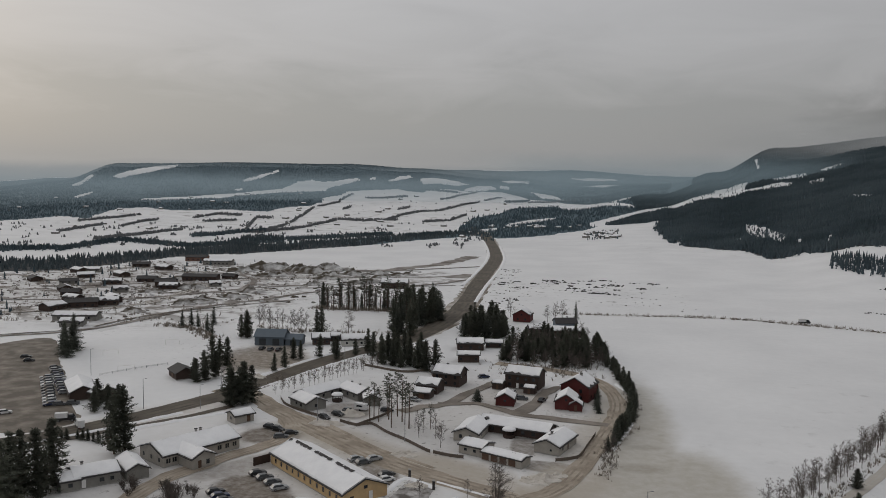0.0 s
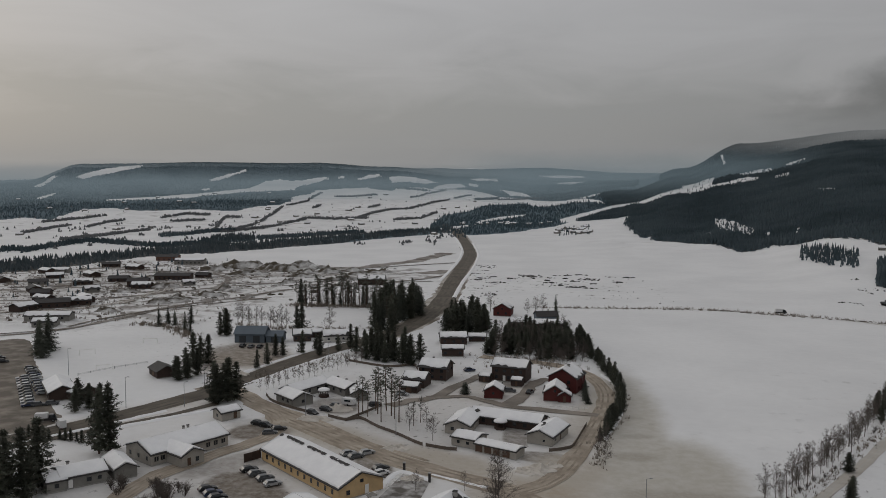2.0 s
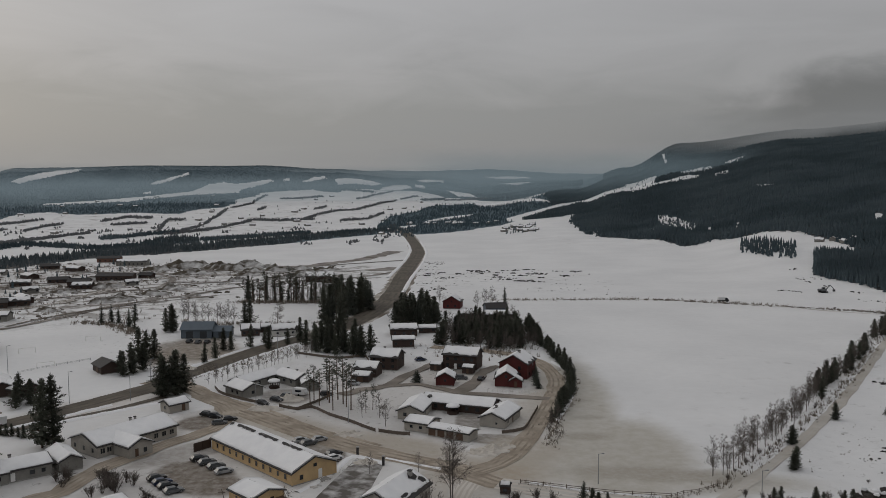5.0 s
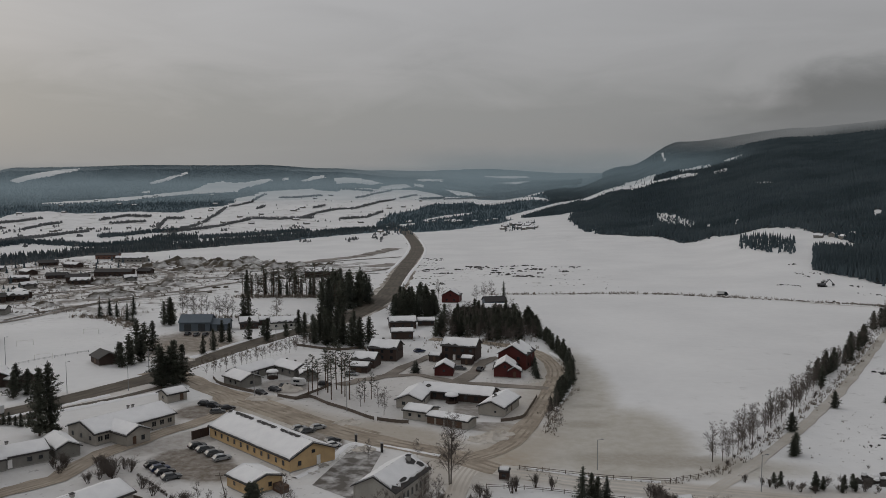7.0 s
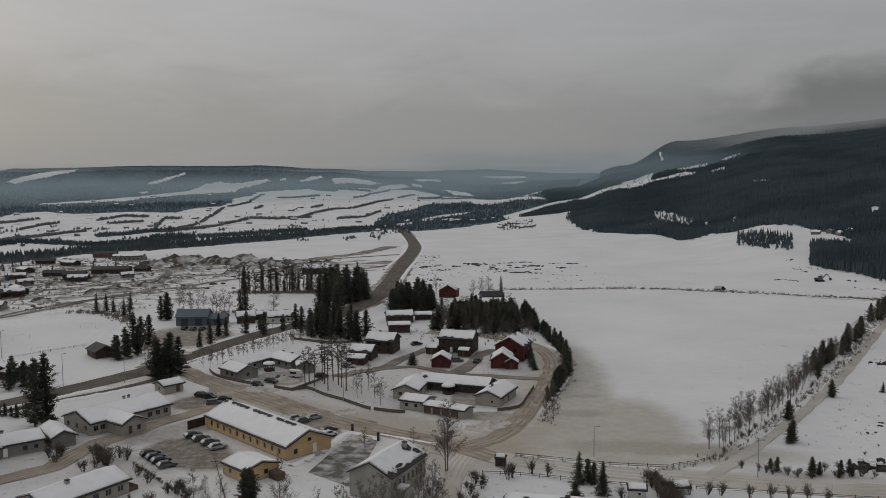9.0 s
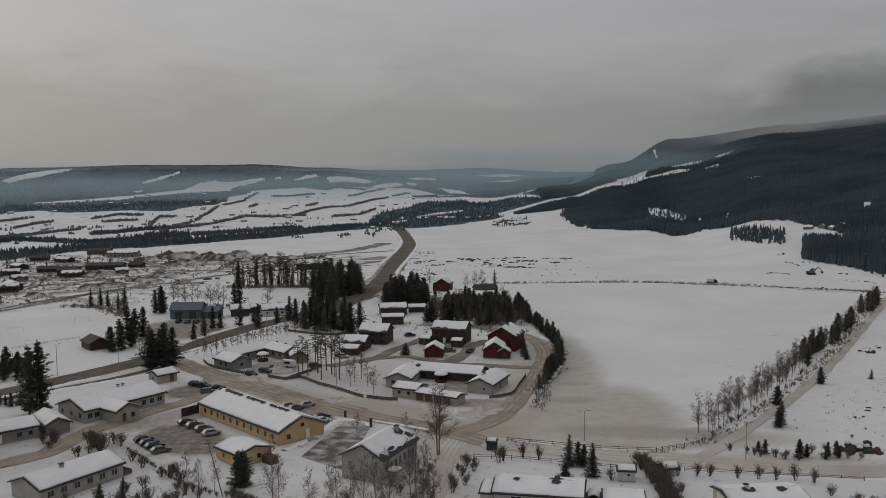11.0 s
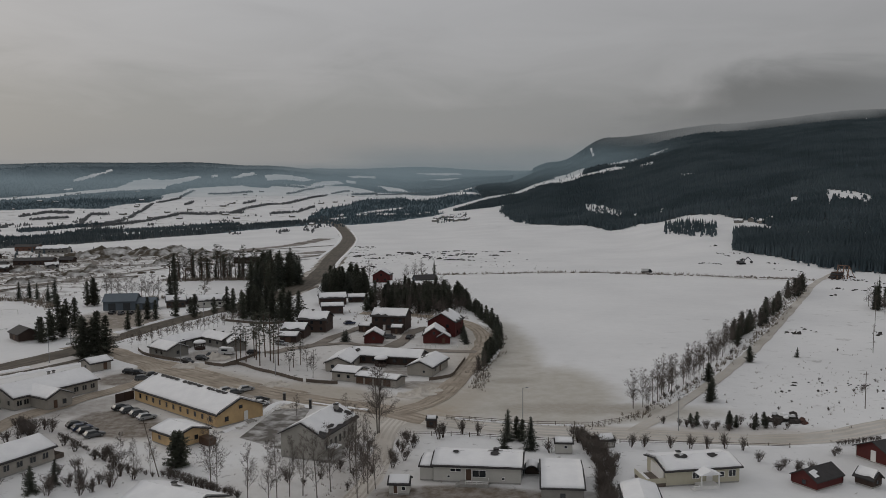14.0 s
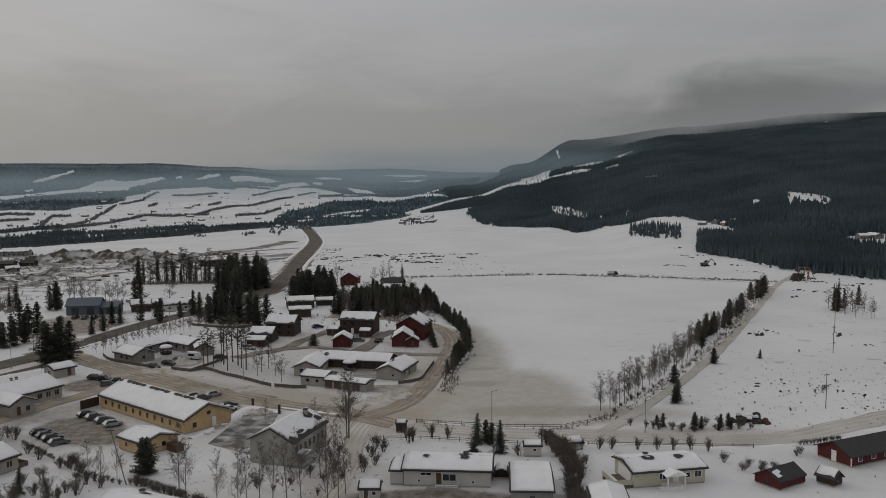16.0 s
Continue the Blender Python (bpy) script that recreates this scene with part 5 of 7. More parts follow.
car(148.5, 469.0, 3, 0, "dark lorry standing on the snowfield", "lorry", "lorries")
for x, y, k in ((-50.2, 268.0, 1.0),):
    c = thing("caravan", x, y, "white touring caravan parked in the courtyard", "caravan", turn=-20)
    part("body", loft([(-2.2, 0.45, 0.97), (2.1, 0.45, 0.97), (2.3, 1.3, 0.97), (1.9, 2.3, 0.95), (-2.0, 2.4, 0.95), (-2.3, 1.2, 0.97)], 1.05, 0), PAINTS[5], c)
    part("window", Shape().box(-1.2, 1.0, -1.07, -1.02, 1.3, 1.9), GLASS, c)
    for wy in (-0.95, 0.95):
        part("wheel", Shape().tube((0, wy - 0.1, 0.33), (0, wy + 0.1, 0.33), 0.33, 0.33, 10), RUBBER, c)
    part("drawbar", Shape().box(2.1, 3.3, -0.06, 0.06, 0.4, 0.5), STEEL, c)

# ---------------------------------------------------------------- posts, fences, goals


def lamp_post(x, y, h, label="slim steel lamp post standing in snow", lamp=True, lean=0.0, material=None):
    root = thing("lamp_post" if lamp else "utility_pole", x, y, label, "lamp post" if lamp else "pole")
    part("pole", Shape().tube((0, 0, -0.3), (lean, 0, h), 0.11, 0.07, 8), material or STEEL, root)
    if lamp:
        a = part("arm", Shape().tube((lean, 0, h - 0.1), (lean + 0.9, 0, h + 0.1), 0.05, 0.04, 6), STEEL, root)
        part("lamp_head", Shape().box(lean + 0.7, lean + 1.3, -0.13, 0.13, h + 0.02, h + 0.18), STEEL, a)
    else:
        part("crossarm", Shape().box(lean - 0.7, lean + 0.7, -0.06, 0.06, h - 0.7, h - 0.55), WOOD, root)
    return root


for x, y, h in ((31.6, 189.4, 7), (63.6, 175.7, 8), (-31.0, 237.5, 8.5), (-160.1, 298.5, 10), (-119.9, 258.1, 10), (-102.2, 261.5, 8), (-104.7, 286.6, 8), (-60.6, 252.0, 8), (-70, 330, 8)):
    lamp_post(x, y, h)
for x, y, h, ln in ((172, 283.1, 13, 0.1), (151.7, 249.9, 9, 0), (-42.5, 156.9, 11, -2.6), (113.6, 189, 9, 0), (126, 181, 9, 0.6)):
    lamp_post(x, y, h, "weathered wooden utility pole standing in snow", False, ln, WOOD)
for x, y in ((-25.2, 208.7), (-18.2, 201.8)):
    b = thing("gate_post", x, y, "dark stone gate post with snow cap", "post", "gate posts")
    part("shaft", Shape().box(-0.3, 0.3, -0.3, 0.3, 0, 2.2), DARK_ROOF, b)
    part("cap", Shape().box(-0.4, 0.4, -0.4, 0.4, 2.2, 2.4), CONCRETE, b)


def fence(pts, label, h=1.0, gap=2.6, panel=True, material=None, snow=True):
    line = curve_points(pts, gap)
    root = thing("fence", pts[0][0], pts[0][1], label, "fence")
    base = root.matrix_basis.translation
    me = None
    for i, q in enumerate(line):
        if me is None:
            me = quick_mesh("post", *[(s.v, s.f) for s in [Shape().box(-0.07, 0.07, -0.07, 0.07, -0.3, h + 0.12)]][0], [material or WOOD])
        ob = new("post", me)
        ob.parent = root
        ob.matrix_basis = Matrix.Translation(q - Vector((base.x, base.y, 0)) + Vector((0, 0, land(q.x, q.y) - base.z)))
    for a, b in zip(line, line[1:]):
        d = b - a
        mm = Matrix.Translation(a - Vector((base.x, base.y, 0))) @ pose(0, 0, 0, 0, 0, math.degrees(math.atan2(d.y, d.x)))
        s = Shape(mm)
        if panel:
            s.box(0, d.length, -0.04, 0.04, 0.1, h)
        else:
            s.box(0, d.length, -0.03, 0.03, h * 0.85, h * 0.95).box(0, d.length, -0.03, 0.03, h * 0.45, h * 0.53)
        p = part("panel" if panel else "rail", s, material or WOOD, root)
        if snow and panel and h > 2:
            part("snow_cap", Shape(mm).box(0, d.length, -0.12, 0.1, h, h + 0.1), ROOF_SNOW, p)


fence([(-80, 277), (-75.4, 268.9), (-64.7, 260.0), (-60.5, 257.6)], "weathered board fence beside the street")
fence([(-54, 254), (-47.9, 250.2), (-43.9, 252.6), (-37.5, 244.6), (-31.3, 238.6), (-25.1, 231.4), (-22.6, 229.0)], "weathered board fence curving along the street")
fence([(-21.6, 228.6), (-16.4, 226.2), (-13, 225.6)], "weathered board fence along the street")
fence([(12, 226.9), (18.0, 230.2), (21, 240), (24.2, 252.1)], "low garden fence round the bungalow")
fence([(-47.9, 250.6), (-42, 262), (-40, 268)], "low garden fence between the gardens", 0.9)
fence([(-62, 331), (-45, 322), (-36, 326), (-33, 318)], "dark garden fence behind the gardens", 1.0)
fence([(14, 189.5), (24, 186.2), (34, 183.0), (46, 181.2)], "wire and post fence along the field", 1.0, 4.0, False)
fence([(46, 181.2), (49.3, 183.2), (53, 184.4), (58, 187.6)], "low log fence along the field corner", 0.8, 3.0, False)
fence([(48.7, 168.8), (58.5, 167.0), (70, 165), (82.3, 162.7)], "low rail fence along the road", 0.8, 3.5, False)
fence([(6, 178), (14, 177), (26, 173.5), (34, 171), (44, 169.5)], "low rail fence behind the garden", 0.9, 3.5, False)
fence([(-156.3, 298.0), (-150.6, 307.4), (-139.8, 320.4)], "low rail beside the sports pitch", 0.8, 4.0, False, STEEL)
fence([(10, 272), (18, 270.5), (27, 269)], "white picket fence in front of the red house", 0.9, 1.6, False, TRIM)


def goal(x, y, rot):
    g = thing("goal", x, y, "white football goal frame standing in snow", "goal", "football goals", turn=rot)
    for k in (-3.0, 3.0):
        part("upright", Shape().tube((k, 0, -0.2), (k, 0, 2.2), 0.07, 0.07, 6), TRIM, g)
        part("stay", Shape().tube((k, 0, 2.2), (k, 1.3, 0), 0.04, 0.04, 5), TRIM, g)
    part("crossbar", Shape().tube((-3.0, 0, 2.2), (3.0, 0, 2.2), 0.07, 0.07, 6), TRIM, g)


goal(-170.4, 333.0, 35), goal(-150.5, 307.0, 35), goal(-154.6, 357.8, 10)


def timber_truss(x, y, rot):
    """Roof trusses of reddish timber leaning together on a dark stack of planks."""
    root = thing("timber_frame", x, y, "leaning reddish timber trusses beside stacked planks", "timber frame", turn=rot)

    def beam(name, p, q, w=0.28):
        part(name, Shape().tube(p, q, w, w * 0.9, 4), TIMBER, root)

    for k, (cx, lean) in enumerate(((-3.0, 0.8), (0.4, 1.6), (3.4, 2.2))):
        top = (cx + lean, 0.4 * k, 7.2 - 0.5 * k)
        beam("rafter", (cx - 2.4, -3.2, 0), top)
        beam("rafter", (cx + 2.6, 3.0, 0), top)
        beam("rafter", (cx + 2.8, -3.0, 0), top, 0.22)
        beam("tie_beam", (cx - 1.2, -1.6, 3.4), (cx + 2.0, 1.4, 3.3), 0.18)
    beam("ridge_beam", (-2.4, 0, 7.1), (5.4, 0.8, 6.2))
    for i in range(5):
        part("plank", Shape(pose(0, 0, 0, 0, 0, 4 * i - 8)).box(-6.2 + 0.3 * i, -1.6 + 0.2 * i, -2.6, 2.0, 0.75 * i, 0.75 * i + 0.6), DARK_DOOR if i % 2 else BROWN, root)


TIMBER = mat("raw_reddish_timber", (0.23, 0.14, 0.10), 0.8, 0.2, 0.6, 0.01, (0.16, 0.105, 0.08))
timber_truss(240, 428, 12)


def excavator(x, y, rot):
    e = thing("excavator", x, y, "dark excavator standing with its arm lowered on snow", "excavator", turn=rot)
    for s in (-1, 1):
        part("track", Shape().box(-2.1, 2.1, s * 1.35 - 0.35, s * 1.35 + 0.35, 0, 0.9), RUBBER, e)
    part("chassis", Shape().box(-1.2, 1.2, -1.1, 1.1, 0.55, 1.05), RUBBER, e)
    part("body", Shape().box(-2.3, 1.4, -1.35, 1.35, 1.05, 2.2), PAINTS[1], e)
    part("cab", Shape().box(-0.2, 1.5, 0.35, 1.35, 1.05, 3.0), GLASS, e)
    part("counterweight", Shape().box(-2.9, -2.2, -1.25, 1.25, 1.1, 2.0), PAINTS[0], e)
    part("boom", Shape().tube((1.2, -0.2, 1.6), (4.2, -0.2, 4.4), 0.32, 0.26, 6), PAINTS[1], e)
    part("arm", Shape().tube((4.1, -0.2, 4.5), (6.6, -0.2, 1.9), 0.24, 0.18, 6), PAINTS[1], e)
    part("bucket", Shape().box(6.1, 7.1, -0.8, 0.4, 0.6, 1.8), PAINTS[0], e)


excavator(216, 498, 8)

# ---------------------------------------------------------------- trees
TREES = {}


def spray(shape, c, r, rnd, n=10, flat=0.4, along=None):
    """A flattened tuft of needles: slender leaves spreading from c, mostly the way the limb points."""
    for _ in range(n):
        d = Vector((rnd.gauss(0, 1), rnd.gauss(0, 1), rnd.gauss(0, flat)))
        if along is not None:
            d += along * 0.9
        d.normalize()
        p = Vector(c) + Vector((rnd.gauss(0, 0.35), rnd.gauss(0, 0.35), rnd.gauss(0, 0.3 * flat))) * r
        f = d.cross(Vector((rnd.gauss(0, 0.5), rnd.gauss(0, 0.5), 1))).normalized() * r * rnd.uniform(0.13, 0.24)
        shape.add([p + f, p - f, p + d * r * rnd.uniform(0.7, 1.25)], [(0, 1, 2)])


def sliver(shape, p, q, w, rnd):
    """A fine twig."""
    f = (q - p).cross(Vector((rnd.gauss(0, 1), rnd.gauss(0, 1), rnd.gauss(0, 1)))).normalized() * w * 0.5
    shape.add([p + f, p - f, q], [(0, 1, 2)])


def spruce_shapes(seed):
    rnd = random.Random(seed)
    bend = rnd.uniform(-0.02, 0.02)
    tr = Shape().tube((0, 0, -0.03), (bend, 0, 0.96), 0.016, 0.003, 6)
    cr = Shape()
    lop, fat = rnd.uniform(0, 6.28), rnd.uniform(0.85, 1.15)
    z = 0.05
    while z < 0.97:
        R = fat * 0.185 * (1 - z) ** 0.8 * rnd.uniform(0.75, 1.15) + 0.01
        n = 7 if z < 0.7 else 5
        a0 = rnd.uniform(0, 6.28)
        for k in range(n):
            if rnd.random() < 0.12:
                continue
            a = a0 + 6.2832 * k / n + rnd.gauss(0, 0.22)
            r = R * rnd.uniform(0.55, 1.2) * (1 + 0.2 * math.cos(a - lop + 4 * z))
            c, s_ = math.cos(a), math.sin(a)
            droop = rnd.uniform(0.22, 0.5)
            for t in (0.3, 0.62, 0.95):
                p = Vector((bend * z + r * t * c, r * t * s_, z - droop * r * t * (1.25 - 0.45 * t)))
                spray(cr, p, (0.012 + 0.27 * r) * (1.1 - 0.3 * t), rnd, 7, 0.35, Vector((c, s_, -0.35)))
        z += 0.021 + 0.013 * (1 - z)
    for k in range(8):  # dense inner growth
        z0, z1 = 0.07 + 0.105 * k, 0.07 + 0.105 * (k + 1.5)
        q = 0.085 * (1 - z0) ** 0.9
        ring = [(bend * z0 + q * rnd.uniform(0.6, 1.1) * math.cos(i * 1.0472), q * rnd.uniform(0.6, 1.1) * math.sin(i * 1.0472), z0 + rnd.uniform(-0.02, 0.02)) for i in range(6)]
        cr.add(ring + [(bend * z1, 0, min(z1, 0.97))], [(i, (i + 1) % 6, 6) for i in range(6)])
    spray(cr, (bend, 0, 0.955), 0.03, rnd, 8, 1.5, Vector((0, 0, 1.6)))
    return tr, cr


def bushy_pine_shapes(seed):
    """A pine branched almost to the ground: uneven tiers of rising limbs with gaps between them."""
    rnd = random.Random(seed)
    tr = Shape().tube((0, 0, -0.03), (0, 0, 0.92), 0.016, 0.004, 6)
    cr = Shape()
    lop = rnd.uniform(0, 6.28)
    z = rnd.uniform(0.03, 0.06)
    while z < 0.96:
        n = rnd.randrange(4, 7)
        a0 = rnd.uniform(0, 6.28)
        R = 0.215 * min(1, (1.02 - z) / 0.88) ** 0.85 * min(1, 0.7 + 1.6 * z) * rnd.uniform(0.62, 1.18)
        for k in range(n):
            a = a0 + 6.2832 * k / n + rnd.gauss(0, 0.3)
            r = R * rnd.uniform(0.45, 1.15) * (1 + 0.28 * math.cos(a - lop + 6 * z))
            c, s_ = math.cos(a), math.sin(a)
            rise = rnd.uniform(0.05, 0.35)
            tip = Vector((r * c, r * s_, z + rise * r))
            tr.tube((0, 0, z - 0.015), tip, 0.0035, 0.0012, 3)
            for t in (0.38, 0.62, 0.82, 1.0):
                p = Vector((tip.x * t, tip.y * t, z + rise * r * t * t)) + Vector((rnd.gauss(0, 0.1), rnd.gauss(0, 0.1), rnd.gauss(0, 0.04))) * r
                spray(cr, p, 0.045 * rnd.uniform(0.6, 1.15) * (1.15 - 0.4 * z), rnd, 12, 0.5, Vector((c * 0.5, s_ * 0.5, 0.35)))
        z += rnd.uniform(0.026, 0.05)
    for k in range(7):  # dense inner growth
        z0, z1 = 0.06 + 0.12 * k, 0.06 + 0.12 * (k + 1.6)
        q = 0.055 * (1.03 - z0) ** 0.7
        ring = [(q * rnd.uniform(0.5, 1.2) * math.cos(i * 1.0472), q * rnd.uniform(0.5, 1.2) * math.sin(i * 1.0472), z0 + rnd.uniform(-0.02, 0.02)) for i in range(6)]
        cr.add(ring + [(0, 0, min(z1, 0.96))], [(i, (i + 1) % 6, 6) for i in range(6)])
    spray(cr, (0, 0, 0.95), 0.045, rnd, 14, 1.2, Vector((0, 0, 1)))
    return tr, cr


def pine_shapes(seed):
    rnd = random.Random(seed)
    tr = Shape().tube((0, 0, -0.03), (0.005, 0.004, 0.55), 0.012, 0.009, 6).tube((0.005, 0.004, 0.55), (0, 0, 0.96), 0.009, 0.003, 5)
    cr = Shape()
    for k in range(4):
        z, a = rnd.uniform(0.25, 0.5), rnd.uniform(0, 6.28)
        tr.tube((0, 0, z), (0.05 * math.cos(a), 0.05 * math.sin(a), z + 0.01), 0.003, 0.001, 3)
    for k in range(38):
        z = 0.46 + 0.52 * (k / 37) ** 0.9
        reach = 0.11 * (1 - ((z - 0.68) / 0.42) ** 2) if z > 0.55 else 0.055
        a = rnd.uniform(0, 6.2832)
        r = max(reach, 0.015) * rnd.uniform(0.4, 1.2)
        p = Vector((r * math.cos(a), r * math.sin(a), z + rnd.uniform(-0.02, 0.02)))
        tr.tube((0, 0, z - 0.02), p, 0.003, 0.0012, 3)
        for t in (0.65, 1.0):
            spray(cr, (p.x * t, p.y * t, p.z), 0.034 * rnd.uniform(0.7, 1.2), rnd, 9, 0.55, Vector((math.cos(a) * 0.4, math.sin(a) * 0.4, 0.4)))
    return tr, cr


def birch_shapes(seed, spread=0.27, low=0.15, limbs=27):
    rnd = random.Random(seed)
    lean = Vector((rnd.uniform(-0.04, 0.04), rnd.uniform(-0.04, 0.04), 0))
    tr = Shape()
    pts = [Vector((0, 0, -0.03)), Vector((0, 0, 0.3)) + lean * 0.3, Vector((0, 0, 0.65)) + lean, Vector((0, 0, 0.97)) + lean * 1.3]
    for i, (r0, r1) in enumerate(((0.010, 0.008), (0.008, 0.005), (0.005, 0.0015))):
        tr.tube(pts[i], pts[i + 1], r0, r1, 5)
    cr = Shape()

    def sprout(p, d, length, r, level):
        q = p + d * length
        if level > 1:
            cr.tube(p, q, r, r * 0.5, 3)
        else:
            sliver(cr, p, q, 0.0026 if level else 0.0019, rnd)
        if level:
            for _ in range((0, 5, 6, 5)[level]):
                t = rnd.uniform(0.2, 1.0)
                droop = -0.25 if level == 1 else 0.05
                nd = (d + Vector((rnd.gauss(0, 0.5), rnd.gauss(0, 0.5), rnd.gauss(droop, 0.35)))).normalized()
                sprout(p + d * length * t, nd, length * rnd.uniform(0.4, 0.7), r * 0.6, level - 1)

    for k in range(limbs):
        z = low + (0.93 - low) * k / limbs
        a = rnd.uniform(0, 6.2832)
        base = Vector((0, 0, z)) + lean * z
        d = Vector((math.cos(a) * 0.7, math.sin(a) * 0.7, rnd.uniform(0.65, 1.2))).normalized()
        sprout(base, d, spread * (1.14 - z) * rnd.uniform(0.55, 1.2), 0.0022 * (1.2 - z), 3)
    return tr, cr


def shrub_shapes(seed):
    """A leafless shrub: several stems from the root, forking twice into fine twigs, with an uneven rounded outline."""
    rnd = random.Random(seed)
    tr, cr = Shape(), Shape()
    for _ in range(15):
        a, s_ = rnd.uniform(0, 6.2832), rnd.uniform(0.05, 0.75)
        d = Vector((math.cos(a) * s_, math.sin(a) * s_, 1)).normalized()
        L = rnd.uniform(0.35, 0.72)
        tr.tube((0.06 * math.cos(a), 0.06 * math.sin(a), -0.03), d * L, 0.011, 0.005, 3)
        for _ in range(8):
            e = (d * 0.6 + Vector((rnd.gauss(0, 0.5), rnd.gauss(0, 0.5), rnd.gauss(0.35, 0.3)))).normalized()
            p = d * L * rnd.uniform(0.3, 1.0)
            q = p + e * rnd.uniform(0.14, 0.3)
            sliver(cr, p, q, 0.011, rnd)
            for _ in range(7):
                g = (e + Vector((rnd.gauss(0, 0.6), rnd.gauss(0, 0.6), rnd.gauss(0.1, 0.4)))).normalized()
                b_ = p + (q - p) * rnd.uniform(0.3, 1)
                sliver(cr, b_, b_ + g * rnd.uniform(0.08, 0.2), 0.0085, rnd)
    return tr, cr


KINDS = {
    "spruce": (spruce_shapes, 4, BARK, SPRUCE, "dark green spruce with drooping branches, standing in snow", "spruce"),
    "pine": (pine_shapes, 4, PINE_BARK, PINE, "tall pine with bare trunk and small high crown", "pine"),
    "bushy": (bushy_pine_shapes, 4, PINE_BARK, PINE, "bushy dark pine with an uneven crown, standing in snow", "pine"),
    "birch": (birch_shapes, 4, BIRCH_BARK, TWIG, "bare winter birch with fine brown twigs", "birch"),
    "shrub": (shrub_shapes, 3, BARK, TWIG, "leafless brown garden shrub standing in snow", "shrub"),
}
rtree = random.Random(11)


def tree(kind, x, y, h, wide=1.0, group=""):
    make, count, bark, leaf, label, cat = KINDS[kind]
    v = rtree.randrange(count)
    m = pose(x, y, land(x, y), rtree.uniform(-2, 2), rtree.uniform(-2, 2), rtree.uniform(0, 360)) @ Matrix.Diagonal((h * wide, h * wide, h, 1))
    if (kind, v, group) in TREES:
        return copy_thing(TREES[kind, v, group][0], m @ TREES[kind, v, group][1])
    root = thing({"shrub": "bush", "bushy": "pine"}.get(kind, kind), x, y, label, cat, group)
    tr, cr = make(v * 7 + 3)
    part("trunk", tr, bark, root)
    part("crown", cr, leaf, root)
    root.matrix_basis = m
    TREES[kind, v, group] = (root, Matrix.Diagonal([1 / c for c in root.scale] + [1]))
    return root


def several(kind, spots, h0, h1, wide=1.0, group=""):
    for x, y in spots:
        tree(kind, x, y, rtree.uniform(h0, h1), wide * rtree.uniform(0.9, 1.1), group)


def grove(poly, n, h0, h1, kinds, wide=1.0, group="", gap=1.6):
    xs, ys = [p[0] for p in poly], [p[1] for p in poly]
    placed = []
    for _ in range(n * 30):
        if len(placed) >= n:
            break
        x, y = rtree.uniform(min(xs), max(xs)), rtree.uniform(min(ys), max(ys))
        if inside(x, y, poly) and all((x - a) ** 2 + (y - b) ** 2 > gap * gap for a, b in placed):
            placed.append((x, y))
            tree(rtree.choice(kinds), x, y, rtree.uniform(h0, h1), wide, group)


several("bushy", [(-107.6, 215.0), (-105.4, 217.0)], 17, 20, 0.95)
several("bushy", [(-110.5, 190.5), (-109.6, 183.4), (-113.5, 178.5), (-116, 186), (-112, 172), (-120, 181)], 15, 18, 1.2)
several("bushy", [(-90.5, 268.8), (-93.2, 265.4), (-88.6, 271.8), (-91.8, 270.6), (-94.8, 268.2)], 12, 15, 1.3)
several("spruce", [(-189.9, 330), (-192.7, 343.6), (-186.5, 326), (-190, 337)], 14, 17, 1.3)
several("bushy", [(-117.8, 318.4), (-115.5, 321), (-119.5, 315.6)], 12, 15, 1.15)
several("bushy", [(-116.7, 293.9), (-116.9, 300.6), (-114.6, 297), (-118.6, 296.6), (-113.4, 303)], 9, 12, 1.2)
several("spruce", [(-165.4, 405.1), (-161.0, 402.3), (-151.9, 391.0), (-155.4, 408.7), (-168, 399), (-147, 385)], 7, 10, 1.2)
several("bushy", [(-128.4, 381.1), (-127.2, 378.3), (-130.5, 379), (-98.9, 396.2), (-96.8, 396.6)], 11, 14, 1.1)
several("bushy", [(-131.0, 256.3), (-133.5, 252), (-128.6, 258.6), (-135.6, 258.4)], 8, 10, 1.4)
several("bushy", [(-93.6, 338.4), (-90.6, 338.6), (-84.2, 344.5), (-94.8, 316.0), (-92.6, 322.6), (-100.3, 297.5), (-70, 350), (-66, 357), (-76, 341), (-62, 348), (-57, 356), (-80, 352)], 7, 11, 1.1)
several("birch", [(-130.6, 404.9), (-128.3, 405.1), (-125.1, 405.2), (-120.7, 402.8), (-118.0, 402.9), (-113.9, 403.1), (-108.7, 395.7), (-104.2, 395.9), (-106.4, 395.8), (-123, 400), (-111, 399)], 10, 13, 1.0, "row of bare birches")
several("birch", [(-83.2, 394.4)], 12, 13, 1.6)
several("pine", [(-118.0 + i * 1.85 + rtree.uniform(-0.7, 0.7), 474 + rtree.uniform(-6, 6)) for i in range(0, 27)], 11, 19, 1.25, "row of pines at the field edge")
several("bushy", [(-116.5, 477), (-113, 474), (-106, 476), (-97, 472), (-89, 475), (-80, 471), (-74, 475)], 10, 15, 0.8, "row of pines at the field edge")
several("spruce", [(-117, 476), (-115.4, 473), (-101, 475), (-93, 472), (-86, 476), (-78, 473)], 9, 17, 0.8, "row of pines at the field edge")
several("birch", [(-112 + i * 3.4, 470 + rtree.uniform(-4, 4)) for i in range(13)], 9, 12, 1.0, "row of bare birches")
grove([(-66, 470), (-49, 470), (-43, 440), (-52, 418), (-52, 395), (-61, 388), (-66, 425)], 40, 14, 18, ["spruce", "bushy", "bushy", "pine"], 1.15, "dense conifer grove")
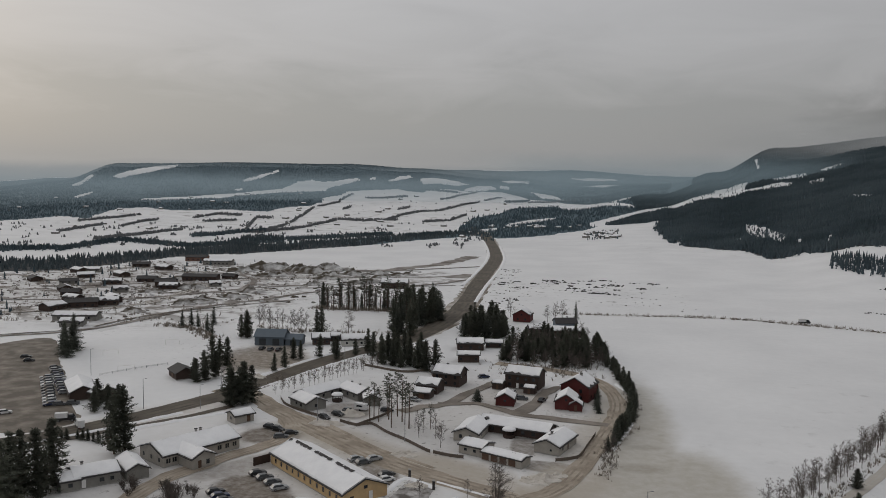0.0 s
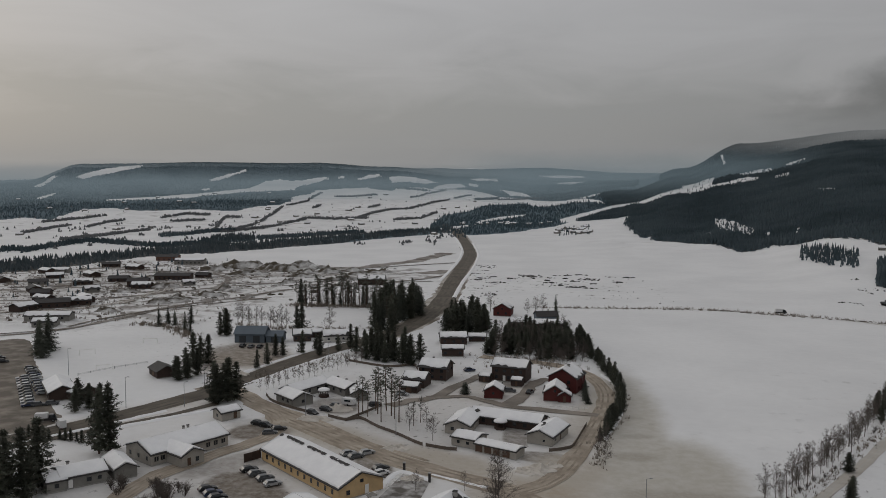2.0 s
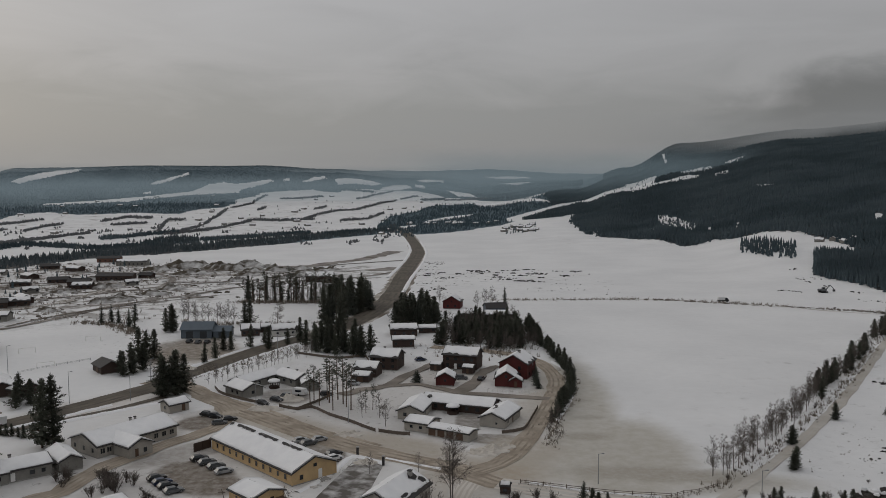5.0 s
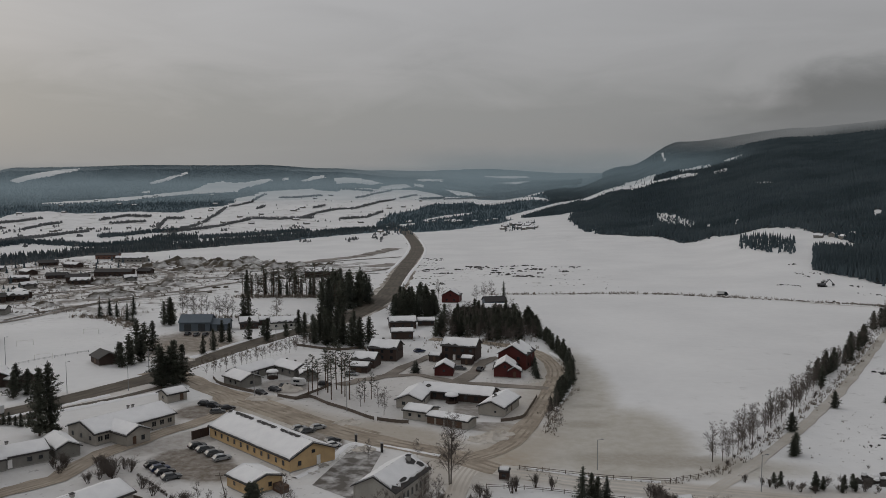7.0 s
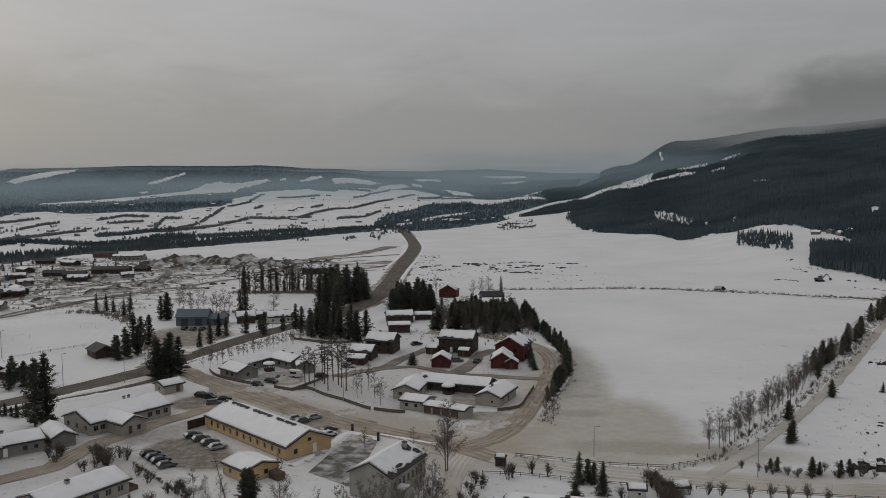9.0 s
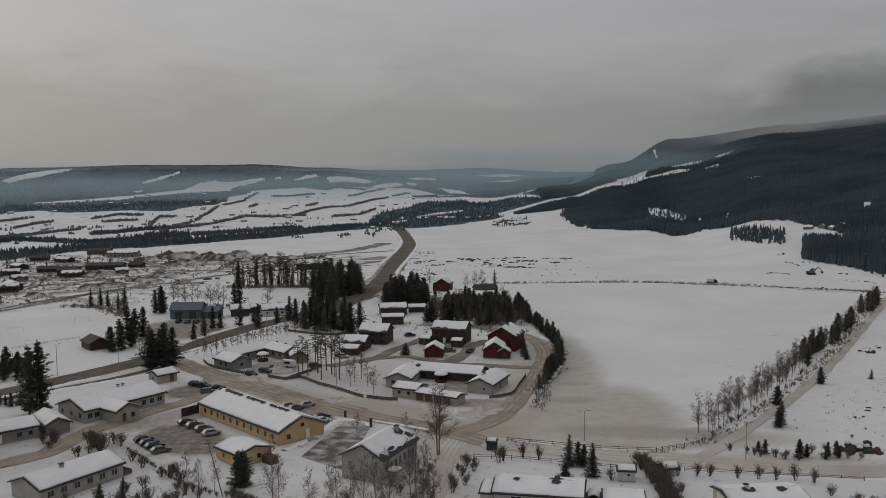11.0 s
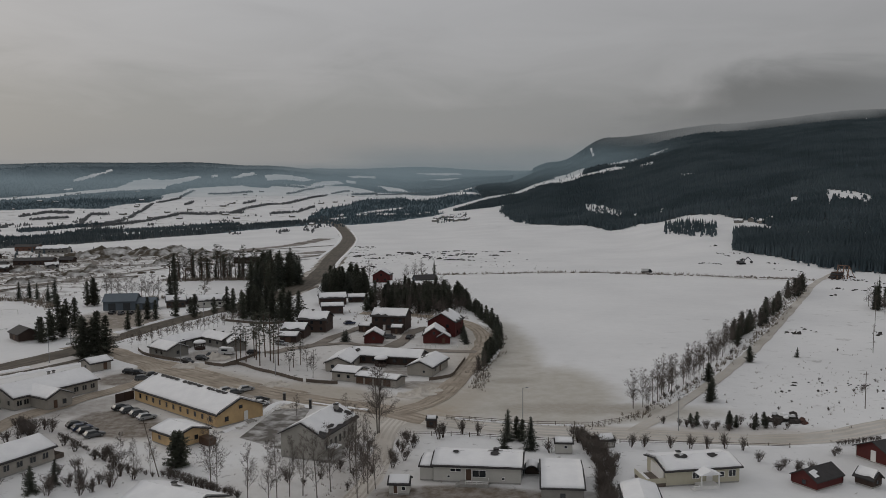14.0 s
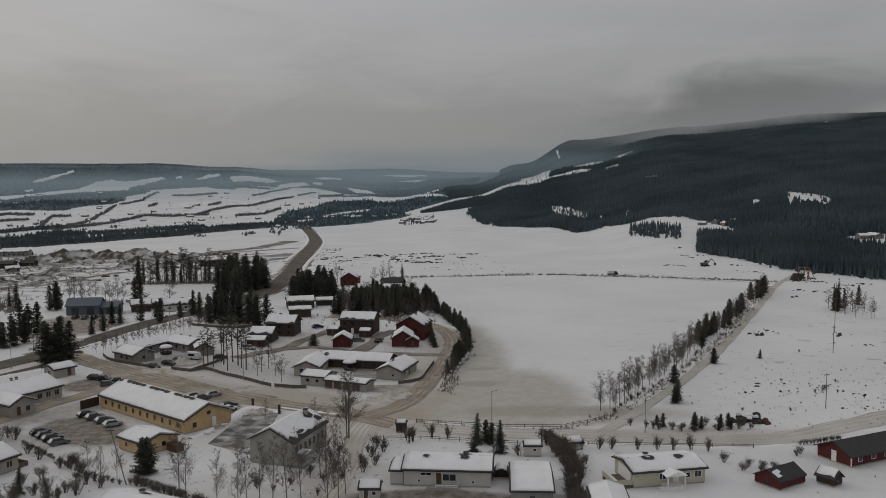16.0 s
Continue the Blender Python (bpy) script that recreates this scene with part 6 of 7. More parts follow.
several("bushy", [(-52, 352), (-48, 345), (-55, 360), (-50, 338), (-44, 334), (-38, 332), (-54.3, 341.4), (-41, 342), (-47.4, 330.8), (-36.6, 326)], 9, 13, 1.2, "dense conifer grove")
several("bushy", [(-58, 346), (-45, 338), (-34, 336), (-51, 333), (-40, 328), (-56, 336)], 9, 13, 1.2, "dense conifer grove")
grove([(-31, 402), (-18, 388), (-7, 394), (-9, 420), (-18, 450), (-24, 446)], 36, 9, 13, ["bushy", "bushy", "bushy", "spruce"], 1.35, "dense conifer grove")
grove([(-9, 347), (6, 341), (17, 338), (30, 344), (37, 368), (34, 392), (26, 400), (8, 402), (-4, 385)], 160, 5.5, 9.5, ["bushy", "birch", "bushy", "bushy", "birch"], 1.35, "dense conifer grove")
grove([(6, 341), (17, 336), (32, 338), (38, 360), (36, 372), (24, 350), (12, 346)], 26, 5, 7.5, ["birch"], 1.3, "bare birches at the grove's edge")
LINE = [(34.6, 362), (35.8, 345), (37.8, 325), (39.6, 306), (39.2, 287), (36.6, 270), (32.2, 256), (29.6, 247), (27.4, 238)]
for i, q in enumerate(curve_points(LINE, 2.2)):
    tree(rtree.choice(["spruce", "bushy", "bushy", "bushy"]), q.x + rtree.uniform(-0.9, 0.9), q.y, rtree.uniform(4.5, 7) * (1 if i < 50 else 0.75), 1.3, "conifer hedge beside the field")
several("birch", [(25.6, 230), (27.6, 233), (24.4, 224), (26, 218)], 6, 8, 1.0)
several("spruce", [(28.1, 306), (28.0, 302), (27.8, 298), (27.6, 294), (27.3, 290), (27.0, 286), (26.8, 281), (26.9, 277)], 3.2, 4.2, 2.0, "clipped dark hedge")
for x, y, h in ((-44.8, 255.3, 11), (-44.2, 258.8, 12), (-42.1, 255.7, 11), (-39.5, 258.9, 15), (-37.2, 250.4, 13), (-35.0, 257.3, 15.5), (-37.3, 262.7, 14.5), (-31.8, 250.6, 14), (-27.0, 247.3, 7.5), (-25.3, 250.8, 8), (-40.6, 262.4, 13), (-33.6, 254, 12)):
    tree("pine", x, y, h, 1.2, "pines in the snowy garden")
several("birch", [(-20.2, 233.9), (-22.5, 242.0), (-27.6, 242.4)], 7, 9, 1.1)
several("spruce", [(-14.2, 288.2), (-13.3, 285.2)], 3.5, 4.5, 2.0)
several("birch", [(-83.5 + 28 * u + rtree.uniform(-1.2, 1.2), 282 + 49 * u + rtree.uniform(-1.2, 1.2)) for u in [i / 27 for i in range(28)]], 4.5, 7, 0.8, "row of young roadside birches")
several("spruce", [(27.2, 460.5)], 10, 11, 1.0)
several("birch", [(16, 452), (20, 455), (-8, 460), (12, 448)], 9, 12, 1.2)
# track side row
row = curve_points([(61, 192), (72, 205), (83, 219), (99, 240), (120.5, 273), (138, 297), (166, 338), (194, 379), (206, 398)], 3.3)
for i, q in enumerate(row):
    u = i / len(row)
    if u < 0.34:
        tree("birch", q.x - rtree.uniform(0, 2.5), q.y + rtree.uniform(0, 2.5), rtree.uniform(7.5, 11.5), 0.95, "trees along the farm track")
        tree("birch", q.x - rtree.uniform(0, 3), q.y + rtree.uniform(0, 3), rtree.uniform(4, 9), 0.9, "trees along the farm track")
        if rtree.random() < 0.35:
            tree("shrub", q.x + rtree.uniform(-1, 1), q.y, rtree.uniform(1.2, 2.4), 1.0, "trees along the farm track")
    elif 0.72 < u < 0.8:
        continue
    else:
        tree(rtree.choice(["birch", "bushy", "bushy"]), q.x - rtree.uniform(0, 3), q.y + rtree.uniform(0, 3), rtree.uniform(5.5, 9), 1.15, "trees along the farm track")
        tree("birch", q.x - rtree.uniform(0, 3), q.y + rtree.uniform(0, 3), rtree.uniform(4, 9), 1.0, "trees along the farm track")
several("bushy", [(79.4, 198.4), (80.6, 200.0), (86.5, 217.7), (108, 240.5)], 4.2, 5.6, 1.6)
# gardens in the foreground
several("birch", [(-19.1, 144.2), (-17.0, 144.9), (-14.7, 145.1), (-12.1, 143.5), (-9.9, 146.5), (-6.8, 156.0), (-6.0, 158.6), (-4.1, 149.7), (-3.3, 144.9), (-32.1, 152.4), (-30.0, 147.5), (-5, 140)], 11, 14, 0.8, "bare birches in the garden")
several("birch", [(-1.9, 180.2), (-1.5, 180.5)], 15.5, 16.5, 1.2)
several("birch", [(-21, 196), (-9.5, 197)], 5, 6, 1.2)
several("spruce", [(25.6, 172.6), (29.6, 166.6)], 6.8, 7.4, 1.4, "spruces in the garden")
several("bushy", [(27.6, 173.4), (28.6, 172.2)], 4.6, 5.4, 1.5, "spruces in the garden")
several("spruce", [(23.7, 164.4)], 3.5, 4, 2.2)
several("shrub", [(11.2, 175.1), (16.5, 178.3), (19.8, 176.7), (12.2, 176.2)], 4.2, 5.5, 0.75, "bare garden shrubs")
several("shrub", [(4.3, 173.0), (3.0, 167.0), (5.6, 170), (33.0, 164.0), (3.6, 162), (1.2, 158)], 3.2, 4.5, 1.0, "bare garden shrubs")
several("shrub", [(46.7, 166.3), (50.2, 166.0), (52.7, 165.7), (58.1, 164.6), (62.0, 164.0), (65.4, 163.6), (69.0, 163.1), (72.0, 161.8)], 3.4, 4.6, 0.75, "row of clipped bare shrubs")
several("shrub", [(72.3, 155.0), (45.1, 157.7)], 2.4, 3.2, 1.0, "bare garden shrubs")
for q in curve_points([(40.8, 173), (41.6, 165), (41.4, 154), (38.6, 142), (37, 133)], 1.5):
    tree("shrub", q.x + rtree.uniform(-1.3, -0.3), q.y, rtree.uniform(3.2, 4.4), 1.0, "tall bare hedge")
    tree("shrub", q.x + rtree.uniform(0.3, 1.6), q.y + rtree.uniform(-0.5, 0.5), rtree.uniform(3.0, 4.4), 1.0, "tall bare hedge")
for q in curve_points([(-71.0, 184.8), (-60.9, 173.4), (-54.4, 165.7), (-48.3, 160.7), (-43.8, 157)], 1.5):
    tree("shrub", q.x, q.y, rtree.uniform(0.9, 1.5), 1.2, "low bare hedge")
for q in curve_points([(-41.4, 158.8), (-36, 154.4), (-30.5, 149.6)], 1.0):
    tree("shrub", q.x, q.y, rtree.uniform(1.4, 1.8), 1.1, "low bare hedge")
several("bushy", [(-40.6, 161.8), (-39.8, 162.4)], 7.2, 7.6, 1.6)
several("spruce", [(-60.6, 154.2), (-63.5, 151)], 5, 6.5, 1.6)
several("shrub", [(-58, 168), (-56, 170), (-54.8, 168.2), (-52, 160), (-50, 158), (-47, 156), (-59, 161.5), (-62, 160), (-76, 190), (-78, 186), (-74, 188), (-80.5, 190), (-56, 154), (-66, 156), (-70, 151)], 2.8, 4.4, 1.0, "bare garden shrubs")
several("shrub", [(-91.5, 192.5), (-90.2, 190.6), (-92.4, 190.6), (-89.6, 187), (-82.8, 192.4), (-81.0, 188.4), (-79.6, 187), (-77.4, 185.4), (-78.2, 189), (-80.4, 190.2), (-76.2, 183.6)], 3.2, 4.8, 1.15, "bare garden shrubs")
several("birch", [(-20, 140), (-24, 143), (-2, 147)], 10, 13, 0.8, "bare birches in the garden")
several("shrub", [(-5, 166), (-4, 160), (-6, 154), (-3.5, 170), (-9, 158), (-12, 153), (1, 163), (4, 176), (6, 174), (-7, 147), (-15, 150), (-18, 152), (2.4, 170.4), (-2.6, 155)], 1.8, 3.6, 1.0, "bare garden shrubs")
several("birch", [(-50.5, 161), (-47.5, 158), (-45, 160)], 6, 8, 0.9)
several("bushy", [(-126.9, 224.9), (-124.2, 225.8), (-120.4, 224.7), (-116.4, 223.1), (-115.4, 226.1), (-130.8, 226), (-122.3, 225.2), (-118.4, 224), (-128.8, 225.4), (-134, 227)], 2.6, 3.8, 1.5, "dark hedge of young conifers")
several("shrub", [(-57.7, 153.2), (-61, 152.8), (-54.2, 148.8), (-52.6, 150), (-52.4, 153.9), (-56.1, 167.7), (-52.9, 163.8), (-49, 159.5), (-71.6, 176.4), (-77.3, 184.8), (-79.1, 183.5), (-63.9, 173.8), (-67.7, 178), (-55, 152), (-50, 152.4), (-60, 149), (-80.6, 181)], 2.6, 4.4, 1.1, "bare garden shrubs")
for q in curve_points([(-41.6, 157.2), (-36.6, 153.0), (-31.8, 149.2), (-25.6, 145.0)], 0.9):
    tree("shrub", q.x + rtree.uniform(-0.4, 0.4), q.y + rtree.uniform(-0.4, 0.4), rtree.uniform(1.5, 2.1), 1.2, "low bare hedge")
several("bushy", [(68.2, 180.9), (69.0, 179.4), (75.2, 176.3), (80.4, 175.4), (83.3, 175.8), (76.1, 178.6), (81.6, 177.2), (84, 178.4), (77, 177)], 2.0, 3.8, 1.5, "young conifers beside the road")
several("shrub", [(65.2, 179.8), (70.4, 177.1), (71.9, 175.8), (80.2, 176.8), (78.9, 179.3), (62.2, 181.5), (86.7, 177.7), (66.5, 178.6), (73.4, 178.2), (88, 175.5), (74.6, 175), (82.6, 179.6), (67.4, 177.6), (85.4, 176)], 1.4, 2.8, 1.1, "bare bushes beside the road")
several("spruce", [(125.3, 245.9)], 3.0, 3.2, 1.3, "young conifers in the field")
several("shrub", [(93, 190), (99, 196), (104, 188), (110, 194), (131, 214), (136, 208), (101, 205), (140, 226)], 0.7, 1.4, 1.2, "young conifers in the field")
several("shrub", [(119.4, 203.8), (123.4, 206.4), (122, 205), (125, 203), (142, 253), (117, 217)], 1.0, 2.0, 1.0, "young conifers in the field")
several("spruce", [(200.0, 330.0), (203, 334), (206, 337)], 10, 13.5, 0.6, "copse at the field corner")
several("birch", [(199, 330), (203, 333), (206, 327), (200, 322), (205, 318), (198, 312), (203, 309), (210, 325), (213, 334), (208, 340), (216, 338), (202, 338), (209, 333), (214, 344), (197, 318), (206, 312)], 6, 9.5, 1.0, "copse at the field corner")
several("bushy", [(204, 336), (207, 335), (199.5, 327), (218, 342)], 8, 11, 0.9, "copse at the field corner")
several("shrub", [(74, 150), (76, 152), (78, 150.6), (80, 149), (77, 148.6), (88.7, 157.0), (90, 158)], 1.6, 2.4, 1.3, "bare garden shrubs")
for q in curve_points([(93, 163.4), (98, 164.4), (103, 165.4)], 0.8):
    tree("shrub", q.x, q.y, 1.5, 1.1, "low bare hedge")

# ---------------------------------------------------------------- loose stuff


def lumps(name, spots, material, label, category, tall=1.0):
    """Many uneven clods or boulders as one mass; spots: x, y, size."""
    rnd = random.Random(len(spots))
    s = Shape()
    for x, y, k in spots:
        z = land(x, y)
        n = 6
        a0 = rnd.uniform(0, 6.28)
        low = [(x + k * rnd.uniform(0.7, 1.3) * math.cos(a0 + i * 1.047), y + k * rnd.uniform(0.5, 1.0) * math.sin(a0 + i * 1.047), z - 0.1) for i in range(n)]
        mid = [(x + (p[0] - x) * 0.8, y + (p[1] - y) * 0.8, z + tall * k * rnd.uniform(0.25, 0.6)) for p in low]
        s.add(low + mid + [(x + rnd.uniform(-0.2, 0.2) * k, y, z + tall * k * rnd.uniform(0.5, 0.8))], [(i, (i + 1) % n, n + (i + 1) % n, n + i) for i in range(n)] + [(n + i, n + (i + 1) % n, 2 * n) for i in range(n)])
    ob = new(name, quick_mesh(name, s.v, s.f, [material]))
    return tagged(ob, label, category, kind="stuff")


rl = random.Random(21)
ridges = []
for _ in range(26):
    x0, y0, long = rl.gauss(36, 26), rl.gauss(620, 30), rl.uniform(2, 13)
    ridges += [(x0 + rl.gauss(0, 0.4) * long, y0 + rl.gauss(0, 1.3), rl.uniform(0.3, 1.2)) for _ in range(rl.randrange(6, 20))]
for _ in range(12):
    x0, y0 = rl.uniform(-26, -8), rl.uniform(510, 740)
    ridges += [(x0 + rl.gauss(0, 3), y0 + rl.gauss(0, 2), rl.uniform(0.3, 0.9)) for _ in range(8)]
lumps("clods", ridges + [(rl.uniform(-25, 100), rl.uniform(500, 650), rl.uniform(0.2, 0.7)) for _ in range(70)], DARK_ROCK, "dark clods and stumps in the snowfield", "clods")
stumps = []
for _ in range(60):
    u = rl.random()
    x0, y0 = 78 + 150 * u + rl.uniform(0, 60), 184 + 130 * u * rl.uniform(0.5, 1.0) + rl.uniform(-4, 16)
    stumps += [(x0 + rl.gauss(0, 2.2), y0 + rl.gauss(0, 1.0), rl.uniform(0.12, 0.45)) for _ in range(rl.randrange(2, 9))]
lumps("stumps", [q for q in stumps if q[0] > 64 + 0.78 * (q[1] - 175)], DARK_ROCK, "dark stumps and tufts in the cleared field", "stumps", 1.3)
lumps("clods", [(57 + 165 * u, 478 - 50 * max(0, u - 0.35) / 0.65 + rl.uniform(-1.5, 1.5), rl.uniform(0.4, 1.1)) for u in [rl.random() for _ in range(170)]], DIRT, "dark verge along the field track", "verge")
HEAP_EARTH = mat("snow_flecked_earth", (0.085, 0.072, 0.055), 0.95, 0.35, 0.12, 0.2, (0.64, 0.638, 0.634), cover=0.56, fine=5)


def earth_heap(x, y, k, seed):
    """A tipped heap of earth with several ragged crests."""
    rings, n = 7, 22
    vs, fs = [], []
    rnd = random.Random(seed)
    ex, turn = rnd.uniform(1.2, 2.0), rnd.uniform(-0.4, 0.4)
    for i in range(rings + 1):
        for j in range(n):
            u = 1 - i / rings
            a = 6.2832 * j / n
            px, py = u * ex * k * 1.3 * math.cos(a), u * k * math.sin(a)
            px, py = px * math.cos(turn) - py * math.sin(turn), px * math.sin(turn) + py * math.cos(turn)
            q = noise.noise(((x + px) * 1.3 / k, (y + py) * 1.3 / k, seed)) + 0.6 * noise.noise(((x + px) * 3.4 / k, (y + py) * 3.4 / k, seed + 5))
            h = k * 0.55 * max(0, (1 - u ** 1.4)) * max(0.15, 0.8 + 0.9 * q) - (0.4 if i == 0 else 0)
            vs.append((px * (1 + 0.25 * q), py * (1 + 0.25 * q), h))
    for i in range(rings):
        for j in range(n):
            fs.append((i * n + j, i * n + (j + 1) % n, (i + 1) * n + (j + 1) % n, (i + 1) * n + j))
    ob = new("earth_mound", quick_mesh("earth_mound", vs, fs, [HEAP_EARTH]))
    ob.location = (x, y, land(x, y))
    return tagged(ob, "ragged mound of dark earth flecked with snow", "mound", "mounds at the works")


for i, (x, y, k) in enumerate([(-198, 471, 5), (-195, 488, 5), (-180, 507, 6), (-178, 533, 7), (-219, 660, 11), (-205, 661, 10), (-186, 650, 10), (-172, 640, 9), (-155, 650, 8), (-213, 440, 4), (-192, 478, 5), (-232, 670, 8), (-138, 655, 8), (-122, 668, 7), (-170, 668, 9), (-150, 622, 7), (-196, 636, 8), (-112, 640, 6),
                               (-240, 520, 5), (-228, 545, 6), (-150, 580, 5), (-255, 600, 6), (-118, 600, 6), (-100, 660, 6)]):
    earth_heap(x, y + (30 if k > 8 else 0), k * (1.15 if k > 8 else 1), i + 1)
for i, (x, y, k) in enumerate([(9, 213, 2.6), (6, 210.5, 2.0), (12.5, 215.5, 1.8), (-52.5, 262, 2.8), (-29.5, 226, 2.4), (-58, 251, 2.6), (-103.5, 302, 3.2), (-99, 306, 2.6), (-22.5, 203.5, 2.0)]):
    ob = earth_heap(x, y, k, i + 41)
    ob.name = ob.data.name = "snow_mound"
    ob.data.materials[0] = SAND_SNOW
    tagged(ob, "mound of sandy ploughed snow beside the lane", "mound", "ploughed snow mounds")
debris = []
for x0, y0 in [(197, 508), (203, 504), (233, 493), (224, 552), (235, 553), (238, 597), (227, 467), (233, 462), (198, 443), (214, 429), (236, 424), (244, 420), (219, 391), (205, 371), (225, 385), (252, 404), (143, 284), (150, 288), (172, 280), (224, 540), (229, 520), (246, 430), (262, 408), (240, 395)]:
    debris += [(x0 + rl.gauss(0, 2.0), y0 + rl.gauss(0, 2.5), rl.uniform(0.25, 0.9)) for _ in range(rl.randrange(4, 10))]
lumps("debris", debris, DARK_ROCK, "dark clods and scrap timber lying on the snowfield", "debris")
lumps("earth_piles", [(rl.uniform(-260, -90), rl.uniform(480, 700), rl.uniform(0.4, 1.8)) for _ in range(380)], HEAP_EARTH, "clods of dark earth at the works", "earth")
lumps("yard_clutter", [(rl.uniform(-390, -200), rl.uniform(400, 740), rl.uniform(0.4, 1.5)) for _ in range(700)], DIRT, "dark clutter and bushes between the town houses", "clutter")
lumps("boulders", [(89.0 + rl.gauss(0, 1.7) + 1.2, 181.5 + rl.gauss(0, 1.5), rl.uniform(0.5, 1.25)) for _ in range(26)], DARK_ROCK, "heap of dark boulders flecked with snow", "boulders", 1.7)
lumps("boulder_snow", [(88.6, 183.2, 0.9), (90.4, 181.6, 1.0), (89.8, 179.8, 0.8), (91.6, 180.6, 0.7)], ROOF_SNOW, "snow lying on the boulders", "snow").location.z += 1.2
lumps("scrap_heap", [(93.6 + rl.gauss(0, 0.9), 179.2 + rl.gauss(0, 0.8), rl.uniform(0.4, 0.9)) for _ in range(10)], RUST, "reddish heap of scrap beside the boulders", "scrap", 1.6)
lumps("snow_lumps", [(rl.uniform(40, 60), rl.uniform(168, 176), rl.uniform(0.15, 0.4)) for _ in range(20)]
      + [(-33 + 8 * u + rl.uniform(-1, 1), 186 + 20 * u, rl.uniform(0.2, 0.5)) for u in [rl.random() for _ in range(40)]], YARD_SNOW, "lumps of cleared snow", "snow")


def tufts(name, spots, label, material=None):
    """Dry grass and brushwood standing out of the snow, as one mass; spots: x, y, height."""
    rnd = random.Random(len(spots) + 5)
    vs, fs = [], []
    for x, y, h in spots:
        z = land(x, y)
        for _ in range(7):
            a, s = rnd.uniform(0, 6.28), rnd.uniform(0.1, 0.8)
            px, py = x + rnd.uniform(-0.4, 0.4) * h, y + rnd.uniform(-0.4, 0.4) * h
            w = h * rnd.uniform(0.04, 0.1)
            n = len(vs)
            vs += [(px - w * math.sin(a), py + w * math.cos(a), z - 0.05), (px + w * math.sin(a), py - w * math.cos(a), z - 0.05), (px + s * h * math.cos(a), py + s * h * math.sin(a), z + h * rnd.uniform(0.6, 1.1))]
            fs.append((n, n + 1, n + 2))
    return tagged(new(name, quick_mesh(name, vs, fs, [material or DRY_GRASS])), label, "brushwood", kind="stuff")


def near(line, n, spread, h0, h1):
    pts = curve_points(line, 1.0)
    out = []
    for _ in range(n):
        q = rl.choice(pts)
        out.append((q.x + rl.gauss(0, spread), q.y + rl.gauss(0, spread), rl.uniform(h0, h1)))
    return out


tufts("brushwood", near([(58, 187), (72, 203), (99, 238), (139, 296), (206, 400)], 520, 1.2, 0.4, 1.4), "dry brushwood along the farm track")
tufts("brushwood", near([(-93, 292), (-80, 318), (-60, 345), (-48, 362)], 320, 2.6, 0.4, 1.4), "dry brushwood beside the streets")
tufts("brushwood", [(x, y, h) for x, y, h in [(rl.gauss(118, 34), rl.gauss(205, 24), rl.uniform(0.2, 0.7)) for _ in range(460)] if x > 62 + 0.78 * (y - 175)], "dry tufts in the cleared field")
tufts("brushwood", [(rl.gauss(-8, 4), rl.gauss(152, 9), rl.uniform(0.2, 0.6)) for _ in range(120)] + [(rl.gauss(-50, 14), rl.gauss(163, 7), rl.uniform(0.2, 0.5)) for _ in range(60)], "dry brushwood in the gardens")
tufts("brushwood", near([(-180, 405), (-160, 395), (-143, 375)], 240, 2.5, 0.6, 2.2) + near([(-130, 408), (-105, 398), (-60, 402)], 260, 3.0, 0.6, 1.8) + near([(-120, 470), (-70, 468)], 300, 3.0, 0.8, 2.6), "dry brushwood at the field edges")
tufts("brushwood", near([(14, 190), (30, 184), (46, 181), (58, 188)], 120, 0.7, 0.3, 0.8) + near([(20, 476), (57, 478), (110, 479), (155, 462), (222, 424)], 420, 1.4, 0.6, 1.7), "dry tufts along the field edge")
tufts("brushwood", [(rl.uniform(-390, -150), rl.uniform(400, 740), rl.uniform(0.6, 2.4)) for _ in range(1500)], "dry brushwood between the town houses")
tufts("brushwood", near([(24, 215), (28, 240), (36, 265), (39, 300)], 240, 1.2, 0.4, 1.4) + [(rl.gauss(12, 12), rl.gauss(338, 7), rl.uniform(0.5, 1.8)) for _ in range(260)], "dry brushwood under the field hedge")


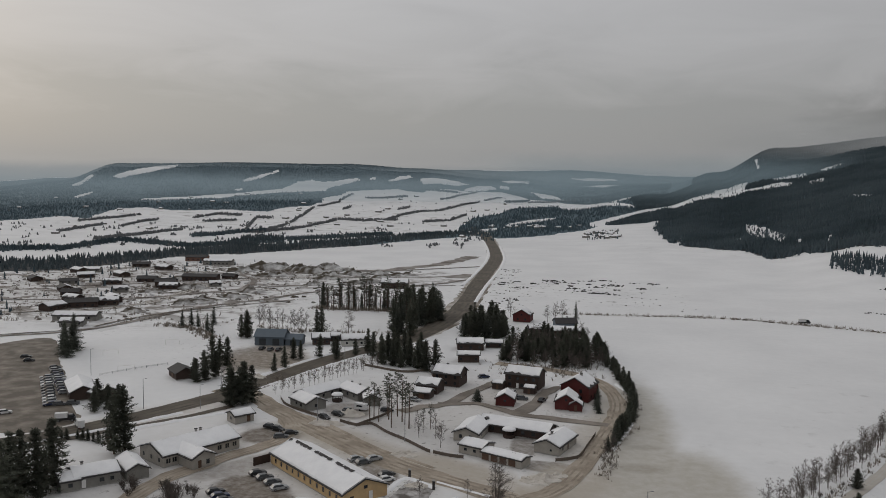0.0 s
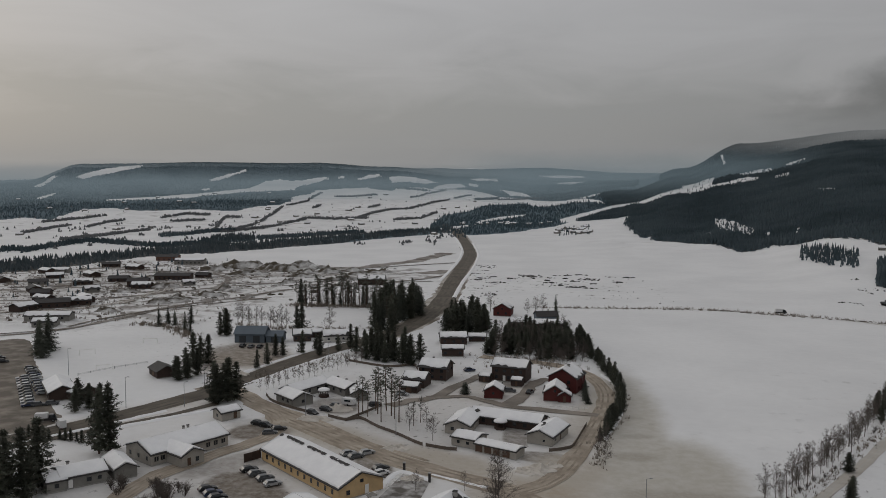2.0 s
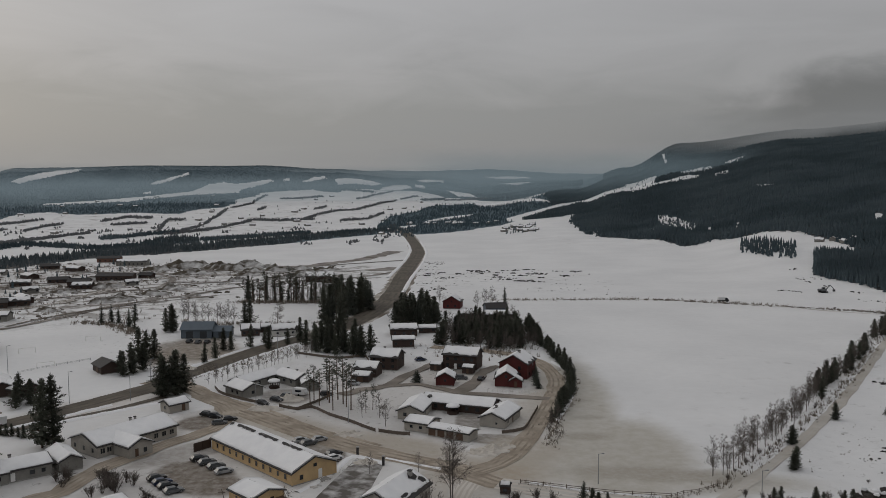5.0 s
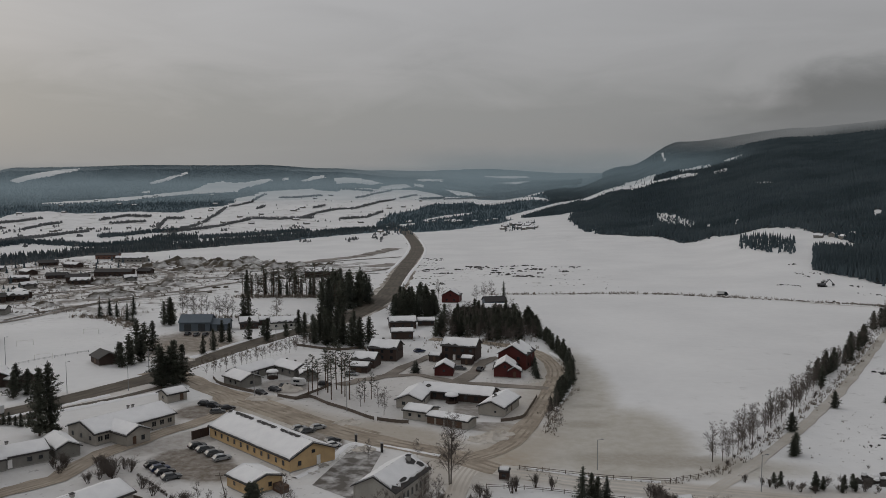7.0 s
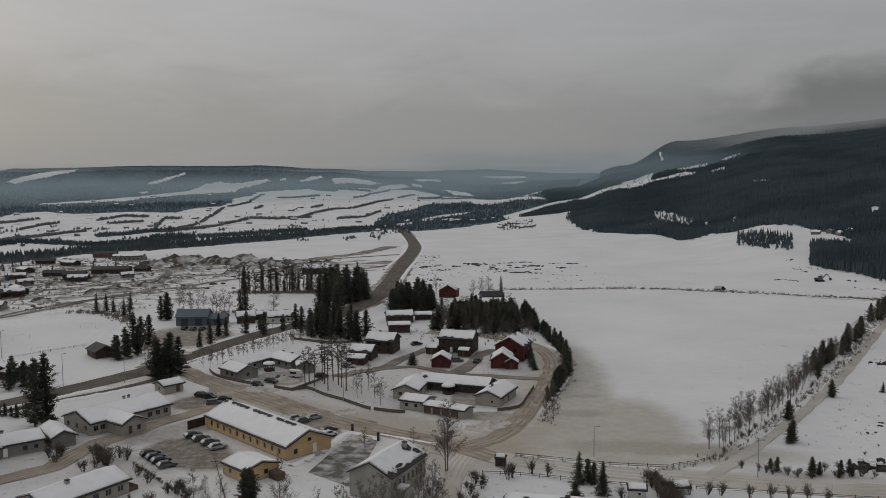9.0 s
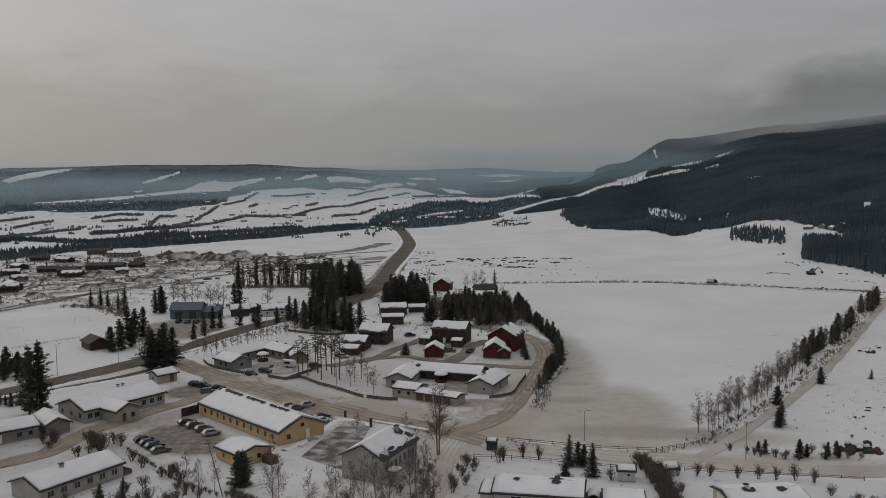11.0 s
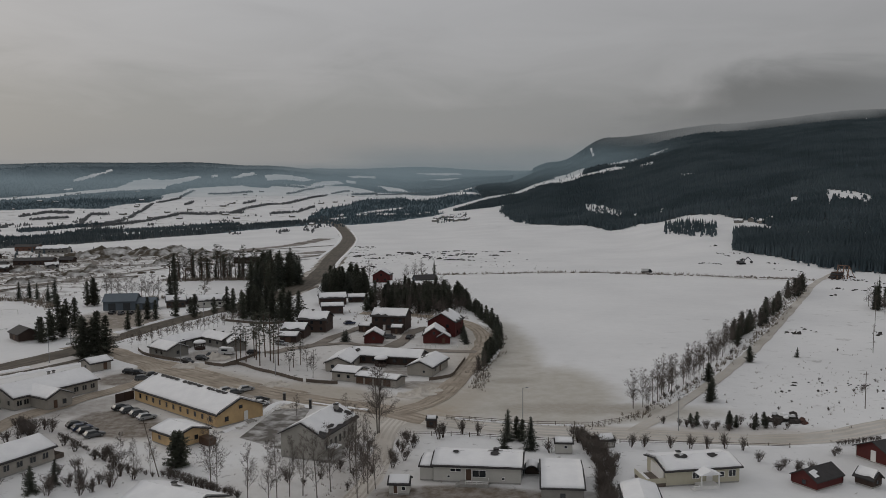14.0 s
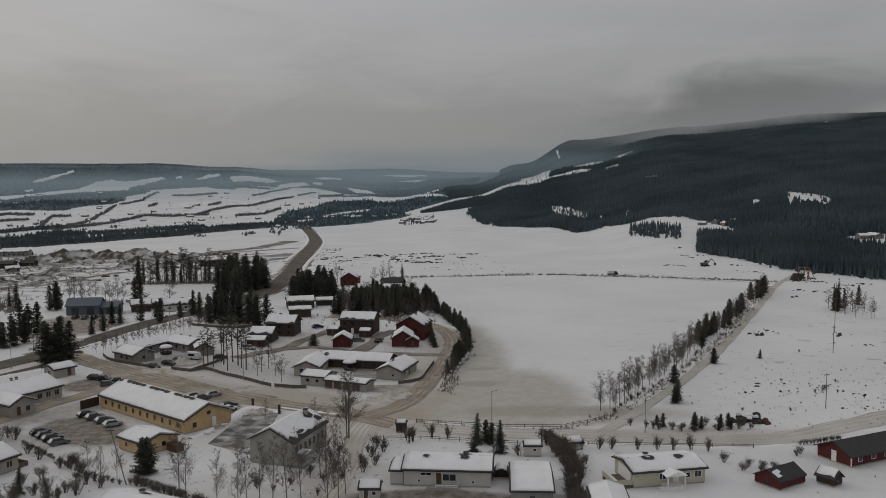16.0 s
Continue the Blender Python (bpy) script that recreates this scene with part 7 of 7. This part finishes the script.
def woods(name, spots, h0, h1, material, label, slim=0.17, seed=0):
    """A far wood: thousands of small tiered conifers as one mass."""
    rnd = np.random.RandomState(seed + 1)
    n = 5
    ang = np.arange(n) * 2 * np.pi / n
    ring = np.stack([np.cos(ang), np.sin(ang), np.zeros(n)], 1)
    t = np.concatenate([ring * [1, 1, 0] * 1.0 + [0, 0, 0.08], [[0, 0, 0.62]], ring * 0.66 + [0, 0, 0.42], [[0, 0, 1.0]]])
    tf = np.array([(i, (i + 1) % n, n) for i in range(n)] + [(n + 1 + i, n + 1 + (i + 1) % n, 2 * n + 1) for i in range(n)])
    k = len(spots)
    sp = np.array(spots, float)
    h = rnd.uniform(h0, h1, k)
    a = rnd.uniform(0, 6.28, k)
    w = h * slim * rnd.uniform(0.8, 1.3, k)
    jit = rnd.uniform(0.75, 1.25, (k, len(t)))
    x = (t[:, 0] * np.cos(a)[:, None] - t[:, 1] * np.sin(a)[:, None]) * w[:, None] * jit + sp[:, 0:1]
    y = (t[:, 0] * np.sin(a)[:, None] + t[:, 1] * np.cos(a)[:, None]) * w[:, None] * jit + sp[:, 1:2]
    z = t[:, 2] * h[:, None] + sp[:, 2:3]
    v = np.stack([x, y, z], 2).reshape(-1, 3)
    f = (tf[None] + (np.arange(k) * len(t))[:, None, None]).reshape(-1, 3)
    me = bpy.data.meshes.new(name)
    me.from_pydata(v.tolist(), [], f.tolist())
    me.materials.append(material)
    return tagged(new(name, me), label, "woods", kind="stuff")


rw = random.Random(8)
# hedge colour lightened and greyed to carry the haze of distance
HAZY_TWIGS = mat("hazy_hedges", (0.10, 0.105, 0.11), 0.9, 0.25, 0.02, 0, (0.14, 0.145, 0.15))


def scatter(poly, n, holes=True, far=3100):
    """Up to n places in a wood, given as (bearing, distance), outside its clearings."""
    bs, rr = [p[0] for p in poly], [p[1] for p in poly]
    b = rn.uniform(max(min(bs), -40), min(max(bs), 40), n)
    r = np.sqrt(rn.uniform(min(rr) ** 2, min(max(rr), far) ** 2, n))
    keep = inside_many(b + rn.normal(0, 0.1, n), r + rn.normal(0, 6, n), poly)
    if holes:
        for c in CLEARINGS:
            keep &= ~inside_many(b + rn.normal(0, 0.03, n), r + rn.normal(0, 3, n), c)
    out = []
    for p, q in zip(b[keep], r[keep]):
        x, y = at_bearing(p, q)
        out.append((x, y, land(x, y)))
    return out


rn = np.random.RandomState(8)
# bluish needle colours: distance haze is mixed in, more in the second
FAR_HAZE_NEEDLES = mat("haze_tinted_conifers", (0.041, 0.060, 0.070), 0.9, 0.4, 0.012, 0, (0.072, 0.096, 0.108))
HAZY_NEEDLES = mat("hazier_conifers", (0.055, 0.085, 0.102), 0.9, 0.25, 0.02, 0, (0.08, 0.112, 0.13))
woods("forest", scatter(WOOD_EAST, 110000, far=2000), 3.6, 6.5, FAR_HAZE_NEEDLES, "dense dark spruce forest on the hillside", 0.3)
LOWER_EDGE = [(28.2, 890), (30.8, 880), (30.9, 815), (28.2, 805)]
woods("forest", scatter(LOWER_EDGE, 130, holes=False) + scatter(HILL_FARM, 60, holes=False), 3.5, 6, FAR_HAZE_NEEDLES, "thin spruces standing in a snowy clearing", 0.22)
RIDGE = [(10, 1960), (40, 1960), (40, 2480), (14, 2480), (10, 2300)]
woods("forest", scatter(RIDGE, 26000, far=2480), 4, 7, FAR_HAZE_NEEDLES, "spruce forest along the mountain ridge", 0.26)
woods("forest", scatter(PLANTATION, 11000), 5.2, 6.5, FAR_HAZE_NEEDLES, "dense dark spruce plantation at the field edge", 0.16)
woods("forest", scatter(THIN_WOOD, 330, holes=False) + scatter(PISTE, 190, holes=False) + [q for c in UPPER_PISTES[1:4] for q in scatter(c, 50, holes=False)], 3.0, 5.5, FAR_HAZE_NEEDLES, "thin spruces standing in a snowy clearing", 0.24)
woods("forest", scatter(COPSE, 520), 3.5, 7.0, FAR_HAZE_NEEDLES, "small spruce copse on a snowy knoll", 0.17)
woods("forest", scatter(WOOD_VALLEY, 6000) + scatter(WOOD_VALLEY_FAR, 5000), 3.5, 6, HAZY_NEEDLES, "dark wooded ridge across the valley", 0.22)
# lighter needle colour that paints haze over the river belt
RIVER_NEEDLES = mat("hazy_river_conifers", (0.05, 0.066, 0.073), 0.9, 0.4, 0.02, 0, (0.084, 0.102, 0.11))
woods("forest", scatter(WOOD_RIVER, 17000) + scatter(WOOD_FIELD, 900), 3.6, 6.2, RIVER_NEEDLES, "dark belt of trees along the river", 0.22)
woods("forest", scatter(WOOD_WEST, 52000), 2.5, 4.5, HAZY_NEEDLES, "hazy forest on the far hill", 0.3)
HEDGES = [[(-19.2, 1296), (-18.8, 1519), (-18.5, 1581), (-17.5, 1562)], [(-17.9, 1288), (-16.9, 1393), (-16.1, 1519), (-15.4, 1642), (-14.9, 1772)], [(-18.9, 1245), (-16.2, 1317), (-14.6, 1436), (-13.2, 1528), (-11.4, 1516), (-9.3, 1537)],
          [(-21.9, 1537), (-19.8, 1540)], [(-22.5, 1616), (-21.0, 1662), (-19.5, 1632)], [(-9.9, 1540), (-8.2, 1675), (-6.4, 1747), (-4.9, 1890), (-3.8, 1991)], [(-7.5, 1509), (-5.7, 1540), (-4.6, 1672)], [(-12.9, 1744), (-12.4, 1823)],
          [(-9.2, 1755), (-8.5, 1794)], [(-11.4, 2039), (-9.3, 2105), (-8.6, 2118)], [(-6.4, 2047), (-4.9, 2209), (-4.0, 2327)], [(-3.4, 2019), (-2.3, 2165)], [(-2.0, 2011), (-0.4, 2156)], [(-0.5, 2088), (1.4, 2209), (2.6, 2240)],
          [(-30.5, 1310), (-29.1, 1383), (-28.0, 1480)], [(-26.9, 1433), (-25.8, 1553), (-24.7, 1600)], [(-29.4, 1578), (-27.7, 1626), (-25.8, 1693)], [(-28.4, 1139), (-25.8, 1200), (-23.2, 1318)], [(-14.5, 1800), (-13.2, 1950), (-12.3, 2150)]]
BELTS = [[(-22.6, 1170), (-20.8, 1201), (-19.5, 1248), (-17.9, 1278)], [(-30.5, 980), (-28.7, 1057), (-26.8, 1110), (-22.6, 1000), (-21.1, 1017), (-19.2, 1046)], [(-8.6, 1198), (-6.8, 1240), (-5.7, 1250)], [(-16.5, 1120), (-12.5, 1180), (-9.5, 1230)],
         [(-2.0, 2030), (-0.6, 2120)], [(-7.4, 2330), (-5.2, 2290)], [(-34, 1000), (-30.5, 1010)]]
spots = []
for line in HEDGES:
    for (b0, r0), (b1, r1) in zip(line, line[1:]):
        for _ in range(int(70 * abs(b1 - b0) + 0.16 * abs(r1 - r0)) + 20):
            u = rw.random()
            x, y = at_bearing(b0 + (b1 - b0) * u + rw.gauss(0, 0.05), r0 + (r1 - r0) * u + rw.gauss(0, 7))
            spots.append((x, y, land(x, y)))
for _ in range(160):
    x, y = at_bearing(rw.uniform(-36, 2), rw.uniform(1150, 2250))
    spots.append((x, y, land(x, y)))
for _ in range(90):
    cx, cy = rw.uniform(-34, -4), rw.uniform(1000, 1500)
    for _ in range(rw.randrange(2, 7)):
        x, y = at_bearing(cx + rw.gauss(0, 0.15), cy + rw.gauss(0, 12))
        spots.append((x, y, land(x, y)))
woods("hedgerows", spots, 2.2, 4.6, HAZY_TWIGS, "hedgerows and small clumps between snowy fields", 0.45)
spots = []
for line in BELTS:
    for (b0, r0), (b1, r1) in zip(line, line[1:]):
        for _ in range(int(120 * abs(b1 - b0)) + 20):
            u = rw.random()
            x, y = at_bearing(b0 + (b1 - b0) * u + rw.gauss(0, 0.1), r0 + (r1 - r0) * u + rw.gauss(0, 11))
            spots.append((x, y, land(x, y)))
woods("tree_belts", spots, 3.0, 6.0, FAR_HAZE_NEEDLES, "ragged belts of conifers between the fields", 0.22)
spots = []
for _ in range(60):
    x, y = rw.uniform(-400, -250), rw.uniform(400, 760)
    spots.append((x, y, land(x, y)))
for _ in range(46):
    x, y = at_bearing(rw.uniform(3.4, 5.6), rw.uniform(1150, 1290))
    spots.append((x, y, land(x, y)))
for _ in range(40):
    x, y = at_bearing(rw.uniform(-4.4, -2.6), rw.uniform(1120, 1260))
    spots.append((x, y, land(x, y)))
woods("scattered_conifers", spots, 3, 6.5, FAR_HAZE_NEEDLES, "scattered conifers among the town houses", 0.2)

# far farms
FARM = None
rf = random.Random(17)
for b, r in [(4.5 + rf.uniform(-1.1, 1.1), 1220 + rf.uniform(-60, 60)) for _ in range(22)] + [(23.2, 812), (24.0, 815), (24.6, 790), (25.2, 800)] + [(rf.uniform(-33, -2), rf.uniform(1180, 2200)) for _ in range(46)] + [(rf.uniform(-3, 3), rf.uniform(1380, 1500)) for _ in range(14)] + [(32.6, 668), (33.2, 672)]:
    x, y = at_bearing(b, r)
    mm = pose(x, y, land(x, y) - 0.3, 0, 0, rf.uniform(0, 180)) @ Matrix.Diagonal((rf.uniform(0.45, 0.75),) * 2 + (0.55, 1))
    if FARM is None:
        FARM = thing("farmhouse", x, y, "distant grey farm building with a snow roof", "farmhouse", "farms on the far slopes")
        wing(FARM, (x, y), 0, 15, 9, 4.5, 2.6, GREY, wins=row_of("f", 4, 11, 1.3, 1.2, 1.2) + row_of("b", 4, 11, 1.3, 1.2, 1.2), ragged=0.1)
        FARM.matrix_basis = mm
        FARM_UNIT = Matrix.Diagonal([1 / c for c in FARM.scale] + [1])
    else:
        copy_thing(FARM, mm @ FARM_UNIT)

# ---------------------------------------------------------------- low cloud and painted haze


def mist(name, r, b0, b1, z0, z1, z2, most, colour, label, scale=0.003, patchy=0.5, fade=None, foot=None):
    """Far haze or cloud painted on a glowing curtain: clear at z0, thickest from z1 up."""
    m_ = bpy.data.materials.new(name)
    m_.use_nodes = True
    nt = m_.node_tree
    nt.nodes.clear()
    N, L = nt.nodes.new, nt.links.new
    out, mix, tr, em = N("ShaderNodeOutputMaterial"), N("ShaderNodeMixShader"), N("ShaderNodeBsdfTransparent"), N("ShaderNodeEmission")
    # the sheet gives off the haze colour itself
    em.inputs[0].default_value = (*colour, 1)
    tc, sep, no, mp = N("ShaderNodeTexCoord"), N("ShaderNodeSeparateXYZ"), N("ShaderNodeTexNoise"), N("ShaderNodeMapping")
    L(tc.outputs["Object"], mp.inputs[0])
    mp.inputs["Scale"].default_value = (scale, scale, scale * 2.5)
    L(mp.outputs[0], no.inputs["Vector"])
    no.inputs["Scale"].default_value, no.inputs["Detail"].default_value, no.inputs["Roughness"].default_value = 1.0, 6.0, 0.6
    wob = N("ShaderNodeMath")
    wob.operation = "MULTIPLY_ADD"
    L(no.outputs[0], wob.inputs[0])
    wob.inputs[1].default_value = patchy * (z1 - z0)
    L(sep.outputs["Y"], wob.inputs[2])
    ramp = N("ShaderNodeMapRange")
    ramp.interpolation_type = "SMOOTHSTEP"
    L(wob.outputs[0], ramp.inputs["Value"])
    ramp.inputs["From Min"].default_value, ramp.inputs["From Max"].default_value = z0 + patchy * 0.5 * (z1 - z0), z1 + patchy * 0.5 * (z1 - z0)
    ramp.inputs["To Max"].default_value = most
    # both ends thin out
    ends = N("ShaderNodeUVMap")
    su, e1 = N("ShaderNodeSeparateXYZ"), N("ShaderNodeMapRange")
    L(ends.outputs[0], su.inputs[0])
    L(ends.outputs[0], sep.inputs[0])
    L(su.outputs["X"], e1.inputs["Value"])
    e1.interpolation_type = "SMOOTHSTEP"
    mul = N("ShaderNodeMath")
    mul.operation = "MULTIPLY"
    L(ramp.outputs[0], mul.inputs[0])
    L(e1.outputs[0], mul.inputs[1])
    top = mul.outputs[0]
    if fade:
        up, mu2 = N("ShaderNodeMapRange"), N("ShaderNodeMath")
        up.interpolation_type, mu2.operation = "SMOOTHSTEP", "MULTIPLY"
        L(wob.outputs[0], up.inputs["Value"])
        up.inputs["From Min"].default_value, up.inputs["From Max"].default_value, up.inputs["To Min"].default_value, up.inputs["To Max"].default_value = fade[0], fade[1], 1.0, 0.0
        L(top, mu2.inputs[0])
        L(up.outputs[0], mu2.inputs[1])
        top = mu2.outputs[0]
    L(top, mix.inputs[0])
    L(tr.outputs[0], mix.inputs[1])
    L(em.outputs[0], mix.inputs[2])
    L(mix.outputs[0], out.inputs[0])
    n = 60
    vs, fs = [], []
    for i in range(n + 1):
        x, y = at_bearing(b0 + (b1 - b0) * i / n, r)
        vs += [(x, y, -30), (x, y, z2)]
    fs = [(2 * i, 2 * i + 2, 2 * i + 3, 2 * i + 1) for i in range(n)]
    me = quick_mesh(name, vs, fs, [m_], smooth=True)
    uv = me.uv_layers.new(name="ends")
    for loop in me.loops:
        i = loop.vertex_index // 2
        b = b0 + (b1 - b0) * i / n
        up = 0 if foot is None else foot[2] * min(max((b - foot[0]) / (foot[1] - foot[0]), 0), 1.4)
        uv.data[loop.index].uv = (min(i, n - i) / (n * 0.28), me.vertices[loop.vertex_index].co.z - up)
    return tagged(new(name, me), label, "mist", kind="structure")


# three added veils that paint distance haze by emission, then the low cloud
mist("backdrop_haze", 1980, -75, 20, -20, 60, 700, 0.68, (0.155, 0.196, 0.22), "glowing sheet that paints haze before the far hills", fade=(66, 112))
mist("backdrop_haze", 1690, -6, 22, 10, 80, 700, 0.45, (0.135, 0.178, 0.202), "glowing sheet that paints haze over the ski slope", fade=(104, 150))
mist("backdrop_haze", 2820, -75, 26, 0, 90, 900, 0.5, (0.17, 0.2, 0.217), "glowing sheet that paints haze before the far ridge", fade=(92, 135))
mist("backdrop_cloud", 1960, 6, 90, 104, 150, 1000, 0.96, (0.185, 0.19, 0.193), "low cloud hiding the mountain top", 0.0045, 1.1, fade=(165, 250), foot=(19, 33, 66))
